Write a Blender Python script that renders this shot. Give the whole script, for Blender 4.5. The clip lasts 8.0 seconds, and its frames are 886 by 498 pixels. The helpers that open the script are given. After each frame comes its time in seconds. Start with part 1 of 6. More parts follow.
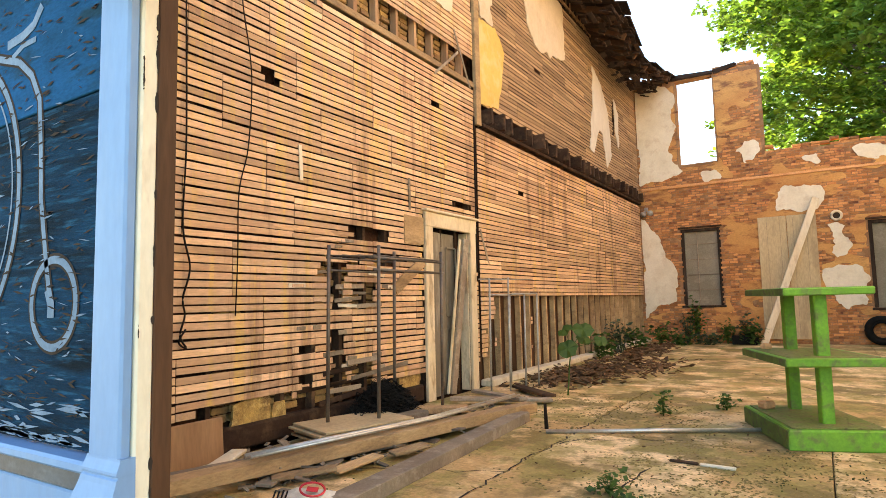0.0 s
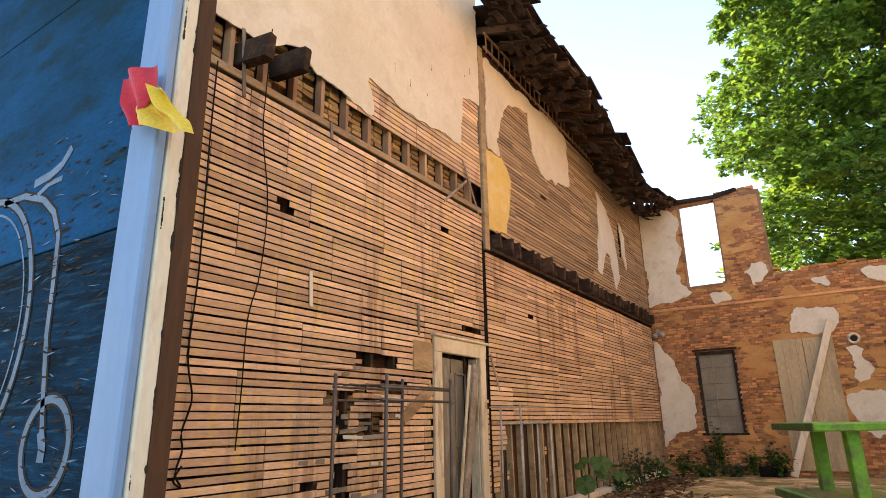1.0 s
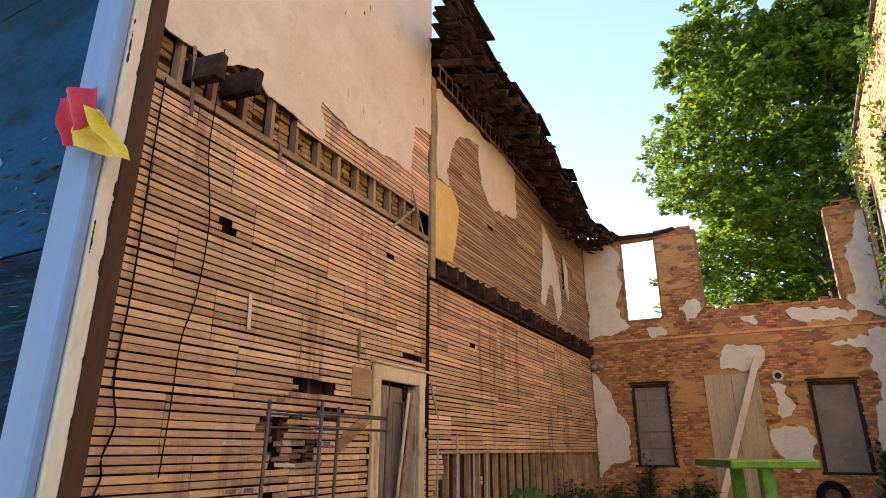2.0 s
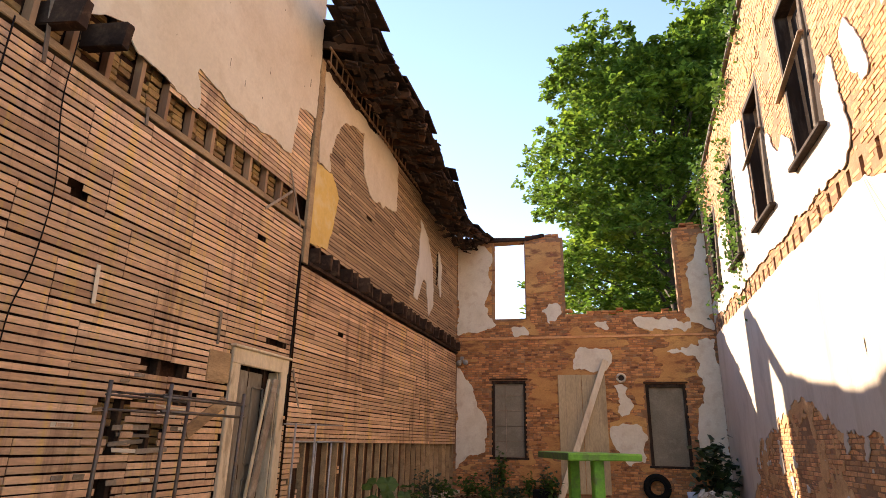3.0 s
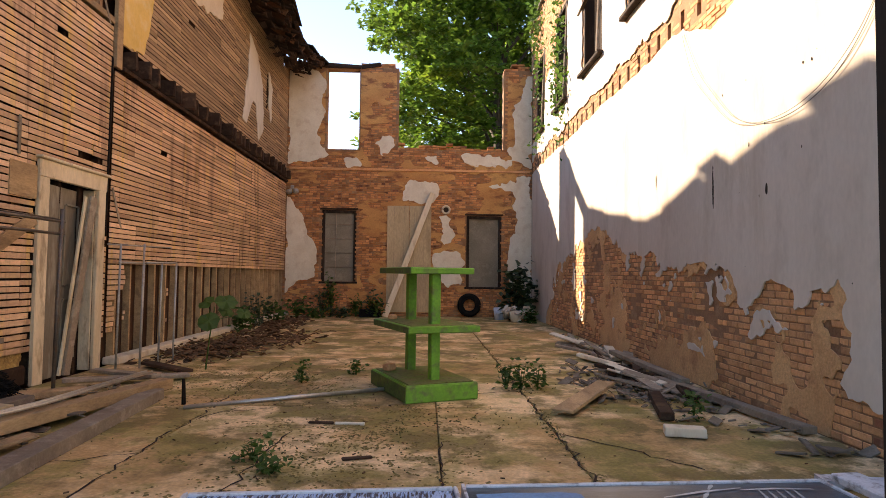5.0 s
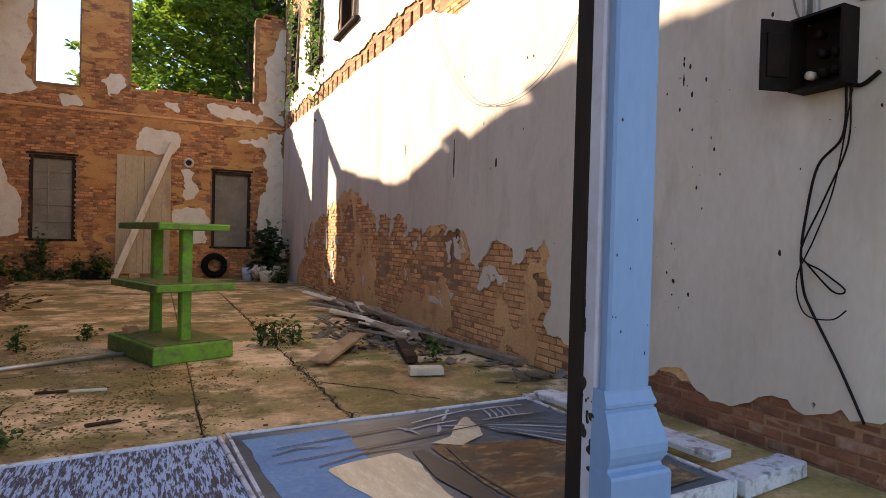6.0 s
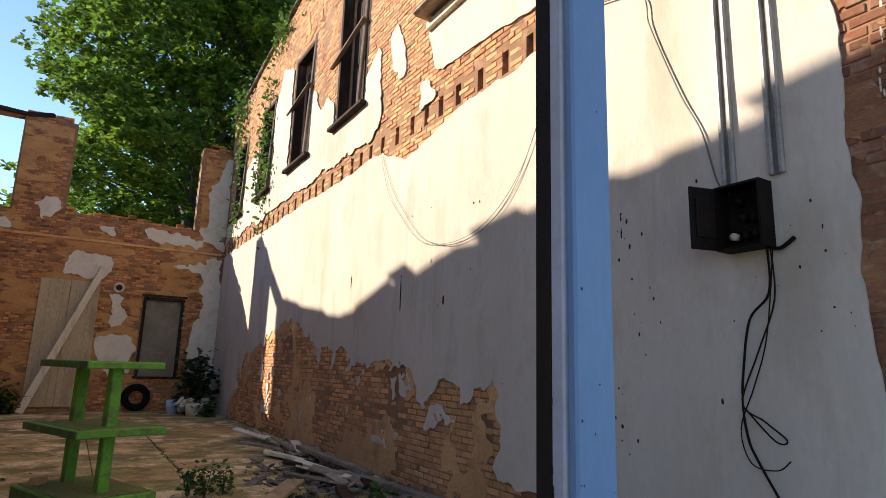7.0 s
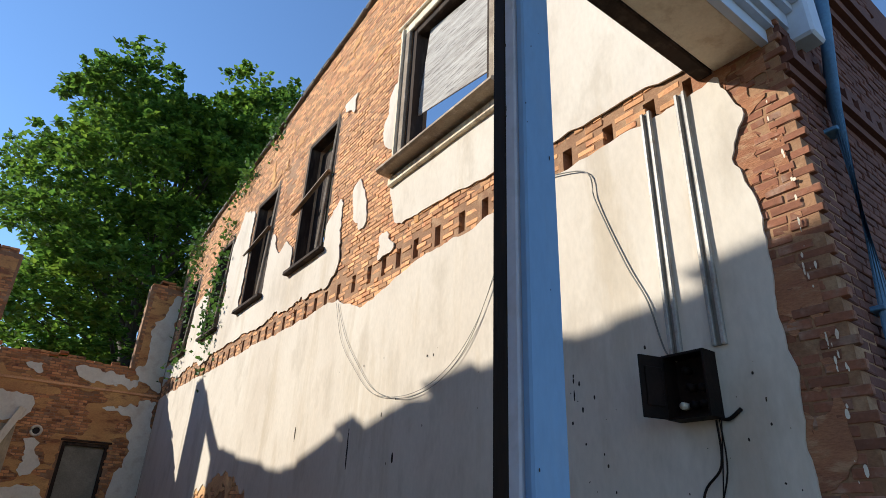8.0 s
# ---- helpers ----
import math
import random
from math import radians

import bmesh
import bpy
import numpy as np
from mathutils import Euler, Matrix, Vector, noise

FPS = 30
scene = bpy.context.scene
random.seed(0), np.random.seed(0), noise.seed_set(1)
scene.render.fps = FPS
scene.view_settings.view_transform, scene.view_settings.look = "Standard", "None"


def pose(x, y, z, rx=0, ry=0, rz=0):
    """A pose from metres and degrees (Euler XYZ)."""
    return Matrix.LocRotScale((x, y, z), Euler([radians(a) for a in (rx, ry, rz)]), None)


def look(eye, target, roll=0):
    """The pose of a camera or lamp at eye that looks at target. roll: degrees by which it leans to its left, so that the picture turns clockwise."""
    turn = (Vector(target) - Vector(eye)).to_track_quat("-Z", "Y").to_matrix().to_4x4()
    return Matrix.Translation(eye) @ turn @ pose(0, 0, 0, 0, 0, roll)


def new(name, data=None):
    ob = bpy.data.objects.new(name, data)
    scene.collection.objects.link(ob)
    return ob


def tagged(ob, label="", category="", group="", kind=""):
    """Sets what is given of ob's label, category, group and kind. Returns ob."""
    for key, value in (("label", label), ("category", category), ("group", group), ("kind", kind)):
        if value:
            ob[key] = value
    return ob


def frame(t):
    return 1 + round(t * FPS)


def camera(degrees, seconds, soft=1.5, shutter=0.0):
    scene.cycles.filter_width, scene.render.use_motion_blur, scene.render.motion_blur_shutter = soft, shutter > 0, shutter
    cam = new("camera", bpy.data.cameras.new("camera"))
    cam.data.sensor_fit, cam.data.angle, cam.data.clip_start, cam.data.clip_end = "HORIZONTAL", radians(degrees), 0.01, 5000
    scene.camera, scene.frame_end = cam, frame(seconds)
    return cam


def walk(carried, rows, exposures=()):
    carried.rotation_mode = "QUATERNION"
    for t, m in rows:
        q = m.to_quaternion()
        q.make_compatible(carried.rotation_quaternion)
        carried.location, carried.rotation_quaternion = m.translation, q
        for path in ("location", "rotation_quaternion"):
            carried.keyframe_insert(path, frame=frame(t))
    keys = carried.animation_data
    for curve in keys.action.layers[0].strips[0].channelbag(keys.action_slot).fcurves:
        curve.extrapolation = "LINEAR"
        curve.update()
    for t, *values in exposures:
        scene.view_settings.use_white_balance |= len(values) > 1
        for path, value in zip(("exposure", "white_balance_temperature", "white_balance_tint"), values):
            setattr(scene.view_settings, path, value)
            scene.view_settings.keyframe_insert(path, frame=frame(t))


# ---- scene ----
cam = camera(73.1, 8.0, 0.8)
METRES, EYE, TILT, LEAN, TURN = 1.319, 1.5, 0.0, 0.0, 31.4
PATH = [
    (0, (0.663, 0.491, 1.271), (-0.395, 2.179, 1.448), -1.3),
    (0.5, (0.645, 0.502, 1.307), (-0.401, 2.165, 1.68), -0.5),
    (1, (0.624, 0.515, 1.365), (-0.41, 2.132, 1.929), -1.1),
    (1.2, (0.621, 0.503, 1.373), (-0.397, 2.093, 2.032), -1.0),
    (2.3, (0.757, 0.481, 1.409), (-0.008, 2.216, 2.045), 0.9),
    (2.5, (0.775, 0.483, 1.403), (0.101, 2.251, 2.05), 1.3),
    (3, (0.795, 0.473, 1.392), (0.287, 2.307, 2.007), 1.2),
    (3.5, (0.787, 0.463, 1.341), (0.384, 2.366, 1.808), 1.8),
    (4, (0.657, 0.503, 1.306), (0.377, 2.466, 1.567), 0.8),
    (4.2, (0.635, 0.501, 1.294), (0.428, 2.481, 1.481), 0.8),
    (5.3, (0.501, 0.29, 1.223), (0.733, 2.276, 1.24), -0.2),
    (5.5, (0.472, 0.222, 1.209), (0.868, 2.181, 1.158), -0.7),
    (6, (0.389, 0.173, 1.215), (1.252, 1.978, 1.189), 1.5),
    (6.5, (0.27, 0.173, 1.266), (1.364, 1.846, 1.338), -0.1),
    (6.8, (0.262, 0.18, 1.316), (1.279, 1.885, 1.561), 1.7),
    (7, (0.265, 0.182, 1.35), (1.281, 1.86, 1.741), 1.7),
    (7.5, (0.238, 0.168, 1.397), (1.26, 1.756, 2.057), 2.35),
    (8, (0.2, 0.143, 1.452), (1.252, 1.619, 2.294), 2.4),
]
walk(cam, [(t, look(eye, target, roll)) for t, eye, target, roll in PATH],
     exposures=[(0, 2.92, 8500, 6.5), (1, 2.3, 7800, 14), (2.5, 1.84, 7750, 22), (4, 1.8, 7850, 20), (5.5, 1.78, 7900, 21), (6.5, 1.38, 7250, 18), (7.5, 0.76, 6250, 11), (8, 0.65, 5950, 8)])

# ---- world, sun ----
SUN_WAY = Vector((0.614, -0.616, -0.4935))
world = bpy.data.worlds.new("sky_world")
scene.world = world
world.use_nodes = True
sky = world.node_tree.nodes.new("ShaderNodeTexSky")
sky.sky_type, sky.sun_disc = "NISHITA", False
sky.sun_elevation, sky.sun_rotation = radians(29.6), radians(-45)
sky.air_density, sky.dust_density, sky.ozone_density = 1.0, 0.0, 4.0
world.node_tree.links.new(sky.outputs[0], world.node_tree.nodes["Background"].inputs[0])
world.node_tree.nodes["Background"].inputs[1].default_value = 0.125
sun_lamp = bpy.data.lights.new("sun", "SUN")
sun_lamp.energy, sun_lamp.angle, sun_lamp.color = 4.7, radians(0.6), (1.0, 0.9, 0.74)
sun = new("sun", sun_lamp)
sun.matrix_world = Matrix.Translation((-30, 50, 30)) @ SUN_WAY.to_track_quat("-Z", "Y").to_matrix().to_4x4()


# ---- materials ----
def mat(name, a, b, c=None, scale=3.0, fine=40.0, rough=0.85, bump=0.3, depth=0.01, vary=0.0, metal=0.0,
        stretch=(1, 1, 1), amount=0.5, sharp=(0.35, 0.65), pieces="object", streak=None, band=(2.6, 0.3), grit=0.38, much=0.5, edge=(0.54, 0.64), streak2=None):
    """Two tones mixed by coarse noise, a third by fine noise, a grain bump, and brightness that varies from piece to piece."""
    m = bpy.data.materials.new(name)
    m.use_nodes = True
    nt, N = m.node_tree, m.node_tree.nodes
    bsdf = N["Principled BSDF"]
    bsdf.inputs["Roughness"].default_value, bsdf.inputs["Metallic"].default_value = rough, metal
    tc = N.new("ShaderNodeTexCoord")
    mp = N.new("ShaderNodeMapping")
    mp.inputs["Scale"].default_value = stretch
    nt.links.new(tc.outputs["Object"], mp.inputs[0])
    if pieces == "object":
        info = N.new("ShaderNodeObjectInfo")
        rnd = info.outputs["Random"]
    else:
        info = N.new("ShaderNodeNewGeometry")
        rnd = info.outputs["Random Per Island"]
    sh = N.new("ShaderNodeVectorMath")
    sh.operation = "SCALE"
    comb = N.new("ShaderNodeCombineXYZ")
    for i in range(3):
        nt.links.new(rnd, comb.inputs[i])
    nt.links.new(comb.outputs[0], sh.inputs[0])
    sh.inputs[3].default_value = 37.0 if vary else 0.0
    add = N.new("ShaderNodeVectorMath")
    nt.links.new(mp.outputs[0], add.inputs[0])
    nt.links.new(sh.outputs[0], add.inputs[1])

    def noise_at(s, detail):
        n = N.new("ShaderNodeTexNoise")
        n.inputs["Scale"].default_value, n.inputs["Detail"].default_value = s, detail
        n.inputs["Roughness"].default_value = 0.62
        nt.links.new(add.outputs[0], n.inputs["Vector"])
        return n

    def ramp(src, lo, hi):
        r = N.new("ShaderNodeMapRange")
        r.inputs[1].default_value, r.inputs[2].default_value = lo, hi
        nt.links.new(src, r.inputs[0])
        return r.outputs[0]

    def mix(f, x, y, kind="MIX"):
        x_ = N.new("ShaderNodeMix")
        x_.data_type, x_.blend_type = "RGBA", kind
        if isinstance(f, float):
            x_.inputs[0].default_value = f
        else:
            nt.links.new(f, x_.inputs[0])
        for k, v in ((6, x), (7, y)):
            if isinstance(v, tuple):
                x_.inputs[k].default_value = (*v, 1)
            else:
                nt.links.new(v, x_.inputs[k])
        return x_.outputs[2]

    big, small = noise_at(scale, 6), noise_at(fine, 4)
    col = mix(ramp(big.outputs[0], *sharp), a, b)
    if c:
        mid = noise_at(scale * 3.1, 5)
        fac = N.new("ShaderNodeMath")
        fac.operation = "MULTIPLY"
        nt.links.new(ramp(mid.outputs[0], 0.52, 0.66), fac.inputs[0])
        fac.inputs[1].default_value = amount
        col = mix(fac.outputs[0], col, c)
    for k_, (tone, amount_) in enumerate(((streak, much), (streak2, 0.6))):
        if not tone:
            continue
        geo, ms, ns = N.new("ShaderNodeNewGeometry"), N.new("ShaderNodeMapping"), N.new("ShaderNodeTexNoise")
        ms.inputs["Scale"].default_value = (band[0] * (1 + 0.6 * k_), band[0] * (1 + 0.6 * k_), band[1])
        ms.inputs["Location"].default_value = (13.0 * k_, 7.0 * k_, 3.0 * k_)
        nt.links.new(geo.outputs["Position"], ms.inputs[0])
        nt.links.new(ms.outputs[0], ns.inputs["Vector"])
        ns.inputs["Scale"].default_value, ns.inputs["Detail"].default_value, ns.inputs["Roughness"].default_value = 1.0, 9, 0.68
        sf = N.new("ShaderNodeMath")
        sf.operation = "MULTIPLY"
        sf.inputs[1].default_value = amount_
        nt.links.new(ramp(ns.outputs[0], *edge), sf.inputs[0])
        col = mix(sf.outputs[0], col, tone)
    grain = N.new("ShaderNodeMapRange")
    grain.inputs[3].default_value, grain.inputs[4].default_value = 1 - grit, 1 + grit
    nt.links.new(small.outputs[0], grain.inputs[0])
    hsv = N.new("ShaderNodeHueSaturation")
    nt.links.new(col, hsv.inputs["Color"])
    if vary:
        pv = N.new("ShaderNodeMapRange")
        pv.inputs[3].default_value, pv.inputs[4].default_value = 1 - vary, 1 + vary
        nt.links.new(rnd, pv.inputs[0])
        mul = N.new("ShaderNodeMath")
        mul.operation = "MULTIPLY"
        nt.links.new(grain.outputs[0], mul.inputs[0])
        nt.links.new(pv.outputs[0], mul.inputs[1])
        nt.links.new(mul.outputs[0], hsv.inputs["Value"])
    else:
        nt.links.new(grain.outputs[0], hsv.inputs["Value"])
    nt.links.new(hsv.outputs[0], bsdf.inputs["Base Color"])
    if bump:
        bp = N.new("ShaderNodeBump")
        bp.inputs["Strength"].default_value, bp.inputs["Distance"].default_value = bump, depth
        both = N.new("ShaderNodeMath")
        both.operation = "ADD"
        nt.links.new(big.outputs[0], both.inputs[0])
        nt.links.new(small.outputs[0], both.inputs[1])
        nt.links.new(both.outputs[0], bp.inputs["Height"])
        nt.links.new(bp.outputs[0], bsdf.inputs["Normal"])
    return m


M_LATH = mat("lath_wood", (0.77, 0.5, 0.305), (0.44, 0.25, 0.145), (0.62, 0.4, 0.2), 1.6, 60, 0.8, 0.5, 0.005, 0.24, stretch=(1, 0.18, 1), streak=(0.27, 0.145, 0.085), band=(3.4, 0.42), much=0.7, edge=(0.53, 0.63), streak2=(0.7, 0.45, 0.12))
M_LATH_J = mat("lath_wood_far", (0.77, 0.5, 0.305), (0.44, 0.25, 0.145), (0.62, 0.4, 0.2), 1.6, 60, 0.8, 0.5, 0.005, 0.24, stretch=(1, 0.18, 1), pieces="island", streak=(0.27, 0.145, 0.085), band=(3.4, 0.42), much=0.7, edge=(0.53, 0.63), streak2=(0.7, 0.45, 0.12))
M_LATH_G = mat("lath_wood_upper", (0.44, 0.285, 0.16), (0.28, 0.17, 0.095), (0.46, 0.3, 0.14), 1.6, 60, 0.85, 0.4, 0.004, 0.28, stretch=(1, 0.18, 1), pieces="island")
# Near-black backing: the depth shade of gaps and pockets is in its colour.
M_CAVITY = mat("gap_shade_backing", (0.06, 0.026, 0.014), (0.025, 0.013, 0.009), (0.1, 0.05, 0.026), 2.0, 30, 0.95, 0.5, 0.02)
# Brown boards with the shade between studs worked into their colour.
M_CAVB = mat("brown_gap_shade_board", (0.12, 0.06, 0.032), (0.06, 0.032, 0.02), (0.19, 0.105, 0.055), 1.6, 30, 0.9, 0.5, 0.006, 0.35, stretch=(1, 1, 0.2))
M_STUD = mat("stud_timber", (0.44, 0.25, 0.125), (0.24, 0.12, 0.06), None, 1.2, 30, 0.85, 0.4, 0.006, 0.2, stretch=(1, 1, 0.15))
M_PLASTER = mat("cream_plaster", (0.69, 0.58, 0.43), (0.61, 0.49, 0.34), (0.52, 0.39, 0.25), 0.9, 22, 0.9, 0.3, 0.006, amount=0.4, grit=0.14)
M_YELLOW = mat("ochre_plaster", (0.72, 0.47, 0.14), (0.6, 0.38, 0.1), (0.7, 0.55, 0.3), 1.2, 22, 0.9, 0.25, 0.006, grit=0.12)
M_WHITE = mat("white_plaster", (0.66, 0.59, 0.5), (0.57, 0.49, 0.4), (0.38, 0.31, 0.23), 0.6, 25, 0.9, 0.3, 0.006, amount=0.4, stretch=(1, 1, 0.45), streak=(0.48, 0.39, 0.28), band=(1.6, 0.22), grit=0.12)
M_PATCH = mat("pale_wall_plaster", (0.78, 0.71, 0.58), (0.68, 0.59, 0.45), (0.5, 0.35, 0.22), 1.3, 25, 0.9, 0.3, 0.006, amount=0.35, grit=0.15)
M_BRICK = mat("red_brick", (0.56, 0.27, 0.12), (0.66, 0.36, 0.17), (0.42, 0.18, 0.085), 1.1, 30, 0.92, 0.6, 0.01, 0.22, amount=0.6)
M_BRICK_J = mat("red_brick_wall", (0.64, 0.34, 0.15), (0.55, 0.255, 0.11), (0.32, 0.105, 0.055), 0.7, 30, 0.92, 0.6, 0.01, 0.34, amount=0.65, pieces="island")
M_BRICK_N = mat("orange_brick_wall", (0.42, 0.155, 0.055), (0.55, 0.26, 0.1), (0.15, 0.055, 0.035), 0.8, 30, 0.92, 0.6, 0.01, 0.4, amount=0.9, pieces="island")
M_SCRATCH = mat("brown_scratch_coat", (0.72, 0.43, 0.2), (0.56, 0.3, 0.13), (0.38, 0.18, 0.08), 0.9, 34, 0.95, 0.7, 0.015, amount=0.7, grit=0.4)
M_WORN = mat("worn_corner_brick_wash", (0.38, 0.17, 0.08), (0.27, 0.11, 0.055), (0.45, 0.27, 0.15), 2.2, 34, 0.95, 0.7, 0.012, amount=0.7, stretch=(1, 1, 3), grit=0.4)
M_SMEAR = mat("orange_render_smear", (0.62, 0.34, 0.12), (0.46, 0.2, 0.07), (0.2, 0.075, 0.04), 1.1, 34, 0.95, 0.7, 0.014, amount=0.85, stretch=(0.6, 0.6, 1.6), grit=0.4)
M_MORTAR = mat("lime_mortar", (0.34, 0.185, 0.095), (0.22, 0.11, 0.055), (0.46, 0.3, 0.17), 1.5, 45, 0.95, 0.5, 0.01)
M_CONCRETE = mat("stained_concrete", (0.8, 0.57, 0.315), (0.47, 0.29, 0.12), (0.19, 0.125, 0.04), 0.75, 34, 0.9, 0.5, 0.015, 0.07, amount=0.85, sharp=(0.44, 0.56), streak=(0.16, 0.115, 0.03), band=(1.15, 1.15), much=0.88, edge=(0.485, 0.555), grit=0.55, streak2=(0.25, 0.21, 0.05))
M_EARTH = mat("bare_earth", (0.2, 0.14, 0.08), (0.13, 0.1, 0.055), (0.09, 0.11, 0.035), 0.4, 20, 0.95, 0.5, 0.03)
M_ROOFW = mat("dark_roof_timber", (0.05, 0.033, 0.025), (0.03, 0.02, 0.016), (0.11, 0.06, 0.035), 1.6, 25, 0.9, 0.5, 0.01, 0.3, pieces="island")
M_RAFTER = mat("rafter_timber", (0.13, 0.07, 0.04), (0.07, 0.04, 0.027), None, 1.6, 25, 0.9, 0.5, 0.01, 0.3)
# Dark timber, tone lowered further to deepen shade among joists and studs.
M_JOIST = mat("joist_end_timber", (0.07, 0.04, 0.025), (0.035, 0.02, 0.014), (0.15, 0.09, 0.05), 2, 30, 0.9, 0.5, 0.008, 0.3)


# ---- mesh helpers ----
class Shape:
    """Vertices and faces of one mesh."""

    def __init__(self):
        self.v, self.f = [], []

    def add(self, verts, faces):
        n = len(self.v)
        self.v.extend(verts)
        self.f.extend([tuple(i + n for i in f) for f in faces])
        return self

    def box(self, lo, hi, m=None, jitter=0.0):
        p = [Vector((x, y, z)) for z in (lo[2], hi[2]) for y in (lo[1], hi[1]) for x in (lo[0], hi[0])]
        if jitter:
            p = [q + Vector((random.uniform(-jitter, jitter), random.uniform(-jitter, jitter), random.uniform(-jitter, jitter))) for q in p]
        if m is not None:
            p = [m @ q for q in p]
        return self.add(p, [(0, 2, 3, 1), (4, 5, 7, 6), (0, 1, 5, 4), (2, 6, 7, 3), (0, 4, 6, 2), (1, 3, 7, 5)])

    def cbox(self, size, m, c=0.006, jitter=0.0):
        """A box round the origin of m with chamfered edges."""
        hx, hy, hz = (s / 2 for s in size)
        c = min(c, hx * 0.6, hy * 0.6, hz * 0.6)
        pts, index = [], {}
        for sx in (-1, 1):
            for sy in (-1, 1):
                for sz in (-1, 1):
                    for ax in range(3):
                        q = [sx * (hx - c), sy * (hy - c), sz * (hz - c)]
                        q[ax] = (sx * hx, sy * hy, sz * hz)[ax]
                        index[sx, sy, sz, ax] = len(pts)
                        j = [random.uniform(-jitter, jitter) for _ in range(3)] if jitter else (0, 0, 0)
                        pts.append(m @ (Vector(q) + Vector(j)))
        faces = []
        for ax in range(3):
            a, b = [k for k in range(3) if k != ax]
            for s in (-1, 1):
                ring = []
                for p, q in ((-1, -1), (1, -1), (1, 1), (-1, 1)):
                    k = [0, 0, 0]
                    k[ax], k[a], k[b] = s, p, q
                    ring.append(index[(*k, ax)])
                faces.append(tuple(ring))
            for p in (-1, 1):
                for q in (-1, 1):
                    k1, k2 = [0, 0, 0], [0, 0, 0]
                    k1[ax], k2[ax] = -1, 1
                    k1[a] = k2[a] = p
                    k1[b] = k2[b] = q
                    faces.append((index[(*k1, a)], index[(*k2, a)], index[(*k2, b)], index[(*k1, b)]))
        for sx in (-1, 1):
            for sy in (-1, 1):
                for sz in (-1, 1):
                    faces.append(tuple(index[sx, sy, sz, ax] for ax in range(3)))
        return self.add(pts, faces)

    def tube(self, path, radius, sides=8, cap=True):
        """A round bar along a path; radius may be one number or one for each point."""
        path = [Vector(p) for p in path]
        rad = radius if isinstance(radius, (list, tuple)) else [radius] * len(path)
        rings = []
        for i, p in enumerate(path):
            way = (path[min(i + 1, len(path) - 1)] - path[max(i - 1, 0)]).normalized()
            side = way.cross(Vector((0, 0, 1)))
            if side.length < 0.05:
                side = way.cross(Vector((1, 0, 0)))
            side.normalize()
            up = side.cross(way)
            rings.append([p + (side * math.cos(2 * math.pi * k / sides) + up * math.sin(2 * math.pi * k / sides)) * rad[i] for k in range(sides)])
        faces = [(i * sides + k, i * sides + (k + 1) % sides, (i + 1) * sides + (k + 1) % sides, (i + 1) * sides + k)
                 for i in range(len(path) - 1) for k in range(sides)]
        if cap:
            faces += [tuple(range(sides))[::-1], tuple((len(path) - 1) * sides + k for k in range(sides))]
        return self.add([q for r in rings for q in r], faces)

    def mesh(self, name, material, smooth=False):
        me = bpy.data.meshes.new(name)
        me.from_pydata([tuple(v) for v in self.v], [], self.f)
        bm = bmesh.new()
        bm.from_mesh(me)
        bmesh.ops.recalc_face_normals(bm, faces=bm.faces[:])
        bm.to_mesh(me)
        bm.free()
        me.materials.append(material)
        if smooth:
            me.polygons.foreach_set("use_smooth", [True] * len(me.polygons))
        return me

    def raw(self, name, material):
        me = bpy.data.meshes.new(name)
        me.from_pydata([tuple(v) for v in self.v], [], self.f)
        me.materials.append(material)
        return me


def part(name, shape, material, parent, label="", smooth=False):
    """One mesh object under a thing or a part."""
    ob = new(name, shape.mesh(name, material, smooth) if isinstance(shape, Shape) else shape)
    ob.parent = parent
    return tagged(ob, label)


def thing(name, label, category, group="", kind="", shape=None, material=None, smooth=False):
    """A top-level thing: an Empty for parts, or one mesh."""
    ob = new(name, shape.mesh(name, material, smooth) if shape else None)
    return tagged(ob, label, category, group, kind)


def smooth_noise(u, v, scale, seed):
    """Value noise on arrays, from -1 to 1."""
    x, y = np.asarray(u) / scale + seed * 17.13, np.asarray(v) / scale + seed * 9.7
    xi, yi = np.floor(x), np.floor(y)
    fx, fy = x - xi, y - yi
    fx, fy = fx * fx * (3 - 2 * fx), fy * fy * (3 - 2 * fy)

    def h(a, b):
        s = np.sin(a * 127.1 + b * 311.7 + seed * 74.7) * 43758.5453
        return (s - np.floor(s)) * 2 - 1

    return (h(xi, yi) * (1 - fx) + h(xi + 1, yi) * fx) * (1 - fy) + (h(xi, yi + 1) * (1 - fx) + h(xi + 1, yi + 1) * fx) * fy


def ragged(u, v, seed, size=0.1):
    return size * (smooth_noise(u, v, 0.5, seed) + 0.55 * smooth_noise(u, v, 0.17, seed + 1) + 0.35 * smooth_noise(u, v, 0.07, seed + 2))


def inside(poly, u, v):
    """Signed distance to a polygon, positive inside."""
    u, v = np.asarray(u, float), np.asarray(v, float)
    best, odd = np.full(u.shape, 1e9), np.zeros(u.shape, bool)
    for (ax, ay), (bx, by) in zip(poly, poly[1:] + poly[:1]):
        dx, dy = bx - ax, by - ay
        t = np.clip(((u - ax) * dx + (v - ay) * dy) / (dx * dx + dy * dy + 1e-12), 0, 1)
        best = np.minimum(best, np.hypot(u - ax - t * dx, v - ay - t * dy))
        cross = ((ay > v) != (by > v)) & (u < (bx - ax) * (v - ay) / (by - ay + 1e-12) + ax)
        odd ^= cross
    return np.where(odd, best, -best)


def rect(u0, v0, u1, v1):
    return [(u0, v0), (u1, v0), (u1, v1), (u0, v1)]


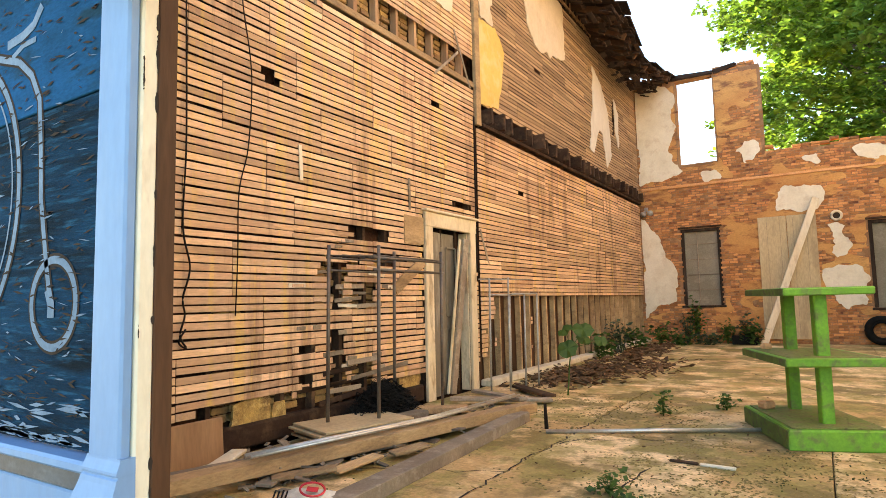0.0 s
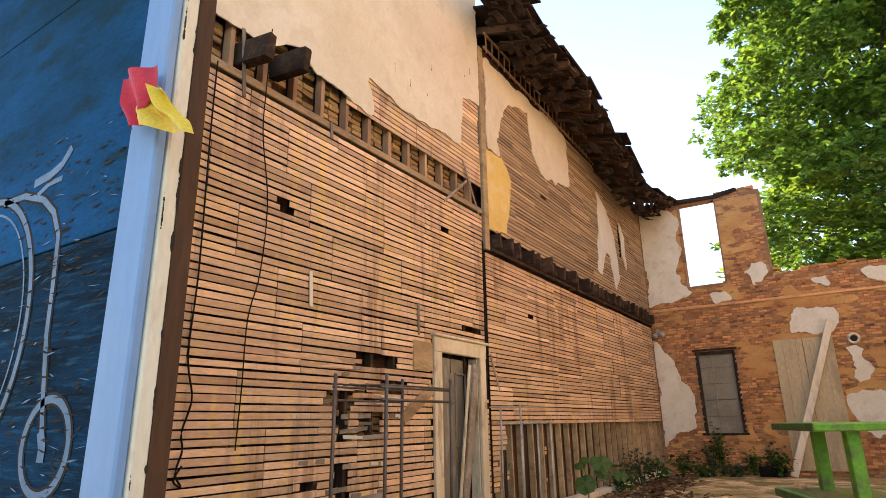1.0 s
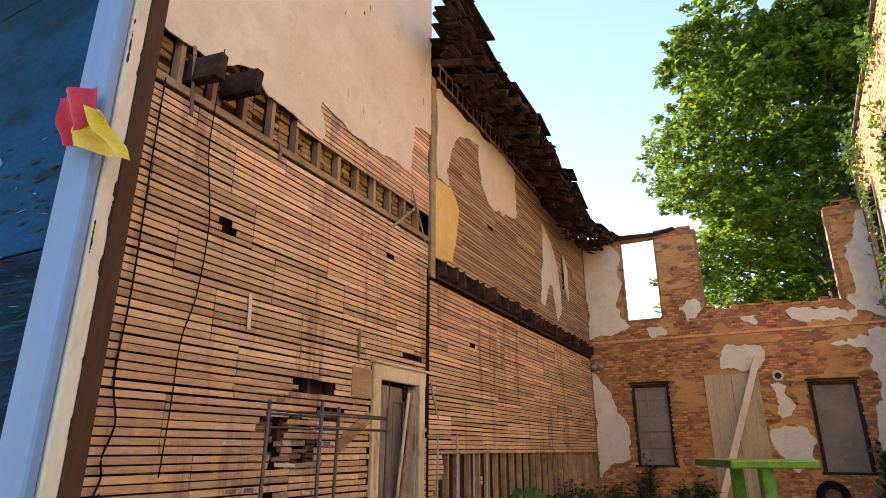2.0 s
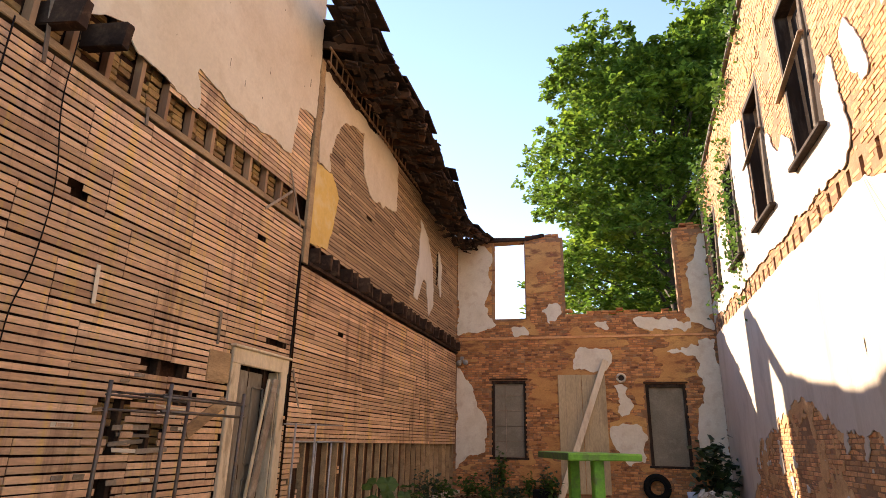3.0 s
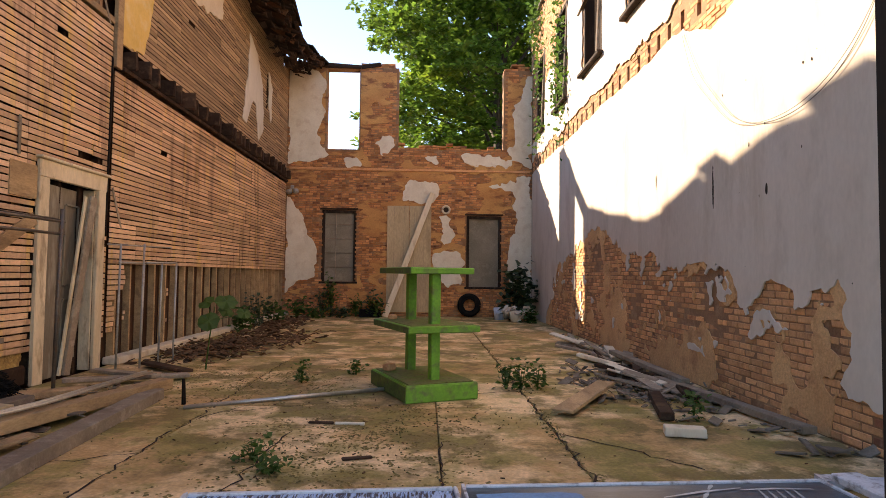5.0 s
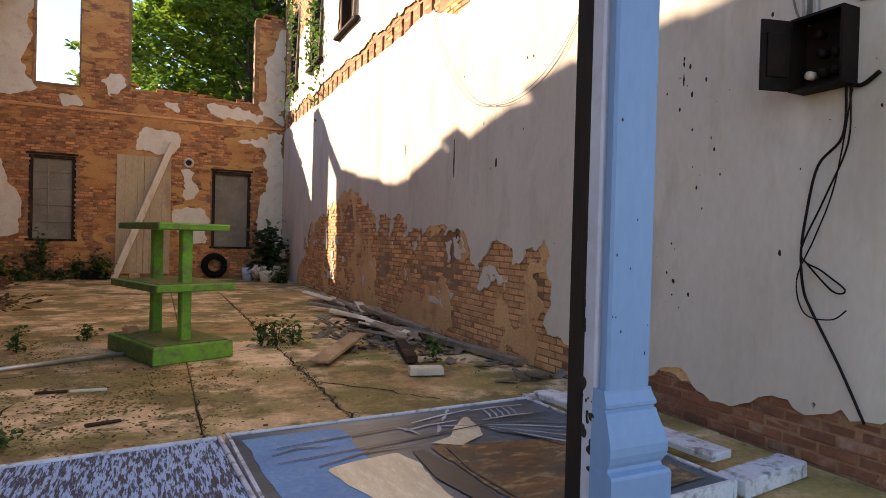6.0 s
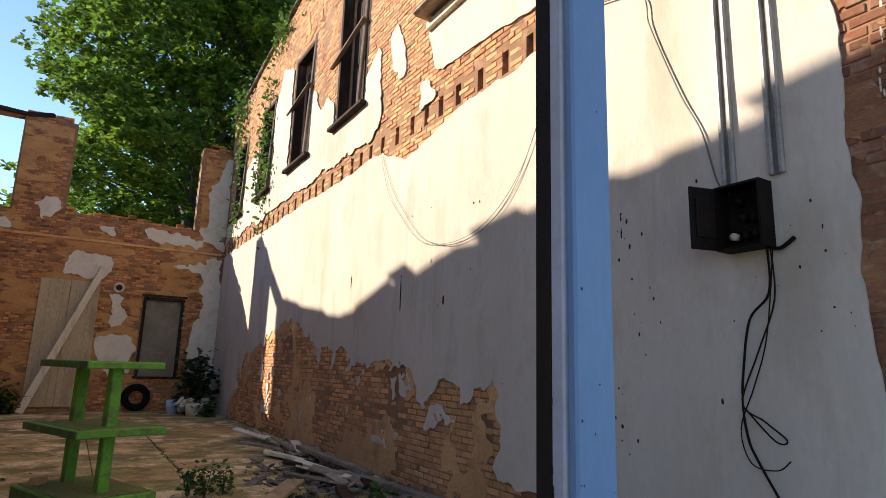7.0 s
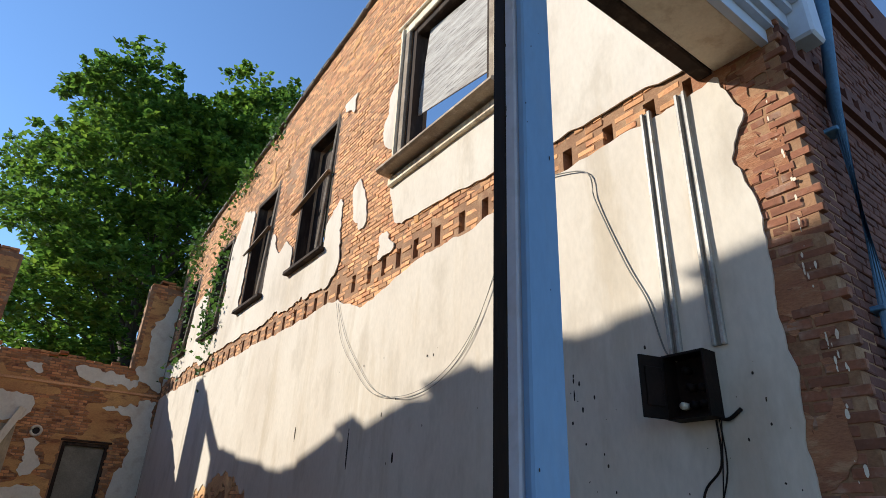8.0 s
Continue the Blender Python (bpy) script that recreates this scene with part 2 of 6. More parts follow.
def sheet(u0, u1, v0, v1, step, field, place, thick, lift=0.0):
    """A layer with a torn outline where field(u, v) > 0; place(u, v, w) puts it on its wall."""
    nu, nv = int(round((u1 - u0) / step)), int(round((v1 - v0) / step))
    us, vs = np.linspace(u0, u1, nu + 1), np.linspace(v0, v1, nv + 1)
    U, V = np.meshgrid(us, vs, indexing="ij")
    F = field(U, V)
    s, known = Shape(), {}

    def vert(key, u, v, w):
        if (key, w) not in known:
            known[key, w] = len(s.v)
            s.v.append(place(u, v, lift + w + 0.004 * float(smooth_noise(u, v, 0.35, 5))))
        return known[key, w]

    for i in range(nu):
        for j in range(nv):
            c = [(i, j), (i + 1, j), (i + 1, j + 1), (i, j + 1)]
            val = [F[q] for q in c]
            if max(val) <= 0:
                continue
            ring = []
            for k in range(4):
                a, b, fa, fb = c[k], c[(k + 1) % 4], val[k], val[(k + 1) % 4]
                if fa > 0:
                    ring.append((a, us[a[0]], vs[a[1]], False))
                if (fa > 0) != (fb > 0):
                    t = fa / (fa - fb)
                    ring.append(((min(a, b), max(a, b)), us[a[0]] + t * (us[b[0]] - us[a[0]]), vs[a[1]] + t * (vs[b[1]] - vs[a[1]]), True))
            if len(ring) < 3:
                continue
            s.f.append(tuple(vert(r[0], r[1], r[2], thick) for r in ring))
            for k in range(len(ring)):
                a, b = ring[k], ring[(k + 1) % len(ring)]
                if a[3] and b[3]:
                    s.f.append((vert(a[0], a[1], a[2], thick), vert(b[0], b[1], b[2], thick), vert(b[0], b[1], b[2], 0.0), vert(a[0], a[1], a[2], 0.0)))
    return s


def slab_wall(us, vs, solid, place, thick):
    """A wall of thickness, solid in the cells where solid(u, v) holds at their middles."""
    s, known = Shape(), {}

    def vert(i, j, k):
        if (i, j, k) not in known:
            known[i, j, k] = len(s.v)
            s.v.append(place(us[i], vs[j], -k * thick))
        return known[i, j, k]

    full = {(i, j) for i in range(len(us) - 1) for j in range(len(vs) - 1) if solid((us[i] + us[i + 1]) / 2, (vs[j] + vs[j + 1]) / 2)}
    for i, j in full:
        for k in (0, 1):
            s.f.append((vert(i, j, k), vert(i + 1, j, k), vert(i + 1, j + 1, k), vert(i, j + 1, k)))
        for d, a, b in (((-1, 0), (i, j), (i, j + 1)), ((1, 0), (i + 1, j), (i + 1, j + 1)), ((0, -1), (i, j), (i + 1, j)), ((0, 1), (i, j + 1), (i + 1, j + 1))):
            if (i + d[0], j + d[1]) not in full:
                s.f.append((vert(*a, 0), vert(*b, 0), vert(*b, 1), vert(*a, 1)))
    return s


# ---- the three walls: place(u, v, w) with w out of the wall ----
LX, RX, BY = -3.69, 3.78, 18.45


def on_west(u, v, w):
    return Vector((LX + w, u, v))


def on_east(u, v, w):
    return Vector((RX - w, u, v))


def on_north(u, v, w):
    return Vector((u, BY - w, v))


# openings (u0, v0, u1, v1)
EAST_WINDOWS = [(4.3, 5.95, 6.2, 8.4), (8.5, 5.5, 9.85, 8.2), (11.2, 5.45, 12.55, 8.0), (13.95, 5.4, 15.2, 7.75), (16.6, 5.35, 17.75, 7.5)]
POCKETS = [(1.95 + 0.41 * k + 0.05 * math.sin(k * 5.1), 4.40, 1.95 + 0.41 * k + 0.05 * math.sin(k * 5.1) + 0.11, 4.66) for k in range(40)]
NORTH_OPEN = [(-2.52, 5.03, -1.53, 7.5), (-0.34, 5.05, 2.87, 9.0)]
NORTH_BLIND = [(-2.6, 1.02, -1.56, 3.17), (1.77, 0.9, 2.84, 3.05)]


def hit_any(rects, u, v, grow=0.0):
    return any(a - grow < u < c + grow and b - grow < v < d + grow for a, b, c, d in rects)


def cuts(rects, axis, lo, hi, extra=()):
    s = {lo, hi, *extra}
    for r in rects:
        s |= {r[axis], r[axis + 2]}
    return sorted(x for x in s if lo <= x <= hi)


def east_top(y):
    return 8.85 + (18.5 - y) * 0.135


def north_top(x):
    return 7.5 if x < -0.3 else (5.02 if x < 2.87 else 7.55)


# east wall, of the next building
wall_east = thing("wall_east", "tall brick party wall with torn white plaster", "wall", kind="structure")
E_BACK = EAST_WINDOWS + [p for p in POCKETS if p[2] < 18.3]
us = cuts(E_BACK, 0, 1.36, 18.75, np.arange(2, 18.5, 1.0).tolist())
vs = cuts(E_BACK, 1, -0.1, 11.2, [8.9, 9.2, 9.5, 9.8, 10.1, 10.4, 10.7])
part("masonry", slab_wall(us, vs, lambda u, v: not hit_any(E_BACK, u, v) and v < east_top(u) - 0.1, on_east, 0.34), M_MORTAR, wall_east)
part("pocket_backing", Shape().box((RX + 0.17, 1.5, 4.36), (RX + 0.2, 18.3, 4.7)), M_CAVITY, wall_east)

# north wall, the back of the ruin
wall_north = thing("wall_north", "ruined orange brick back wall with plaster scraps", "wall", kind="structure")
us = cuts(NORTH_OPEN + NORTH_BLIND, 0, LX - 0.3, RX)
vs = cuts(NORTH_OPEN + NORTH_BLIND, 1, -0.1, 7.55)
part("masonry", slab_wall(us, vs, lambda u, v: not hit_any(NORTH_OPEN + NORTH_BLIND, u, v), on_north, 0.34), M_MORTAR, wall_north)

# west wall: boards behind, studs, laths in front
wall_west = thing("wall_west", "stripped timber wall of bare wooden laths", "wall", kind="structure")
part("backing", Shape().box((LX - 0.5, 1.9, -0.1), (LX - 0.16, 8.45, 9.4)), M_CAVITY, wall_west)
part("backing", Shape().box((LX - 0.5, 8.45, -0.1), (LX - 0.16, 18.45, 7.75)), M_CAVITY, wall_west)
# Unseen boards added above the wall to block sun passing under the roof.
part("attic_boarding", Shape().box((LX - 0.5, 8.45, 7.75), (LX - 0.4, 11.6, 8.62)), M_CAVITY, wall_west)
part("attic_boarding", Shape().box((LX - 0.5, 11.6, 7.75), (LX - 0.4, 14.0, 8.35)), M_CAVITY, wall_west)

# ground
ground = thing("ground", "bare earth with weeds around the ruin", "ground", kind="structure",
               shape=Shape().add([(-300, -300, -0.09), (300, -300, -0.09), (300, 400, -0.09), (-300, 400, -0.09)], [(0, 1, 2, 3)]), material=M_EARTH)
floor = thing("floor", "stained mossy concrete slab floor", "floor", kind="structure")
FX, FY = [LX + 0.02, -1.41, 0.66, 1.6, RX - 0.02], [-3.0, 0.6, 2.9, 6.1, 9.4, 12.6, 16.2, BY - 0.02]
for i in range(len(FX) - 1):
    for j in range(len(FY) - 1):
        g = 0.008
        m = pose((FX[i] + FX[i + 1]) / 2, (FY[j] + FY[j + 1]) / 2, -0.045, random.uniform(-0.1, 0.1), random.uniform(-0.1, 0.1))
        part("slab", Shape().cbox((FX[i + 1] - FX[i] - g, FY[j + 1] - FY[j] - g, 0.09), m, 0.008), M_CONCRETE, floor)

# more materials
M_GREEN = mat("bright_green_paint", (0.15, 0.36, 0.028), (0.1, 0.25, 0.02), (0.12, 0.11, 0.05), 2.6, 35, 0.65, 0.35, 0.005, amount=0.7)
M_PAINT = mat("pale_blue_white_paint", (0.52, 0.6, 0.72), (0.47, 0.55, 0.68), (0.4, 0.45, 0.52), 1.5, 30, 0.55, 0.2, 0.003, amount=0.25, grit=0.07)
# Pale blue paint, made bluer to hold the sky's cast on the post fronts.
M_PAINTB = mat("sky_cast_post_paint", (0.165, 0.285, 0.46), (0.14, 0.25, 0.42), (0.215, 0.285, 0.395), 1.5, 30, 0.55, 0.25, 0.004, amount=0.3, stretch=(1, 1, 0.3), grit=0.12)
M_LAV = mat("pale_grey_post_paint", (0.48, 0.49, 0.55), (0.42, 0.42, 0.48), (0.3, 0.28, 0.27), 1.8, 30, 0.6, 0.2, 0.003, amount=0.3, grit=0.1)
M_CREAMP = mat("cream_flaking_paint", (0.72, 0.64, 0.5), (0.64, 0.53, 0.38), (0.34, 0.2, 0.1), 2.2, 40, 0.7, 0.35, 0.004, amount=0.4, stretch=(1, 1, 0.3), grit=0.15)
M_BROWNB = mat("brown_jamb_timber", (0.1, 0.045, 0.022), (0.06, 0.03, 0.017), None, 1.5, 40, 0.6, 0.4, 0.004, stretch=(1, 1, 0.15))
M_DARKB = mat("black_jamb_timber", (0.028, 0.02, 0.015), (0.016, 0.012, 0.01), None, 1.5, 40, 0.7, 0.4, 0.004, stretch=(1, 1, 0.15))
M_FLAKE = mat("dark_bare_spot", (0.05, 0.035, 0.025), (0.03, 0.022, 0.018), None, 5, 40, 0.9, 0.3, 0.003)
M_BLUE = mat("weathered_blue_mural_paint", (0.0015, 0.034, 0.075), (0.003, 0.009, 0.014), (0.01, 0.075, 0.135), 1.9, 60, 0.95, 0.5, 0.008, amount=0.75, stretch=(0.6, 1, 6), grit=0.6)
M_SKYB = mat("bright_blue_paint", (0.002, 0.034, 0.065), (0.002, 0.075, 0.19), (0.008, 0.03, 0.036), 0.9, 40, 0.95, 0.3, 0.004, amount=0.75, stretch=(0.7, 1, 2.0), grit=0.45)
M_STROKE = mat("pale_blue_brush_stroke", (0.13, 0.2, 0.28), (0.07, 0.13, 0.2), None, 4, 40, 0.7, 0.2, 0.003, grit=0.4)
M_SCRAPE = mat("scraped_blue_white_board", (0.36, 0.48, 0.66), (0.05, 0.036, 0.032), (0.09, 0.24, 0.52), 32.0, 110, 0.7, 0.6, 0.004, amount=0.6, stretch=(2.4, 0.33, 1), sharp=(0.47, 0.53), grit=0.5)
M_GREYP = mat("grey_blue_painted_board", (0.06, 0.09, 0.118), (0.028, 0.044, 0.06), (0.15, 0.2, 0.235), 2.2, 50, 0.32, 0.3, 0.003, amount=0.45, stretch=(0.5, 3.0, 1), grit=0.5)
M_UMBER = mat("umber_painted_board", (0.2, 0.095, 0.03), (0.06, 0.038, 0.022), (0.34, 0.22, 0.1), 3.4, 50, 0.25, 0.3, 0.003, amount=0.7, stretch=(0.7, 1.6, 1), grit=0.5)
M_BONE = mat("bone_painted_board", (0.68, 0.58, 0.4), (0.5, 0.4, 0.25), (0.74, 0.68, 0.55), 3.5, 50, 0.3, 0.3, 0.003, amount=0.6, stretch=(2.5, 0.6, 1), grit=0.3)
M_DOOR = mat("grey_flaking_door", (0.24, 0.2, 0.145), (0.14, 0.11, 0.075), (0.4, 0.36, 0.29), 2.0, 40, 0.8, 0.4, 0.005, amount=0.5, stretch=(1, 1, 0.25))
M_TRIM = mat("weathered_cream_trim", (0.78, 0.66, 0.47), (0.6, 0.47, 0.3), (0.2, 0.115, 0.06), 2.5, 40, 0.8, 0.5, 0.006, amount=0.6, stretch=(1, 1, 0.35), grit=0.3)
M_GREYW = mat("weathered_grey_timber", (0.3, 0.235, 0.165), (0.19, 0.14, 0.1), (0.44, 0.37, 0.29), 2.0, 45, 0.9, 0.45, 0.005, 0.3, amount=0.5)
M_TANW = mat("tan_timber", (0.5, 0.33, 0.17), (0.3, 0.185, 0.09), (0.17, 0.1, 0.05), 2.4, 60, 0.85, 0.6, 0.006, 0.2, amount=0.6, stretch=(1, 0.3, 1), grit=0.5)
M_PLY = mat("tan_plywood", (0.52, 0.4, 0.24), (0.44, 0.33, 0.185), (0.28, 0.2, 0.12), 0.8, 30, 0.8, 0.2, 0.003, stretch=(1, 1, 0.3))
M_PANEG = mat("grey_boarded_window", (0.26, 0.225, 0.165), (0.18, 0.155, 0.11), (0.33, 0.29, 0.22), 1.2, 30, 0.75, 0.2, 0.003)
M_WINWOOD = mat("dark_window_wood", (0.05, 0.032, 0.023), (0.026, 0.018, 0.014), (0.12, 0.085, 0.06), 2.5, 40, 0.85, 0.4, 0.005, amount=0.4, stretch=(1, 1, 0.2))
M_STEEL = mat("dull_rack_steel", (0.17, 0.14, 0.115), (0.1, 0.08, 0.065), (0.2, 0.1, 0.05), 4, 40, 0.5, 0.2, 0.002, metal=0.5)
M_ALU = mat("bare_metal_pipe", (0.6, 0.56, 0.5), (0.45, 0.4, 0.34), None, 4, 40, 0.35, 0.1, 0.002, metal=0.7)
M_BLACK = mat("black_rubber", (0.008, 0.0075, 0.007), (0.013, 0.012, 0.011), None, 5, 40, 0.92, 0.3, 0.004)
M_BOX = mat("rusted_dark_steel", (0.008, 0.006, 0.005), (0.02, 0.011, 0.008), None, 5, 40, 0.6, 0.3, 0.003)
M_WIRE = mat("grey_cable", (0.24, 0.22, 0.19), (0.14, 0.13, 0.11), None, 5, 40, 0.6, 0)
M_CHAN = mat("grey_metal_channel", (0.42, 0.39, 0.35), (0.28, 0.26, 0.23), (0.2, 0.15, 0.11), 3, 40, 0.5, 0.2, 0.002, metal=0.15)
# Yellow-green third tone and streak paint sunlit clumps into the leaves.
M_LEAF = mat("sun_patched_leaf_green", (0.06, 0.135, 0.02), (0.12, 0.22, 0.03), (0.26, 0.38, 0.045), 0.3, 3, 0.4, 0, vary=0.45, pieces="island", amount=0.75, streak=(0.26, 0.38, 0.04), band=(0.4, 0.5), much=0.6)
M_WEED = mat("weed_leaf_green", (0.045, 0.1, 0.018), (0.08, 0.15, 0.025), None, 2, 20, 0.6, 0, vary=0.25, pieces="island")
M_DLEAF = mat("dark_shrub_leaf", (0.02, 0.035, 0.012), (0.04, 0.07, 0.02), None, 2, 20, 0.5, 0, vary=0.3, pieces="island")
M_BARK = mat("tree_bark", (0.07, 0.05, 0.035), (0.04, 0.03, 0.022), None, 3, 25, 0.9, 0.6, 0.02, stretch=(1, 1, 0.3))
M_RED = mat("red_cloth", (0.6, 0.025, 0.03), (0.45, 0.015, 0.03), None, 6, 60, 0.6, 0.2, 0.003)
M_YEL = mat("yellow_cloth", (0.75, 0.5, 0.03), (0.65, 0.4, 0.03), None, 6, 60, 0.6, 0.2, 0.003)
M_SACK = mat("white_paper_sack", (0.62, 0.58, 0.5), (0.5, 0.45, 0.37), None, 5, 40, 0.8, 0.4, 0.01)
M_LITTER = mat("dry_leaf_litter", (0.1, 0.055, 0.03), (0.17, 0.1, 0.055), (0.05, 0.035, 0.022), 3, 30, 0.95, 0.2, 0.004, vary=0.4, pieces="island")
M_PIPEB = mat("blue_downpipe_paint", (0.1, 0.22, 0.36), (0.07, 0.15, 0.25), None, 3, 40, 0.5, 0.2, 0.002)
M_MOSS = mat("moss_and_grit", (0.06, 0.075, 0.015), (0.1, 0.085, 0.03), (0.04, 0.04, 0.015), 5, 60, 0.95, 0.6, 0.01, vary=0.3, pieces="island")



def see_through(m, share):
    """Lets part of the light pass a thin leaf."""
    nt, N = m.node_tree, m.node_tree.nodes
    bsdf, out = N["Principled BSDF"], N["Material Output"]
    tr, mx = N.new("ShaderNodeBsdfTranslucent"), N.new("ShaderNodeMixShader")
    nt.links.new(bsdf.inputs["Base Color"].links[0].from_socket, tr.inputs[0])
    mx.inputs[0].default_value = share
    nt.links.new(bsdf.outputs[0], mx.inputs[1])
    nt.links.new(tr.outputs[0], mx.inputs[2])
    nt.links.new(mx.outputs[0], out.inputs[0])


for dull in (M_BLUE, M_SKYB, M_BLACK, M_DARKB, M_BROWNB, M_BOX, M_CAVITY, M_CAVB, M_JOIST, M_FLAKE, M_ROOFW, M_RAFTER, M_WINWOOD, M_LITTER):
    dull.node_tree.nodes["Principled BSDF"].inputs["Specular IOR Level"].default_value = 0.12
for leafy in (M_LEAF, M_WEED):
    see_through(leafy, 0.48)


def rot_z(x, y, z, deg):
    return pose(x, y, z, 0, 0, deg)


def board_between(s, a, b, width, thick, roll=0.0, c=0.004, jitter=0.0):
    """A board from a to b added to a shape."""
    a, b = Vector(a), Vector(b)
    m = Matrix.Translation((a + b) / 2) @ (b - a).to_track_quat("Y", "Z").to_matrix().to_4x4() @ pose(0, 0, 0, 0, roll, 0)
    return s.cbox((width, (b - a).length, thick), m, c, jitter)


# ---- the storefront: two painted posts, a beam over them, a mural board ----
def shop_post(x0, side_x, jamb, jamb_label, label, width):
    """A square painted post with moulded base; side_x is the x of the face towards the opening."""
    top = thing("storefront_post", label, "post", "storefront posts")
    d = 1 if side_x > x0 else -1
    lo, hi = min(x0, side_x), max(x0, side_x)
    mid = (lo + hi) / 2
    part("front_face", Shape().cbox((hi - lo - 0.014, 0.05, 4.5), pose(mid - d * 0.007, 1.797, 2.25), 0.01), M_PAINTB, top, "pale blue painted front with the sky cast in its colour")
    part("side_face", Shape().cbox((hi - lo, 0.07, 4.5), pose(mid, 1.857, 2.25), 0.008), M_CREAMP if d > 0 else M_LAV, top)
    part("jamb_strip", Shape().cbox((hi - lo, 0.085, 4.5), pose(mid, 1.935, 2.25), 0.004), jamb, top, jamb_label)
    s = Shape()
    grow = [(0.0, 0.057), (0.42, 0.057), (0.432, 0.052), (0.442, 0.034), (0.455, 0.032), (0.47, 0.04), (0.495, 0.047), (0.525, 0.047), (0.56, 0.04), (0.59, 0.03), (0.62, 0.021), (0.64, 0.017), (0.645, 0.011), (0.652, 0.011), (0.657, 0.017), (0.668, 0.017), (0.685, 0.01), (0.705, 0.004), (0.715, 0.003)]
    ring = []
    for z, g in grow:
        ring.append([(lo - g * (1 if d > 0 else 0.1), 1.774 - g, z), (hi + g * (0.1 if d > 0 else 1), 1.774 - g, z), (hi + g * (0.1 if d > 0 else 1), 1.83, z), (lo - g * (1 if d > 0 else 0.1), 1.83, z)])
    s.add([p for r in ring for p in r], [(4 * i + k, 4 * i + (k + 1) % 4, 4 * i + 4 + (k + 1) % 4, 4 * i + 4 + k) for i in range(len(ring) - 1) for k in range(4)] + [(0, 1, 2, 3), tuple(4 * len(ring) - 4 + k for k in range(4))])
    part("moulded_base", s, M_PAINTB, top, "moulded pale blue base with chipped paint")
    return top, d


def flake(parent, x, y, z, w, h, facing, seed, material=None):
    """A small patch of bare wood where paint has come off, a thin raised skin with a torn outline."""
    f = lambda u, v: 0.8 - np.hypot(u / (w / 2), v / (h / 2)) + ragged(u * 0.25 / min(w, h) * 0.4, v * 0.25 / min(w, h) * 0.4, seed, 0.6)
    if facing == "y":
        place = lambda u, v, q: Vector((x + u, y - q * 0.3, z + v))
    else:
        place = lambda u, v, q: Vector((x + facing * q * 0.3, y + u, z + v))
    s = sheet(-w * 0.75, w * 0.75, -h * 0.75, h * 0.75, max(min(w, h) / 9, 0.002), f, place, 0.004)
    if s.f:
        part("chip" if parent in (wall_east, wall_west) else "bare_spot", s, material or M_FLAKE, parent)


post_r, _ = shop_post(1.99, 1.78, M_DARKB, "blackened timber jamb strip", "pale blue painted storefront post with moulded base", 0.21)
post_l, _ = shop_post(-1.8, -1.57, M_BROWNB, "brown timber jamb strip", "flaking cream and pale blue storefront post", 0.23)
random.seed(11)
for k in range(16):
    flake(post_r, 1.779, 1.84 + random.uniform(-0.012, 0.045), random.uniform(0.42, 0.72), random.uniform(0.012, 0.035), random.uniform(0.02, 0.06), -1, 30 + k)
for k in range(16):
    z = 0.8 + 3.4 * random.random() ** 1.4
    flake(post_r, 1.8 + 0.17 * random.random() ** 2.5, 1.770, z, random.uniform(0.003, 0.007), random.uniform(0.006, 0.022), "y", 50 + k)
for k in range(9):
    flake(post_r, 1.779, 1.885 + random.uniform(-0.008, 0.004), random.uniform(0.8, 4.2), random.uniform(0.006, 0.014), random.uniform(0.015, 0.05), -1, 70 + k)
for k in range(34):
    z = 0.1 + 4.2 * random.random()
    flake(post_l, -1.569, random.choice((1.829, 1.884, 1.887, 1.889)) + random.uniform(-0.002, 0.002), z, random.uniform(0.006, 0.014), random.uniform(0.03, 0.16), 1, 80 + k)

beam = thing("storefront_beam", "dark timber storefront beam with pale painted cornice", "beam")
part("timber", Shape().cbox((6.1, 0.12, 0.26), pose(0.72, 1.87, 4.69), 0.01), M_WINWOOD, beam, "dark weathered timber beam")
part("soffit", Shape().cbox((6.1, 0.34, 0.05), pose(0.72, 1.63, 4.60), 0.006), M_CREAMP, beam, "cream painted soffit board")
cs = Shape()
for dy, z0, z1 in ((0.0, 4.56, 4.68), (0.05, 4.68, 4.73), (0.09, 4.73, 4.86), (0.14, 4.86, 4.92), (0.2, 4.92, 5.1)):
    cs.box((-2.3, 1.4 - dy, z0), (3.98, 1.455, z1 - 0.002))
part("cornice", cs, M_PAINT, beam, "pale blue moulded cornice")
part("end_block", Shape().cbox((0.2, 0.2, 0.5), pose(4.05, 1.27, 4.86), 0.02), M_PAINT, beam, "pale blue carved end block")

mural = thing("mural_board", "weathered blue painted mural board above a pale sill", "mural")
part("board", Shape().cbox((3.2, 0.03, 1.55), pose(-3.4, 1.875, 1.455), 0.004), M_BLUE, mural)
part("board", Shape().cbox((3.2, 0.03, 1.55), pose(-3.4, 1.873, 3.013), 0.004), M_SKYB, mural, "brighter blue upper board")
part("board", Shape().cbox((3.2, 0.03, 0.8), pose(-3.4, 1.874, 4.196), 0.004), M_SKYB, mural, "brighter blue upper board")
part("sill", Shape().cbox((3.2, 0.12, 0.05), pose(-3.4, 1.84, 0.645), 0.012), M_PAINTB, mural, "pale blue sill")
part("rail", Shape().cbox((3.2, 0.06, 0.09), pose(-3.4, 1.855, 0.57), 0.008), M_GREYP, mural)
part("lower_panel", Shape().cbox((3.2, 0.05, 0.5), pose(-3.4, 1.86, 0.27), 0.008), M_PAINTB, mural)


LIFT = [0.0]


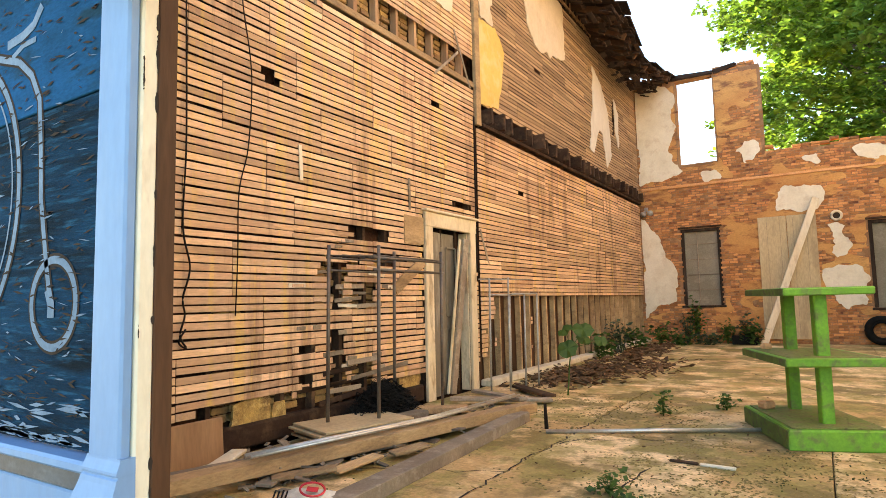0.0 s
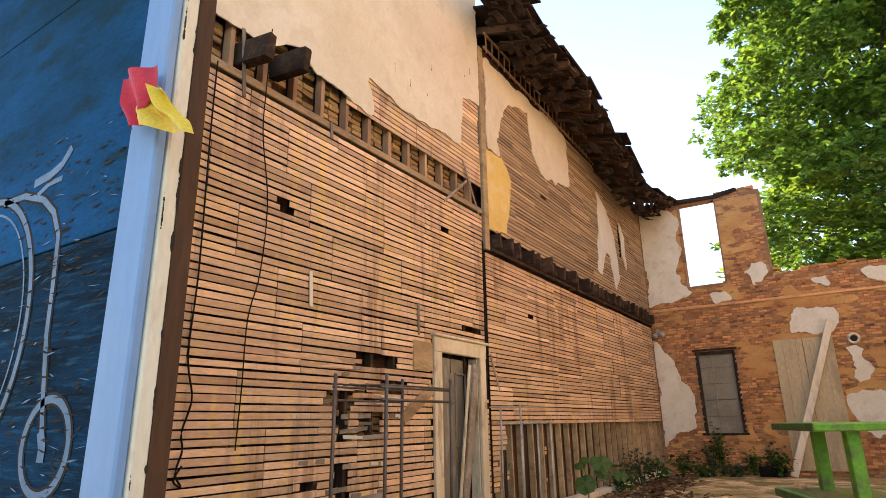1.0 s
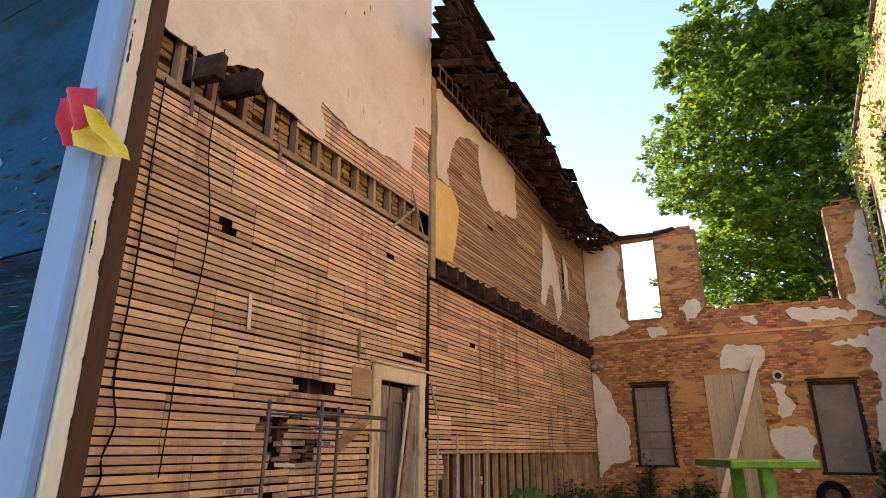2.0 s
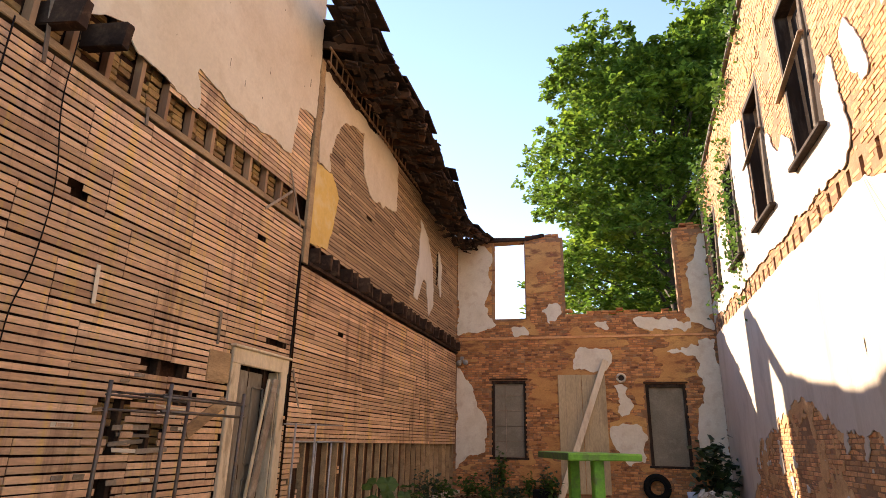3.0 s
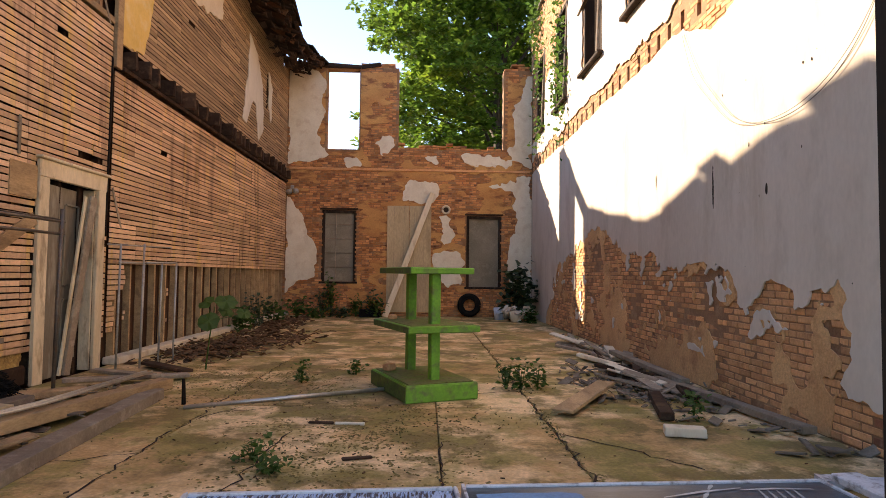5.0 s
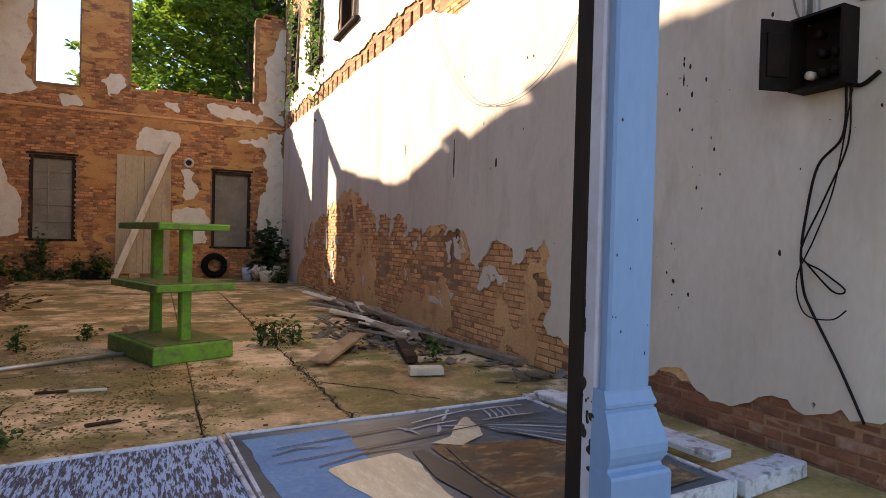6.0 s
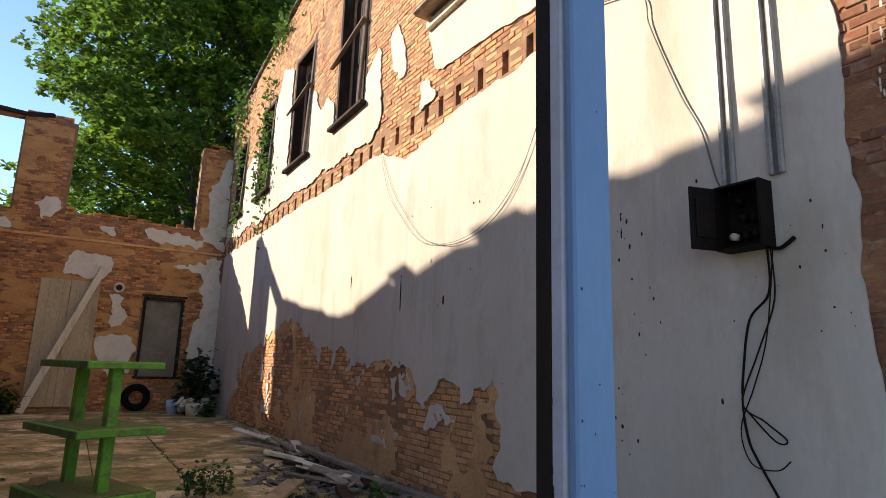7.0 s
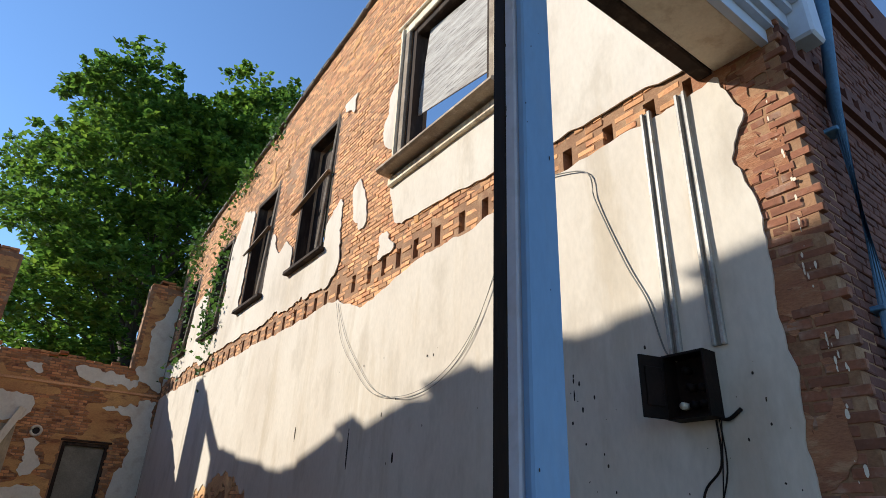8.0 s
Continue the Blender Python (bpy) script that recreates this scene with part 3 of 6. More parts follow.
def stroke(name, pts, width, material, parent):
    """A flat painted line on the mural, through points (x, z)."""
    s = Shape()
    n = len(pts)
    for i, (x, z) in enumerate(pts):
        a, b = pts[max(i - 1, 0)], pts[min(i + 1, n - 1)]
        t = Vector((b[0] - a[0], b[1] - a[1])).normalized() * width / 2
        s.v += [(x - t.y, 1.8565 - LIFT[0], z + t.x), (x + t.y, 1.8565 - LIFT[0], z - t.x)]
    s.f = [(2 * i, 2 * i + 1, 2 * i + 3, 2 * i + 2) for i in range(n - 1)]
    return part(name, s, material, parent)


arc = lambda cx, cz, rx, rz, a0, a1, n: [(cx + rx * math.cos(radians(a0 + (a1 - a0) * k / n)), cz + rz * math.sin(radians(a0 + (a1 - a0) * k / n))) for k in range(n + 1)]
FRAME = [(-2.32, 1.31), (-2.37, 1.5), (-2.44, 1.8), (-2.46, 2.05), (-2.49, 2.3), (-2.58, 2.44), (-2.72, 2.54), (-2.95, 2.61), (-3.2, 2.62)]
for off, wide, look_ in ((0.0, 0.062, M_FLAKE), (0.0015, 0.036, M_STROKE)):
    LIFT[0] = off
    stroke("painted_wheel", arc(-2.295, 1.305, 0.2, 0.2, 0, 360, 40), wide, look_, mural)
    stroke("painted_wheel", arc(-3.35, 1.87, 0.68, 0.78, -80, 260, 50), wide, look_, mural)
    stroke("painted_line", FRAME, wide, look_, mural)
LIFT[0] = 0.002
stroke("painted_line", arc(-3.35, 1.87, 0.61, 0.7, -80, 260, 50), 0.014, M_STROKE, mural)
stroke("painted_hub", [(-2.345, 1.37), (-2.31, 1.3), (-2.31, 1.24)], 0.06, M_STROKE, mural)
stroke("painted_saddle", [(-2.5, 2.78), (-2.58, 2.7), (-2.7, 2.67), (-2.86, 2.66)], 0.05, M_STROKE, mural)
stroke("painted_saddle", [(-2.55, 2.62), (-2.68, 2.62), (-2.8, 2.58)], 0.03, M_STROKE, mural)
random.seed(61)
for name, look_, n_, tall, off in (("dark_flaked_paint", M_FLAKE, 420, (0.004, 0.016), 0.003), ("pale_flaked_paint", M_STROKE, 130, (0.003, 0.012), 0.0036)):
    fl = Shape()
    for k in range(n_):
        x, z = random.uniform(-3.2, -1.98), 0.7 + 2.2 * random.random() ** (1.5 if name.startswith("dark") else 3.5)
        if z < 0.86 and name.startswith("pale"):
            w, h = random.uniform(0.06, 0.25), random.uniform(0.01, 0.028)
        else:
            w, h = random.uniform(0.02, 0.12), random.uniform(*tall)
        q = random.uniform(-0.012, 0.012)
        fl.add([(x - w / 2, 1.8565 - off, z + q), (x, 1.8565 - off, z - h / 2), (x + w / 2, 1.8565 - off, z - q), (x, 1.8565 - off, z + h / 2)], [(0, 1, 2, 3)])
    tagged(part(name, fl, look_, mural), kind="stuff")

cloth = thing("cloth_pennant", "torn red and yellow cloth hanging from the post", "flag")


def rag(name, pts, material):
    s = sheet(0, 1, 0, 1, 0.05, lambda u, v: 0.5 - np.maximum(abs(u - 0.5), abs(v - 0.5)) + 0.02 + ragged(u, v, 3, 0.02), lambda u, v, w:
              Vector(pts[0]).lerp(Vector(pts[1]), u).lerp(Vector(pts[2]).lerp(Vector(pts[3]), u), v) + Vector((w, -0.025 * math.sin(u * 9 + v * 4) - 0.02, 0.01 * math.sin(v * 8))), 0.003)
    return part(name, s, material, cloth)


rag("red_piece", [(-1.66, 1.73, 2.56), (-1.58, 1.72, 2.6), (-1.80, 1.71, 2.84), (-1.52, 1.72, 2.83)], M_RED)
rag("yellow_piece", [(-1.6, 1.72, 2.56), (-1.2, 1.72, 2.4), (-1.6, 1.725, 2.74), (-1.5, 1.725, 2.7)], M_YEL)

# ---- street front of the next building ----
# Brick tone halved: the shade on the street side is in the colour.
M_BRICK_D = mat("shade_toned_red_brick", (0.11, 0.042, 0.03), (0.14, 0.055, 0.035), (0.08, 0.036, 0.03), 1.2, 30, 0.9, 0.5, 0.008, 0.1)
facade = thing("facade_wall", "red brick street front with corbelled brick bands", "wall", kind="structure")
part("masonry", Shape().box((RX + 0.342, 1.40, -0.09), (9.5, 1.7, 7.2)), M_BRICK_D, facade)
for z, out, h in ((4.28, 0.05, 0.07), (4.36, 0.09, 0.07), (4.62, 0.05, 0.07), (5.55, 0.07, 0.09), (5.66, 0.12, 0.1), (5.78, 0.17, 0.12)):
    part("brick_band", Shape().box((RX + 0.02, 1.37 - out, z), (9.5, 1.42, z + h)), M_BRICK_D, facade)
cs = Shape()
for k in range(26):
    cs.box((RX + 0.06 + 0.22 * k, 1.30, 4.44), (RX + 0.17 + 0.22 * k, 1.40, 4.6), None, 0.004)
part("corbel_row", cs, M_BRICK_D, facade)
pipe = thing("downpipe", "blue painted metal downpipe on the brick front", "pipe")
part("tube", Shape().tube([(4.17, 1.29, -0.05), (4.2, 1.29, 2.6), (4.3, 1.28, 4.2), (4.36, 1.2, 5.0), (4.38, 1.14, 5.7)], 0.045, 12), M_PIPEB, pipe, smooth=True)
for z in (1.0, 2.7, 4.0):
    part("bracket", Shape().cbox((0.13, 0.1, 0.03), pose(4.2 + max(0, z - 2.6) * 0.06, 1.325, z), 0.005), M_PIPEB, pipe)

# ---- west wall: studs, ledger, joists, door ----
# Near studs take the dark joist tone, standing in for shade behind laths.
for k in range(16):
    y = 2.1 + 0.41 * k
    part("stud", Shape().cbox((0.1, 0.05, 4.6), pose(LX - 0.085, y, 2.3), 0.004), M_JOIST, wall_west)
for k in range(13):
    y = 3.2 + 0.41 * k
    part("short_stud", Shape().cbox((0.1, 0.055, 0.95), pose(LX - 0.07, y, 5.1), 0.004, 0.004), M_STUD, wall_west)
random.seed(5)
for k in range(25):
    y = 8.72 + 0.395 * k
    part("stud", Shape().cbox((0.1, 0.042, 1.5), pose(LX - 0.06, y + random.uniform(-0.02, 0.02), 0.76, random.uniform(-0.8, 0.8), 0, random.uniform(-3, 3)), 0.004), M_TANW, wall_west)
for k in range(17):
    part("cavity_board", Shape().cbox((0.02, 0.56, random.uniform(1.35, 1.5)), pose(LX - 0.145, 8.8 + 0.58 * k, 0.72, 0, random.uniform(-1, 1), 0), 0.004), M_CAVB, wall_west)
part("ledger", Shape().cbox((0.12, 5.2, 0.09), pose(LX - 0.045, 5.82, 4.615), 0.008, 0.006), M_TANW, wall_west, "rough timber ledger")
part("corner_board", Shape().cbox((0.06, 0.15, 3.7), pose(LX + 0.012, 8.52, 5.85), 0.006), M_TANW, wall_west, "upright corner board")
part("sill_plate", Shape().cbox((0.22, 9.9, 0.1), pose(LX + 0.06, 13.45, 0.05), 0.015), M_CREAMP, wall_west, "pale sill plate")
part("sill_plate", Shape().cbox((0.14, 5.0, 0.2), pose(LX - 0.06, 4.4, 0.14, 0, 0, 0), 0.02, 0.01), M_JOIST, wall_west)
part("sill_panel", Shape().cbox((0.04, 1.9, 0.36), pose(LX + 0.012, 2.9, 0.17, 0, -4, 0), 0.01), M_STUD, wall_west, "brown board at the foot")
for k in range(25):
    y = 8.75 + 0.395 * k
    L_ = random.uniform(0.1, 0.24)
    part("joist_end", Shape().cbox((0.2 + L_, 0.07, random.uniform(0.24, 0.3)), pose(LX - 0.1 + L_ / 2, y, 4.19 + random.uniform(-0.02, 0.02), random.uniform(-4, 4), random.uniform(-3, 3), random.uniform(-5, 5)), 0.01, 0.008), M_JOIST, wall_west)
part("joist_plate", Shape().cbox((0.09, 9.8, 0.06), pose(LX + 0.02, 13.5, 4.02), 0.008, 0.006), M_JOIST, wall_west)
for k, (y, z) in enumerate(((3.75, 4.85), (4.2, 4.95))):
    part("broken_joist", Shape().cbox((0.5, 0.1, 0.26), pose(LX + 0.12, y, z, 0, 6, 3), 0.012, 0.01), M_JOIST, wall_west)
nog = Shape()
random.seed(21)
for k in range(12):
    for j in range(9):
        for i in range(2):
            if random.random() < 0.9:
                nog.cbox((0.06, 0.165, 0.062), pose(LX - 0.145 + random.uniform(-0.01, 0.015), 3.3 + 0.41 * k + 0.175 * i, 4.72 + j * 0.075), 0.008, 0.006)
for k in range(9):
    for j in range(24):
        for i in range(2):
            if j < 4 and random.random() < 0.75 or 11 < j < 21 and 3 <= k <= 5 and random.random() < 0.7 or random.random() < 0.08:
                nog.cbox((0.06, 0.165, 0.062), pose(LX - 0.145 + random.uniform(-0.01, 0.015), 3.92 + 0.41 * k + 0.175 * i, 0.3 + j * 0.075), 0.008, 0.006)
M_NOG = mat("ochre_infill_brick", (0.36, 0.22, 0.075), (0.2, 0.105, 0.05), (0.44, 0.3, 0.1), 1.6, 40, 0.95, 0.6, 0.01, 0.3, pieces="island")
tagged(part("infill_bricks", nog, M_NOG, wall_west, "ochre bricks between the studs"), kind="stuff")

door = thing("door_1", "weathered grey panelled door ajar in a peeling cream frame", "door", kind="structure")
for y, n in ((7.03, 0.17), (8.2, 0.17)):
    part("jamb", Shape().cbox((0.05, n, 2.3), pose(LX + 0.028, y, 1.15), 0.008, 0.003), M_TRIM, door, "peeling cream casing")
part("head", Shape().cbox((0.055, 1.36, 0.2), pose(LX + 0.03, 7.62, 2.37), 0.01, 0.003), M_TRIM, door, "peeling cream casing")
part("head_moulding", Shape().cbox((0.09, 1.42, 0.035), pose(LX + 0.045, 7.62, 2.485), 0.01), M_TRIM, door)
for y in (7.12, 8.11):
    part("reveal", Shape().cbox((0.14, 0.03, 2.27), pose(LX - 0.07, y, 1.135), 0.004), M_TRIM, door)
leaf = part("door_leaf", Shape().cbox((0.04, 0.78, 2.2), pose(LX - 0.06, 7.5, 1.12, 0, 0, 4), 0.006), M_DOOR, door, "grey flaking panelled leaf")
for z, h in ((0.55, 0.7), (1.55, 0.95)):
    for dy in (-0.19, 0.19):
        fr = Shape()
        for sy, sz, wy, wz in ((-0.13, 0, 0.025, h), (0.13, 0, 0.025, h), (0, -h / 2, 0.26, 0.025), (0, h / 2, 0.26, 0.025)):
            fr.cbox((0.02, wy, wz), pose(LX - 0.037, 7.5 + dy + sy, z + sz, 0, 0, 4), 0.004)
        part("panel_moulding", fr, M_DOOR, leaf)
part("latch", Shape().cbox((0.03, 0.05, 0.14), pose(LX - 0.03, 7.8, 1.0), 0.006), M_STEEL, leaf, "rusty latch")
part("loose_casing", Shape().cbox((0.03, 0.13, 2.16), pose(LX + 0.075, 7.72, 1.09, -8.5, 2, 0), 0.005, 0.003), M_GREYW, door, "loose grey board leaning in the doorway")
part("loose_casing", Shape().cbox((0.025, 0.05, 2.14), pose(LX + 0.045, 7.62, 1.09, -7.5, 2, 0), 0.004, 0.003), M_TRIM, door, "narrow leaning cream strip")
part("side_board", Shape().cbox((0.03, 0.42, 0.36), pose(LX + 0.012, 6.72, 2.2), 0.005, 0.01), M_TANW, wall_west, "old tan board beside the door")
part("brace_board", Shape().cbox((0.025, 0.14, 0.75), pose(LX + 0.02, 6.6, 1.62, -60, 0, 0), 0.004, 0.01), M_TANW, wall_west)

# ---- roof remains over the west wall ----
roof = thing("roof_remains", "dark sagging roof edge with broken rafters", "roof")


def eave(y):
    return float(np.interp(y, [6.9, 8.4, 9.0, 9.8, 10.8, 11.6, 12.0, 12.5, 12.65, 13.05, 13.3, 13.7, 13.85, 14.3, 14.45, 15.7, 16.9, 17.9, 18.9], [8.16, 8.06, 7.94, 7.88, 7.79, 7.73, 7.77, 7.69, 7.5, 7.57, 7.48, 7.47, 7.31, 7.31, 7.15, 7.12, 7.26, 7.58, 7.58]))


random.seed(31)
for k in range(21):
    y = 8.72 + 0.47 * k
    ze = eave(y)
    a = (LX - 0.45, y + random.uniform(-0.05, 0.05), max(7.98, ze + 0.25) + random.uniform(0, 0.06))
    b = (-2.64 + random.uniform(-0.18, 0.1), y + random.uniform(-0.12, 0.12), ze - 0.08 + random.uniform(-0.05, 0.04))
    part("rafter", board_between(Shape(), a, b, 0.06, 0.15, random.uniform(-6, 6), 0.01, 0.01), M_RAFTER, roof)
for i in range(9):
    y = 8.55 - max(0.0, i / 8 * 1.42 - 0.35) * 1.45 + random.uniform(-0.1, 0.1)
    while y < 18.4:
        n = random.uniform(0.5, 1.5)
        y2 = min(y + n, 18.5)
        f = i / 8
        x = LX - 0.35 + f * 1.42 + random.uniform(-0.05, 0.05)
        za = (1 - f) * (eave(y) + 0.42) + f * (eave(y) + 0.03) + 0.04 + random.uniform(0, 0.06)
        zb = (1 - f) * (eave(y2) + 0.42) + f * (eave(y2) + 0.03) + 0.04 + random.uniform(0, 0.06)
        if not (i > 7 and random.random() < 0.2):
            part("roof_board", board_between(Shape(), (x, y, za), (x + random.uniform(-0.06, 0.06), y2 + 0.02, zb), random.uniform(0.25, 0.29), 0.03, random.uniform(10, 20), 0.004, 0.012), M_ROOFW, roof)
        y = y2
deck = Shape()
for k in range(41):
    y = 8.5 + 0.25 * k if k else 8.45
    deck.v += [(LX - 0.42, y, eave(y) + 0.44), (-2.6, y, eave(y) + 0.005), (LX - 0.42, y, eave(y) + 0.46), (-2.6, y, eave(y) + 0.025)]
for k in range(40):
    deck.f += [(4 * k, 4 * k + 1, 4 * k + 5, 4 * k + 4), (4 * k + 2, 4 * k + 6, 4 * k + 7, 4 * k + 3), (4 * k + 1, 4 * k + 3, 4 * k + 7, 4 * k + 5), (4 * k, 4 * k + 4, 4 * k + 6, 4 * k + 2)]
part("sheathing", deck, M_ROOFW, roof)
ed = Shape()
for k in range(420):
    y = random.uniform(7.3, 18.6)
    x = random.uniform(max(-3.3, -3.5 + (8.5 - y) * 0.66), -2.56) - (0.15 if y > 17.6 else 0)
    m = pose(x, y, eave(y) + (LX + 1.1 - x) * -0.3 + random.uniform(-0.2, 0.03), random.uniform(-16, 16), random.uniform(5, 28), random.choice((0, 90)) + random.uniform(-14, 14))
    ed.cbox((random.uniform(0.08, 0.3), random.uniform(0.05, 0.14), random.uniform(0.01, 0.035)), m, 0.004, 0.006)
tagged(part("broken_shingles", ed, M_ROOFW, roof, "ragged broken shingles"), kind="stuff")
part("top_plate", Shape().cbox((0.16, 9.9, 0.12), pose(LX - 0.1, 13.45, 7.72), 0.01), M_JOIST, roof)
part("fascia_rail", board_between(Shape(), (LX + 0.08, 8.6, 8.02), (LX + 0.08, 14.6, 7.9), 0.03, 0.05), M_STUD, roof)
part("fascia_rail", board_between(Shape(), (LX + 0.06, 8.6, 7.74), (LX + 0.06, 14.6, 7.62), 0.03, 0.05), M_STUD, roof)
for k in range(26):
    y = 8.7 + 0.23 * k
    part("picket", board_between(Shape(), (LX + 0.07, y, 7.66 - (y - 8.6) * 0.02), (LX + 0.075, y + random.uniform(-0.04, 0.04), 8.06 - (y - 8.6) * 0.02), 0.025, 0.02), M_STUD, roof)
for x0, x1, z0, z1 in ((LX, -2.55, 7.66, 7.6), (-2.6, -1.5, 7.6, 7.56), (-1.5, -0.9, 7.56, 7.66)):
    part("sagging_plate", board_between(Shape(), (x0, BY + 0.1, z0), (x1, BY + 0.1, z1), 0.3, 0.13, 0, 0.02, 0.02), M_ROOFW, roof)

# ---- north wall: boarded windows, door board, fittings ----
def blind_window(u0, v0, u1, v1, label, panes):
    w = thing("window_1" if u0 < 0 else "window_2", label, "window", kind="structure")
    part("panel", Shape().box((u0, BY + 0.12, v0), (u1, BY + 0.15, v1)), M_PANEG, w)
    for x in (u0 + 0.045, u1 - 0.045):
        part("frame", Shape().cbox((0.085, 0.09, v1 - v0), pose(x, BY + 0.075, (v0 + v1) / 2), 0.008), M_WINWOOD, w)
    part("frame", Shape().cbox((u1 - u0 - 0.18, 0.09, 0.08), pose((u0 + u1) / 2, BY + 0.075, v1 - 0.042), 0.008), M_WINWOOD, w)
    part("sill", Shape().cbox((u1 - u0 + 0.1, 0.16, 0.06), pose((u0 + u1) / 2, BY + 0.05, v0 - 0.032), 0.01), M_WINWOOD, w)
    for k in range(1, panes):
        part("glazing_bar", Shape().cbox((u1 - u0 - 0.17, 0.022, 0.022), pose((u0 + u1) / 2, BY + 0.106, v0 + (v1 - v0) * k / panes), 0.004), M_GREYW, w)
    if panes > 1:
        part("glazing_bar", Shape().cbox((0.022, 0.02, v1 - v0 - 0.1), pose((u0 + u1) / 2 - 0.1, BY + 0.104, (v0 + v1) / 2), 0.004), M_GREYW, w)


blind_window(*NORTH_BLIND[0], "boarded window with dark frame and panes", 5)
blind_window(*NORTH_BLIND[1], "boarded window covered by a plain board", 1)
for a, b, c, d in NORTH_BLIND:
    part("lintel", Shape().cbox((c - a + 0.1, 0.04, 0.05), pose((a + c) / 2, BY - 0.01, d + 0.04), 0.006), M_JOIST, wall_north)
ply = thing("plywood_sheet", "tan plywood sheet covering the back doorway", "board")
for k in range(2):
    part("sheet", Shape().cbox((0.655, 0.018, 3.2), pose(-0.3 + 0.67 * k, BY - 0.045, 1.72), 0.003), M_PLY, ply)
for k in range(4):
    part("seam", Shape().cbox((0.006, 0.006, 3.1), pose(-0.42 + 0.3 * k, BY - 0.056, 1.72), 0.001), M_GREYW, ply)
plank = thing("leaning_plank", "long pale plank leaning across the plywood", "plank",
              shape=board_between(Shape(), (-0.62, BY - 0.62, 0.02), (0.73, BY - 0.09, 3.72), 0.17, 0.04, 90, 0.006), material=M_CREAMP)
vent = thing("vent_ring", "round pale metal vent sleeve in the brick", "vent")
ring = [(1.14 + 0.11 * math.cos(2 * math.pi * k / 20), BY - 0.06, 3.22 + 0.11 * math.sin(2 * math.pi * k / 20)) for k in range(21)]
part("sleeve", Shape().tube(ring, 0.032, 8, False), M_CREAMP, vent, smooth=True)
# Solid dark plug: the shade inside the sleeve is put into its colour.
part("hole", Shape().cbox((0.16, 0.03, 0.16), pose(1.14, BY - 0.045, 3.22), 0.04), M_FLAKE, vent, "dark plug painted as the shaded opening")
lamp = thing("flood_light", "small grey twin flood light in the corner", "lamp")
part("plate", Shape().cbox((0.1, 0.03, 0.12), pose(-3.5, BY - 0.03, 3.84), 0.01), M_CHAN, lamp)
for dx, dz in ((-0.05, -0.12), (0.08, -0.1)):
    part("head", Shape().tube([(-3.5 + dx, BY - 0.06, 3.78 + dz / 3), (-3.48 + dx * 1.6, BY - 0.2, 3.8 + dz)], [0.05, 0.085], 12), M_CHAN, lamp, smooth=True)
part("string_course", Shape().cbox((7.3, 0.05, 0.07), pose(0.05, BY - 0.02, 4.42), 0.01, 0.01), M_BRICK, wall_north)

# ---- east wall: windows, belt, fittings ----
M_SILVER = mat("silvered_plywood", (0.5, 0.47, 0.43), (0.3, 0.27, 0.24), (0.14, 0.12, 0.11), 4.0, 60, 0.9, 0.5, 0.004, amount=0.8, stretch=(1, 0.25, 3), grit=0.5)


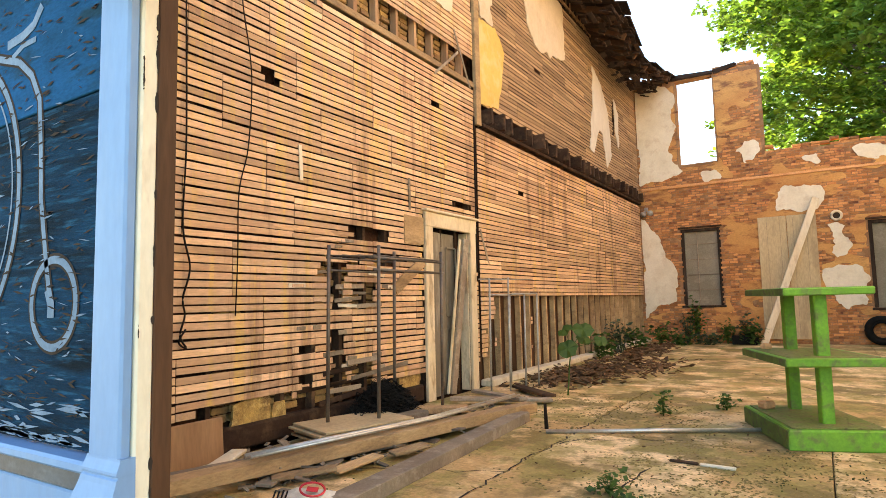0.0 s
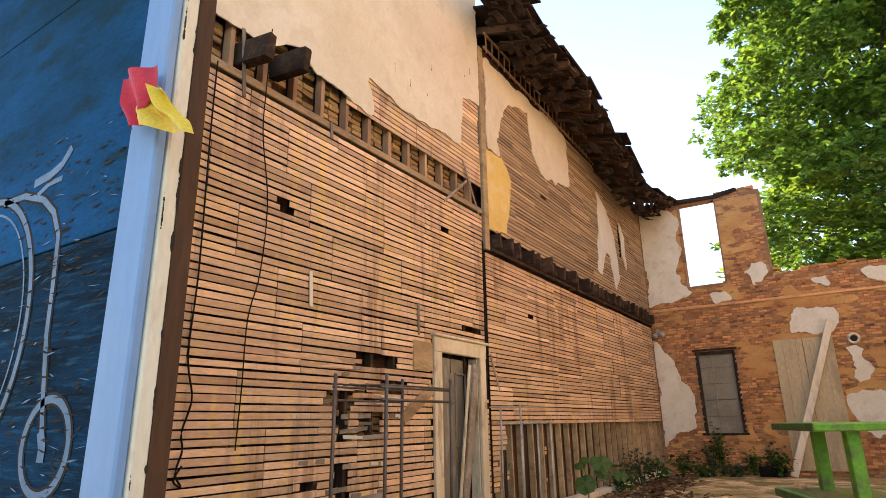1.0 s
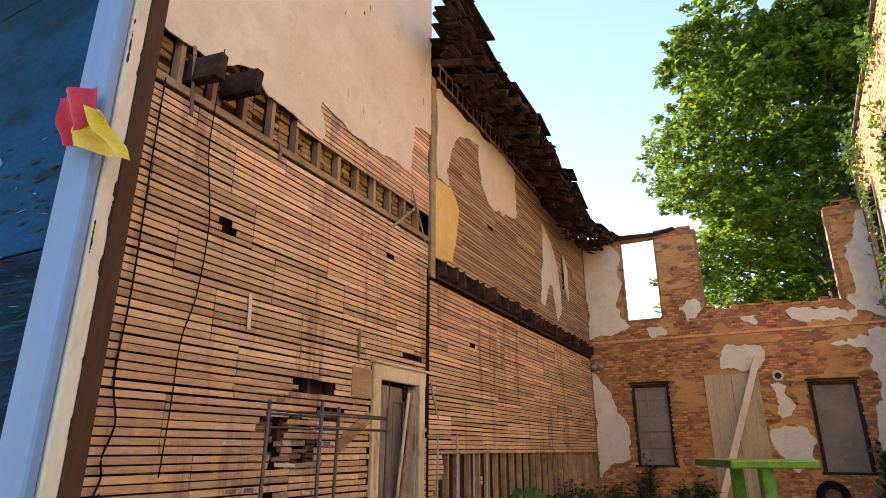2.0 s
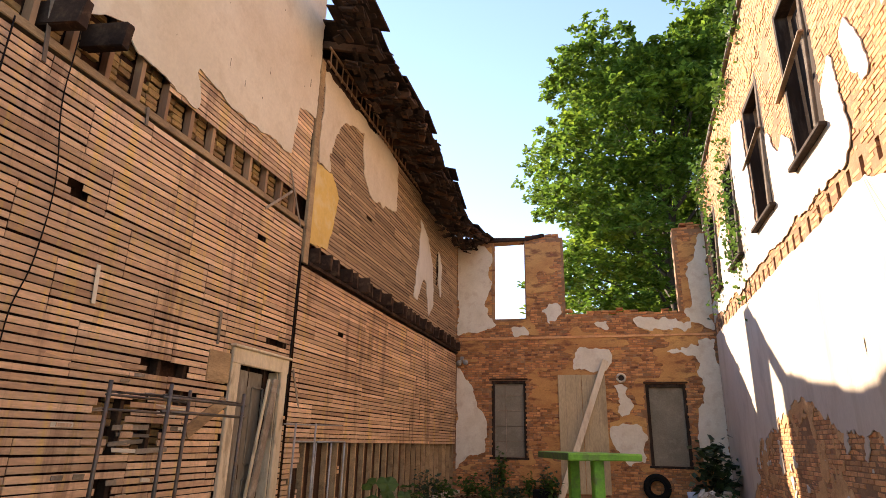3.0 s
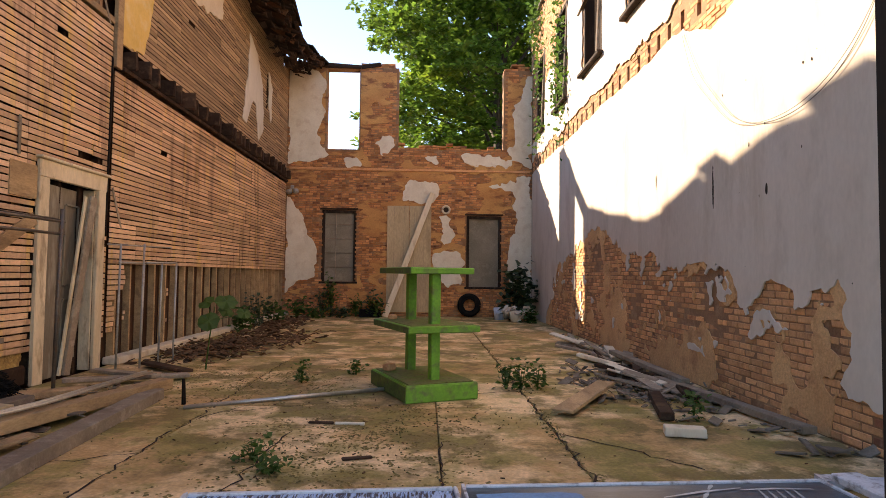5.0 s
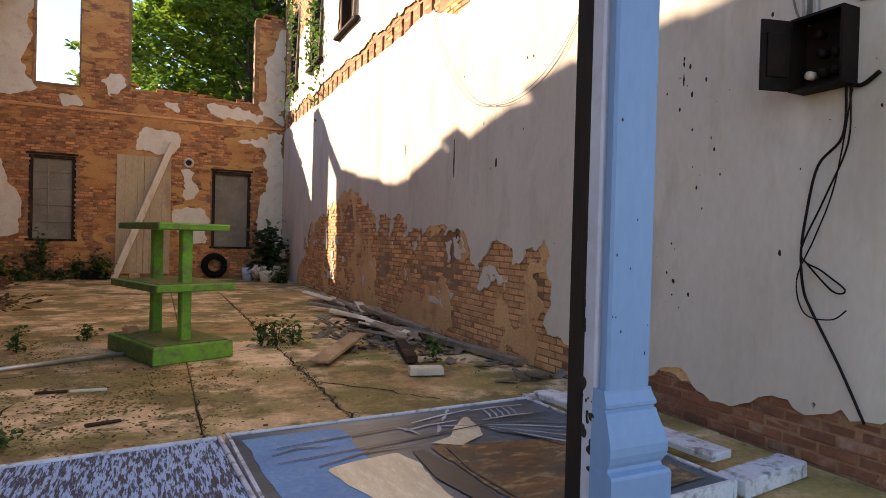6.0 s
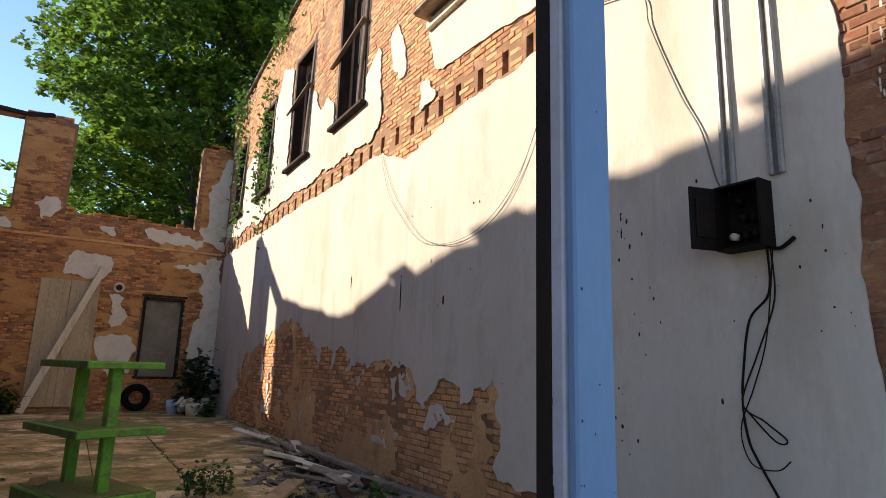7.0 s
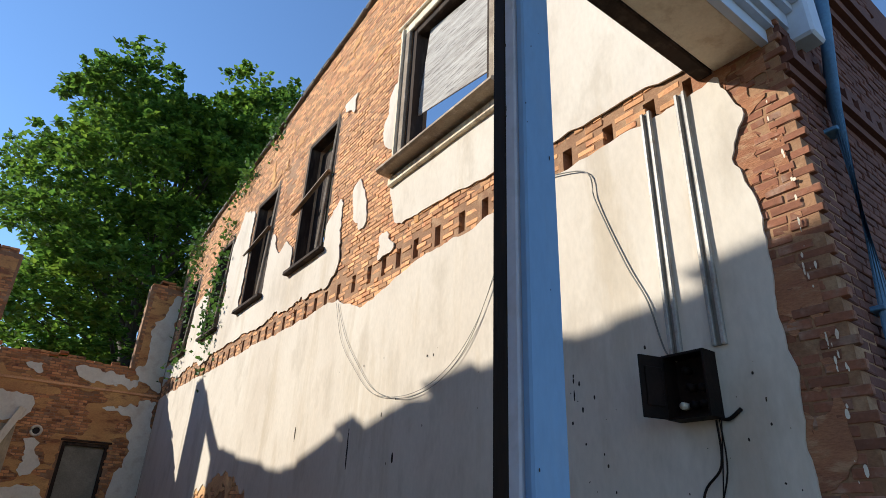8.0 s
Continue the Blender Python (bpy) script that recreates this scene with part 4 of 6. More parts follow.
def east_window(k, u0, v0, u1, v1, big):
    w = thing("window_%d" % (k + 3), "glassless window with broken dark wooden sashes" if not big else "large glassless window with moulded wooden frame and slipped board", "window", kind="structure")
    mid, hgt = (u0 + u1) / 2, v1 - v0
    t = 0.13 if big else 0.09
    for y in (u0 + t / 2, u1 - t / 2):
        part("frame", Shape().cbox((0.2, t, hgt), pose(RX + 0.1, y, (v0 + v1) / 2), 0.01), M_WINWOOD, w)
    part("frame", Shape().cbox((0.2, u1 - u0 - 2 * t, t), pose(RX + 0.1, mid, v1 - t / 2), 0.01), M_WINWOOD, w)
    if big:
        for y, o in ((u0 - 0.07, 0.0), (u1 + 0.1, 0.0)):
            part("casing", Shape().cbox((0.05, 0.2, hgt + 0.25), pose(RX - 0.03, y, (v0 + v1) / 2), 0.012), M_GREYW, w, "grey moulded casing")
            part("casing_bead", Shape().cbox((0.05, 0.06, hgt + 0.25), pose(RX - 0.07, y + (0.06 if y > mid else -0.06), (v0 + v1) / 2), 0.02), M_TRIM, w)
        part("casing", Shape().cbox((0.05, u1 - u0 + 0.55, 0.2), pose(RX - 0.032, mid, v1 + 0.1), 0.012), M_TRIM, w)
        part("casing_bead", Shape().cbox((0.06, u1 - u0 + 0.62, 0.06), pose(RX - 0.07, mid, v1 + 0.19), 0.02), M_TRIM, w)
        part("sill", Shape().cbox((0.34, u1 - u0 + 0.6, 0.1), pose(RX - 0.1, mid, v0 - 0.05), 0.035, 0.012), M_GREYW, w, "thick weathered sill")
        part("apron", Shape().cbox((0.07, u1 - u0 + 0.5, 0.13), pose(RX - 0.05, mid, v0 - 0.2), 0.015), M_TRIM, w)
        part("slipped_board", Shape().cbox((0.02, 1.62, 1.5), pose(RX + 0.12, mid - 0.05, v0 + 1.45, 9, 0, 0), 0.004), M_SILVER, w, "pale slipped board")
    else:
        part("sill", Shape().cbox((0.3, u1 - u0 + 0.14, 0.07), pose(RX + 0.02, mid, v0 - 0.04), 0.012, 0.006), M_WINWOOD, w)
        n = 4
        for i in range(n):
            if (i + k) % 4 != 2:
                part("board", Shape().cbox((0.025, (u1 - u0 - 2 * t) / n - 0.03, hgt - 0.2 - 0.12 * ((i * 3 + k) % 3)), pose(RX + 0.22 + 0.01 * i, u0 + t + (i + 0.5) * (u1 - u0 - 2 * t) / n, (v0 + v1) / 2 - 0.06 * ((i + k) % 2), 0, 0, 0), 0.004), M_WINWOOD, w)
        part("loose_stile", board_between(Shape(), (RX - 0.05, u0 + 0.22, v0 + 0.05), (RX + 0.02, u0 + 0.1, v1 + 0.1), 0.07, 0.05, 0, 0.008), M_GREYW, w, "loose grey sash stile")
        if k in (1, 2):
            part("loose_rail", board_between(Shape(), (RX - 0.08, u0 + 0.05, v0 + 1.5), (RX - 0.02, u1 + 0.35, v0 + 1.2 + 0.1 * k), 0.08, 0.03, 0, 0.006), M_GREYW, w)


for k, r in enumerate(EAST_WINDOWS):
    east_window(k, *r, k == 0)
cap = Shape()
random.seed(8)
y = 1.5
while y < 18.7:
    n = random.uniform(0.3, 0.6)
    cap.cbox((0.46, n, 0.08), pose(RX + 0.15, y + n / 2, east_top(y + n / 2) + 0.02, -7.5, random.uniform(-3, 3), 0), 0.02, 0.012)
    y += n
M_COPING = mat("grey_weathered_coping", (0.2, 0.17, 0.14), (0.12, 0.1, 0.085), (0.06, 0.07, 0.03), 2, 30, 0.95, 0.5, 0.01)
part("coping", cap, M_COPING, wall_east, "grey weathered coping")

fuse = thing("fuse_box", "open rusted dark steel fuse box with hanging door", "fuse box")
fb = Shape()
fb.box((RX - 0.045, 2.137, 2.11), (RX - 0.03, 2.398, 2.52))
part("case", fb, M_BOX, fuse)
part("case_bottom", Shape().box((RX - 0.17, 2.137, 2.11), (RX - 0.047, 2.398, 2.125)), M_BOX, fuse)
part("case_top", Shape().box((RX - 0.17, 2.137, 2.505), (RX - 0.047, 2.398, 2.52)), M_BOX, fuse)
part("case_side", Shape().box((RX - 0.17, 2.12, 2.11), (RX - 0.03, 2.135, 2.52)), M_BOX, fuse)
part("case_side", Shape().box((RX - 0.17, 2.4, 2.11), (RX - 0.03, 2.415, 2.52)), M_BOX, fuse)
hd = part("door", Shape().cbox((0.19, 0.015, 0.4), pose(RX - 0.255, 2.44, 2.315, 0, 0, -16), 0.004), M_BOX, fuse)
part("door_rim", Shape().cbox((0.13, 0.01, 0.25), pose(RX - 0.255, 2.425, 2.315, 0, 0, -16), 0.004), M_BOX, hd)
for y, z in ((2.2, 2.2), (2.27, 2.2), (2.2, 2.3), (2.28, 2.31), (2.34, 2.2), (2.3, 2.42)):
    part("fuse", Shape().tube([(RX - 0.045, y, z), (RX - 0.11, y, z)], 0.024, 10), M_BOX if y != 2.34 else M_CREAMP, fuse, smooth=True)
for y in (2.38, 2.07):
    ch = thing("conduit_channel", "grey metal cable channel running up the plaster", "conduit", "cable channels")
    for dy in (-0.032, 0.032):
        part("rail", Shape().cbox((0.035, 0.03, 1.98), pose(RX - 0.045, y + dy, 3.54), 0.006), M_CHAN, ch)
    part("web", Shape().cbox((0.012, 0.036, 1.98), pose(RX - 0.032, y, 3.54), 0.003), M_WIRE, ch)


def cable(name, label, pts, radius, material=None):
    """A hanging cable through points, rounded by Catmull-Rom."""
    p = [Vector(q) for q in pts]
    path = []
    for i in range(len(p) - 1):
        a, b, c, d = p[max(i - 1, 0)], p[i], p[i + 1], p[min(i + 2, len(p) - 1)]
        for k in range(6):
            t = k / 6
            path.append(0.5 * ((2 * b) + (c - a) * t + (2 * a - 5 * b + 4 * c - d) * t * t + (3 * b - a - 3 * c + d) * t ** 3))
    path.append(p[-1])
    return thing(name, label, "cable", "loose cables", shape=Shape().tube(path, radius, 6), material=material or M_WIRE, smooth=True)


E_ = lambda pts, w=0.05: [(RX - w, y, z) for y, z in pts]
cable("cable", "thin grey cable drooping across the plaster", E_([(7.64, 4.31), (7.3, 3.75), (6.9, 3.32), (6.4, 2.9), (5.82, 2.72), (5.35, 2.72), (4.93, 2.85), (4.6, 3.1), (4.36, 3.45), (4.0, 4.1), (3.66, 4.5)]), 0.0035)
cable("cable", "thin grey cable drooping across the plaster", E_([(7.7, 4.33), (7.4, 3.7), (6.95, 3.25), (6.45, 2.87), (5.85, 2.74), (5.3, 2.77), (4.85, 2.95), (4.5, 3.25), (4.2, 3.7), (3.66, 4.48)]), 0.003)
cable("cable", "thin grey cable sagging to the fuse box", E_([(3.66, 4.5), (3.04, 4.3), (2.95, 4.0), (2.88, 3.79), (2.7, 3.3), (2.55, 2.97), (2.46, 2.6), (2.38, 2.5)]), 0.006)
cable("cable", "thick dark cable hanging below the fuse box", E_([(2.16, 2.1), (2.17, 1.84), (2.3, 1.69), (2.36, 1.4), (2.38, 1.19), (2.36, 1.0), (2.31, 0.88), (2.15, 0.6), (2.01, 0.32)], 0.06), 0.0075, M_BOX)
cable("cable", "looped grey cable hanging below the fuse box", E_([(2.14, 2.1), (2.14, 1.8), (2.26, 1.5), (2.38, 1.2), (2.25, 1.1), (2.13, 1.01), (2.2, 1.0), (2.38, 1.18)], 0.06), 0.005, M_BOX)
cable("cable", "looped grey cable hanging below the fuse box", E_([(2.12, 2.15), (2.2, 1.6), (2.3, 1.3), (2.4, 1.05), (2.35, 0.86), (2.2, 0.84), (2.12, 0.9)], 0.06), 0.004, M_BOX)
cable("cable", "short dark cable stub beside the fuse box", E_([(2.14, 2.11), (2.08, 2.1), (2.0, 2.15)], 0.05), 0.012, M_BOX)
W_ = lambda pts, w=0.04: [(LX + w, y, z) for y, z in pts]
cable("cable", "thin dark cable hanging down the laths", W_([(4.02, 5.3), (4.0, 4.6), (4.0, 4.1), (4.11, 3.43), (4.08, 2.73), (3.98, 2.29), (3.97, 1.7), (3.95, 1.19)]), 0.006, M_BOX)
cable("cable", "thin dark cable hanging beside the post", W_([(3.43, 4.6), (3.43, 3.85), (3.45, 2.64), (3.43, 1.94), (3.5, 1.6), (3.44, 1.35), (3.46, 1.21), (3.42, 1.05), (3.48, 0.95), (3.41, 1.0), (3.47, 1.1)]), 0.008, M_BOX)
cable("cable", "dark conduit down the corner of the laths", W_([(8.38, 4.1), (8.37, 3.2), (8.36, 2.5), (8.35, 1.7)], 0.02), 0.014, M_BOX)

# dark chips and nail holes in the plaster
random.seed(303)
for k in range(90):
    if k < 40:
        y, z = random.gauss(3.25, 0.16), random.uniform(0.75, 2.5)
    elif k < 52:
        y, z = random.gauss(1.9, 0.12), random.uniform(1.6, 2.6)
    else:
        y, z = random.uniform(2.0, 9.0), random.uniform(0.9, 3.4)
    w = random.uniform(0.006, 0.02)
    flake(wall_east, RX - 0.0295, y, z, w, w * random.uniform(0.8, 2.4), -1, 400 + k)
for y, z, w, h in ((6.95, 2.25, 0.03, 0.5), (7.02, 1.8, 0.09, 0.25), (7.1, 1.55, 0.05, 0.2), (3.3, 2.42, 0.03, 0.3), (5.9, 2.1, 0.05, 0.12), (6.2, 2.6, 0.03, 0.1), (8.6, 2.6, 0.02, 0.3)):
    flake(wall_east, RX - 0.0295, y, z, w, h, -1, int(y * 100))
for k in range(26):
    y, z = random.uniform(4.2, 8.3), random.uniform(5.7, 8.6)
    flake(wall_west, LX + 0.0275, y, z, random.uniform(0.008, 0.02), random.uniform(0.03, 0.2) if k % 2 else 0.03, 1, 520 + k)

random.seed(71)
for k in range(34):
    z = 1.7 + 2.4 * random.random()
    flake(wall_east, RX - 0.012 - 0.012, 1.47 + 0.02 * math.sin(z * 5) + random.gauss(0, 0.012) - (0.05 if k % 7 == 0 else 0), z, random.uniform(0.006, 0.018), random.uniform(0.02, 0.08), -1, 700 + k, M_PATCH)

# ---- green table ----
TD = math.degrees(math.atan2(0.37, 0.93))
M_STANDIRT = mat("dirt_on_green_paint", (0.2, 0.17, 0.07), (0.13, 0.19, 0.035), (0.1, 0.07, 0.035), 7.0, 60, 0.95, 0.6, 0.008, amount=0.8, grit=0.5)
table = thing("green_display_stand", "bright green painted three-tier wooden stand on the slab", "stand")
TB = rot_z(0.52, 6.87, 0, TD)
part("base", Shape().cbox((0.78, 1.16, 0.17), TB @ pose(0, 0, 0.085), 0.012, 0.004), M_GREEN, table)
part("base_top", Shape().cbox((0.7, 1.08, 0.012), TB @ pose(0, 0, 0.177), 0.004), M_STANDIRT, table, "dirty top of the base")
part("middle_shelf", Shape().cbox((0.78, 1.16, 0.07), TB @ pose(0.02, 0.0, 0.705), 0.01, 0.003), M_GREEN, table)
part("top_shelf", Shape().cbox((0.7, 1.02, 0.065), TB @ pose(0.02, 0.0, 1.29), 0.01, 0.003), M_GREEN, table)
# Left-facing edges: worn paint, darkened in colour for the shade on that side.
M_SHADEG = mat("shaded_worn_green_edge", (0.06, 0.1, 0.02), (0.1, 0.16, 0.03), (0.07, 0.055, 0.035), 6.0, 50, 0.8, 0.5, 0.005, amount=0.8, grit=0.4)
for z, x, d_, h_ in ((0.085, -0.391, 1.15, 0.15), (0.705, -0.371, 1.15, 0.062), (1.29, -0.331, 1.01, 0.058)):
    part("worn_edge", Shape().cbox((0.008, d_, h_), TB @ pose(x, 0, z), 0.003, 0.002), M_SHADEG, table, "worn green edge with bare wood, side shade in its tone")
part("shelf_dirt", Shape().cbox((0.68, 1.04, 0.008), TB @ pose(0.02, 0, 0.741), 0.003), M_STANDIRT, table, "dirt and moss on the shelf")
for y in (-0.33, 0.36):
    part("leg", Shape().cbox((0.1, 0.1, 1.09), TB @ pose(0.0, y, 0.717), 0.008, 0.003), M_GREEN, table)
for x, y, z, s in ((-0.25, 0.35, 0.2, 0.11), (-0.2, 0.42, 0.76, 0.075)):
    thing("stone", "small rough brown stone lying on the green stand", "stone", "stones on the stand",
          shape=Shape().cbox((s * 1.3, s, s * 0.75), TB @ pose(x, y, z + s * 0.3 - 0.016, 0, 0, 30), s * 0.2, s * 0.06), material=M_BRICK)

# ---- painted boards lying on the floor ----
M_EDGE = mat("flaking_white_edge_paint", (0.6, 0.62, 0.66), (0.5, 0.5, 0.52), (0.1, 0.075, 0.06), 4.0, 60, 0.7, 0.4, 0.004, amount=0.75, grit=0.3)
M_CHALK = mat("white_brush_paint", (0.5, 0.54, 0.56), (0.25, 0.3, 0.33), None, 9.0, 60, 0.5, 0.2, 0.002, grit=0.4)


def floor_panel(x0, x1, y0, y1, base, label, deg):
    p = thing("painted_panel", label, "painted board", "boards lying on the floor")
    m = rot_z((x0 + x1) / 2, (y0 + y1) / 2, 0, deg)
    w, d = x1 - x0, y1 - y0
    part("board", Shape().cbox((w - 0.046, d - 0.062, 0.06), m @ pose(0, 0, 0.045), 0.004), base, p)
    for sx in (-1, 1):
        part("edge_strip", Shape().cbox((0.022, d, 0.085), m @ pose(sx * (w / 2 - 0.011), 0, 0.045), 0.005, 0.003), M_EDGE, p, "flaking white edge strip")
    for sy in (-1, 1):
        part("edge_strip", Shape().cbox((w - 0.05, 0.03, 0.085), m @ pose(0, sy * (d / 2 - 0.015), 0.045), 0.005, 0.003), M_EDGE, p, "flaking white edge strip")
    return p, m, w, d


pa, ma, wa, da = floor_panel(-0.66, 0.79, 2.1, 3.68, M_SCRAPE, "scraped blue and white painted board on the floor", 4)
pb, mb, wb, db = floor_panel(0.8, 2.92, 2.1, 3.82, M_GREYP, "grey-blue painted board with cream and umber shapes", 3)


def paint_shape(name, poly, material, m, parent, seed, lift=0.0765, torn=0.025):
    us_, vs_ = [q[0] for q in poly], [q[1] for q in poly]
    s = sheet(min(us_) - 0.05, max(us_) + 0.05, min(vs_) - 0.05, max(vs_) + 0.05, 0.025, lambda u, v: inside(poly, u, v) + ragged(u, v, seed, torn),
              lambda u, v, w: m @ Vector((u, v, lift + w * 0.1)), 0.01)
    part(name, s, material, parent)


M_PATCHB = mat("clear_blue_board_paint", (0.12, 0.29, 0.5), (0.085, 0.22, 0.42), (0.25, 0.38, 0.5), 2.0, 40, 0.6, 0.2, 0.003, amount=0.4)
paint_shape("painted_patch", [(-0.98, -0.75), (-0.45, -0.75), (-0.42, 0.72), (-0.98, 0.72)], M_PATCHB, mb, pb, 3)
paint_shape("painted_patch", [(-0.7, 0.12), (-0.5, 0.17), (-0.28, 0.2), (-0.24, 0.02), (-0.3, -0.4), (-0.32, -0.75), (-0.52, -0.75)], M_BONE, mb, pb, 4, 0.079)
paint_shape("painted_patch", [(-0.08, 0.22), (0.2, 0.15), (0.95, -0.1), (0.95, -0.75), (-0.06, -0.75)], M_UMBER, mb, pb, 5, 0.079)
paint_shape("painted_patch", [(-0.05, 0.24), (0.12, 0.3), (0.35, 0.62), (0.42, 0.6), (0.3, 0.25), (0.1, 0.14)], M_BONE, mb, pb, 6, 0.081)
M_INK = mat("black_line_paint", (0.012, 0.014, 0.018), (0.03, 0.033, 0.038), None, 6.0, 50, 0.4, 0.2, 0.002)


def brush(pts, width, material, lift=0.082):
    """A hand-drawn brush line across the large board."""
    q = Shape()
    for k, (a, b) in enumerate(pts):
        f, e = pts[max(k - 1, 0)], pts[min(k + 1, len(pts) - 1)]
        t = Vector((e[0] - f[0], e[1] - f[1], 0)).normalized() * width * (0.5 if 0 < k < len(pts) - 1 else 0.2)
        q.v += [mb @ Vector((a - t.y, b + t.x, lift)), mb @ Vector((a + t.y, b - t.x, lift))]
    q.f = [(2 * k, 2 * k + 1, 2 * k + 3, 2 * k + 2) for k in range(len(pts) - 1)]
    part("painted_line", q, material, pb)


random.seed(15)
for k in range(5):
    brush([(0.52 + 0.05 * k, 0.5), (0.56 + 0.05 * k, 0.6), (0.58 + 0.05 * k, 0.7)], 0.018, M_CHALK)
for a, b in (((0.45, 0.5), (0.85, 0.5)), ((0.48, 0.71), (0.9, 0.7)), ((0.0, 0.62), (0.5, 0.74)), ((-0.1, 0.5), (0.3, 0.56)), ((0.05, 0.36), (0.14, 0.52)), ((0.12, 0.5), (0.4, 0.4)), ((0.3, 0.72), (0.36, 0.8)), ((0.2, 0.58), (0.28, 0.68)), ((-0.12, 0.58), (-0.04, 0.4))):
    brush([a, ((a[0] + b[0]) / 2 + random.uniform(-0.02, 0.02), (a[1] + b[1]) / 2 + 0.015), b], 0.026, M_CHALK)
for k in range(6):
    brush([(0.4, 0.44 - 0.02 * k), (0.66, 0.36 - 0.075 * k), (0.98, 0.2 - 0.13 * k)], 0.016 + 0.006 * (k % 3), M_CHALK if k % 2 else M_STROKE, 0.0825)
for a, b, c_ in (((-0.9, 0.28), (-0.1, 0.36), (0.95, 0.48)), ((-0.85, 0.5), (-0.3, 0.56), (0.2, 0.6)), ((0.35, 0.45), (0.55, 0.1), (0.75, -0.4)), ((-0.72, 0.16), (-0.4, 0.27), (-0.1, 0.25)), ((-0.9, 0.4), (-0.75, 0.46), (-0.6, 0.42)), ((0.0, 0.2), (-0.05, -0.2), (-0.02, -0.7))):
    brush([a, b, c_], 0.02, M_INK, 0.0835)
brush([(0.42, 0.3), (0.6, 0.16), (0.95, 0.0)], 0.16, M_GREYP, 0.0815)
brush([(-0.17, 0.17), (-0.17, -0.2), (-0.14, -0.7)], 0.17, M_INK, 0.0812)
thing("white_board", "flaking white board lying flat along the painted panel", "board", "boards lying on the floor", shape=board_between(Shape(), (2.98, 3.82, 0.115), (3.1, 2.36, 0.115), 0.17, 0.045, 0, 0.006, 0.004), material=M_EDGE)
thing("white_board", "thick flaking white board end on the slab", "board", "boards lying on the floor", shape=board_between(Shape(), (2.98, 2.2, 0.045), (3.54, 2.27, 0.045), 0.16, 0.09, 0, 0.008, 0.004), material=M_EDGE)
thing("white_board", "short flaking white board lying on the slab", "board", "boards lying on the floor", shape=board_between(Shape(), (2.95, 4.0, 0.03), (3.66, 3.86, 0.03), 0.14, 0.05, 0, 0.006, 0.004), material=M_EDGE)

# ---- timbers and clutter along the west wall ----
def timber(name, label, a, b, w, t, material, roll=0.0, group="timbers on the floor"):
    return thing(name, label, "timber", group, shape=board_between(Shape(), a, b, w, t, roll, 0.006, 0.003), material=material)


timber("long_beam", "long tan squared beam lying along the wall", (-3.0, 2.72, 0.13), (-2.12, 6.7, 0.1), 0.16, 0.1, M_TANW)
timber("long_beam", "long grey weathered beam lying on the slab", (-1.9, 3.2, 0.05), (-2.1, 6.4, 0.05), 0.18, 0.1, M_GREYW)
timber("long_beam", "long grey weathered beam lying on the slab", (-3.3, 2.9, 0.09), (-2.45, 5.6, 0.09), 0.12, 0.07, M_GREYW)
timber("plank", "short grey plank lying by the door", (-3.3, 6.9, 0.08), (-2.2, 7.5, 0.05), 0.15, 0.04, M_GREYW)
timber("plank", "short grey plank lying by the door", (-3.4, 7.7, 0.06), (-2.4, 7.1, 0.1), 0.12, 0.04, M_GREYW)
timber("plank", "short dark plank lying by the door", (-3.1, 8.4, 0.05), (-2.3, 7.7, 0.06), 0.16, 0.04, M_JOIST)
timber("plank", "short tan plank lying by the door", (-3.3, 5.9, 0.1), (-2.7, 6.3, 0.1), 0.2, 0.06, M_TANW)
timber("plank", "rounded pale timber beside the pit", (-3.05, 4.6, 0.1), (-2.85, 5.65, 0.12), 0.16, 0.12, M_GREYW)
random.seed(44)
for k in range(16):
    x, y, a = random.uniform(-3.5, -2.3), random.uniform(2.9, 5.2), random.uniform(50, 120)
    n = random.uniform(0.3, 0.9)
    timber("scrap_board", "broken scrap board lying among the timbers", (x, y, 0.03 + 0.02 * (k % 3)), (x + n * math.cos(radians(a)), y + n * math.sin(radians(a)), 0.05 + 0.03 * (k % 3)), random.uniform(0.06, 0.16), 0.025, (M_GREYW, M_TANW, M_CREAMP)[k % 3], 0, "scrap boards")
for dz, w in ((0.0, 0.0), (0.03, 0.02), (0.06, -0.02), (0.09, 0.01)):
    thing("flat_panel", "tan flat panel in a stack beside the rack", "panel", "stack of flat panels",
          shape=Shape().cbox((0.62, 0.95, 0.022), pose(-3.15 + w, 4.9 + w, 0.08 + dz, 0, 0, -18 + w * 60), 0.003), material=M_PLY)
for dx, r in ((0, 0.018), (0.06, 0.014)):
    thing("metal_pipe", "long bare metal pipe lying on the beam", "pipe", "pipes on the beam",
          shape=Shape().tube([(-2.85 + dx, 3.4, 0.22), (-2.5 + dx, 5.2, 0.2), (-2.42 + dx, 6.9, 0.18)], r, 8), material=M_ALU, smooth=True)
heap = Shape()
random.seed(3)
for k in range(2400):
    a, r = random.uniform(0, 6.28), random.uniform(0, 0.5) ** 0.8
    c = (-3.32 + 0.5 * r * math.cos(a), 5.6 + 0.95 * r * math.sin(a))
    h = 0.42 * max(0, 1 - (r / 0.58) ** 2)
    b = random.uniform(0, 6.28)
    z0 = 0.02 + h * random.random() ** 0.6
    heap.tube([(c[0], c[1], z0), (c[0] + 0.07 * math.cos(b), c[1] + 0.07 * math.sin(b), z0 + random.uniform(-0.02, 0.05)), (c[0] + 0.11 * math.cos(b + 1.2), c[1] + 0.11 * math.sin(b + 1.2), max(0.02, z0 - random.uniform(0, 0.05)))], 0.005, 3)
thing("netting_heap", "tangled heap of black plastic netting by the wall", "netting", kind="stuff", shape=heap, material=M_BLACK)
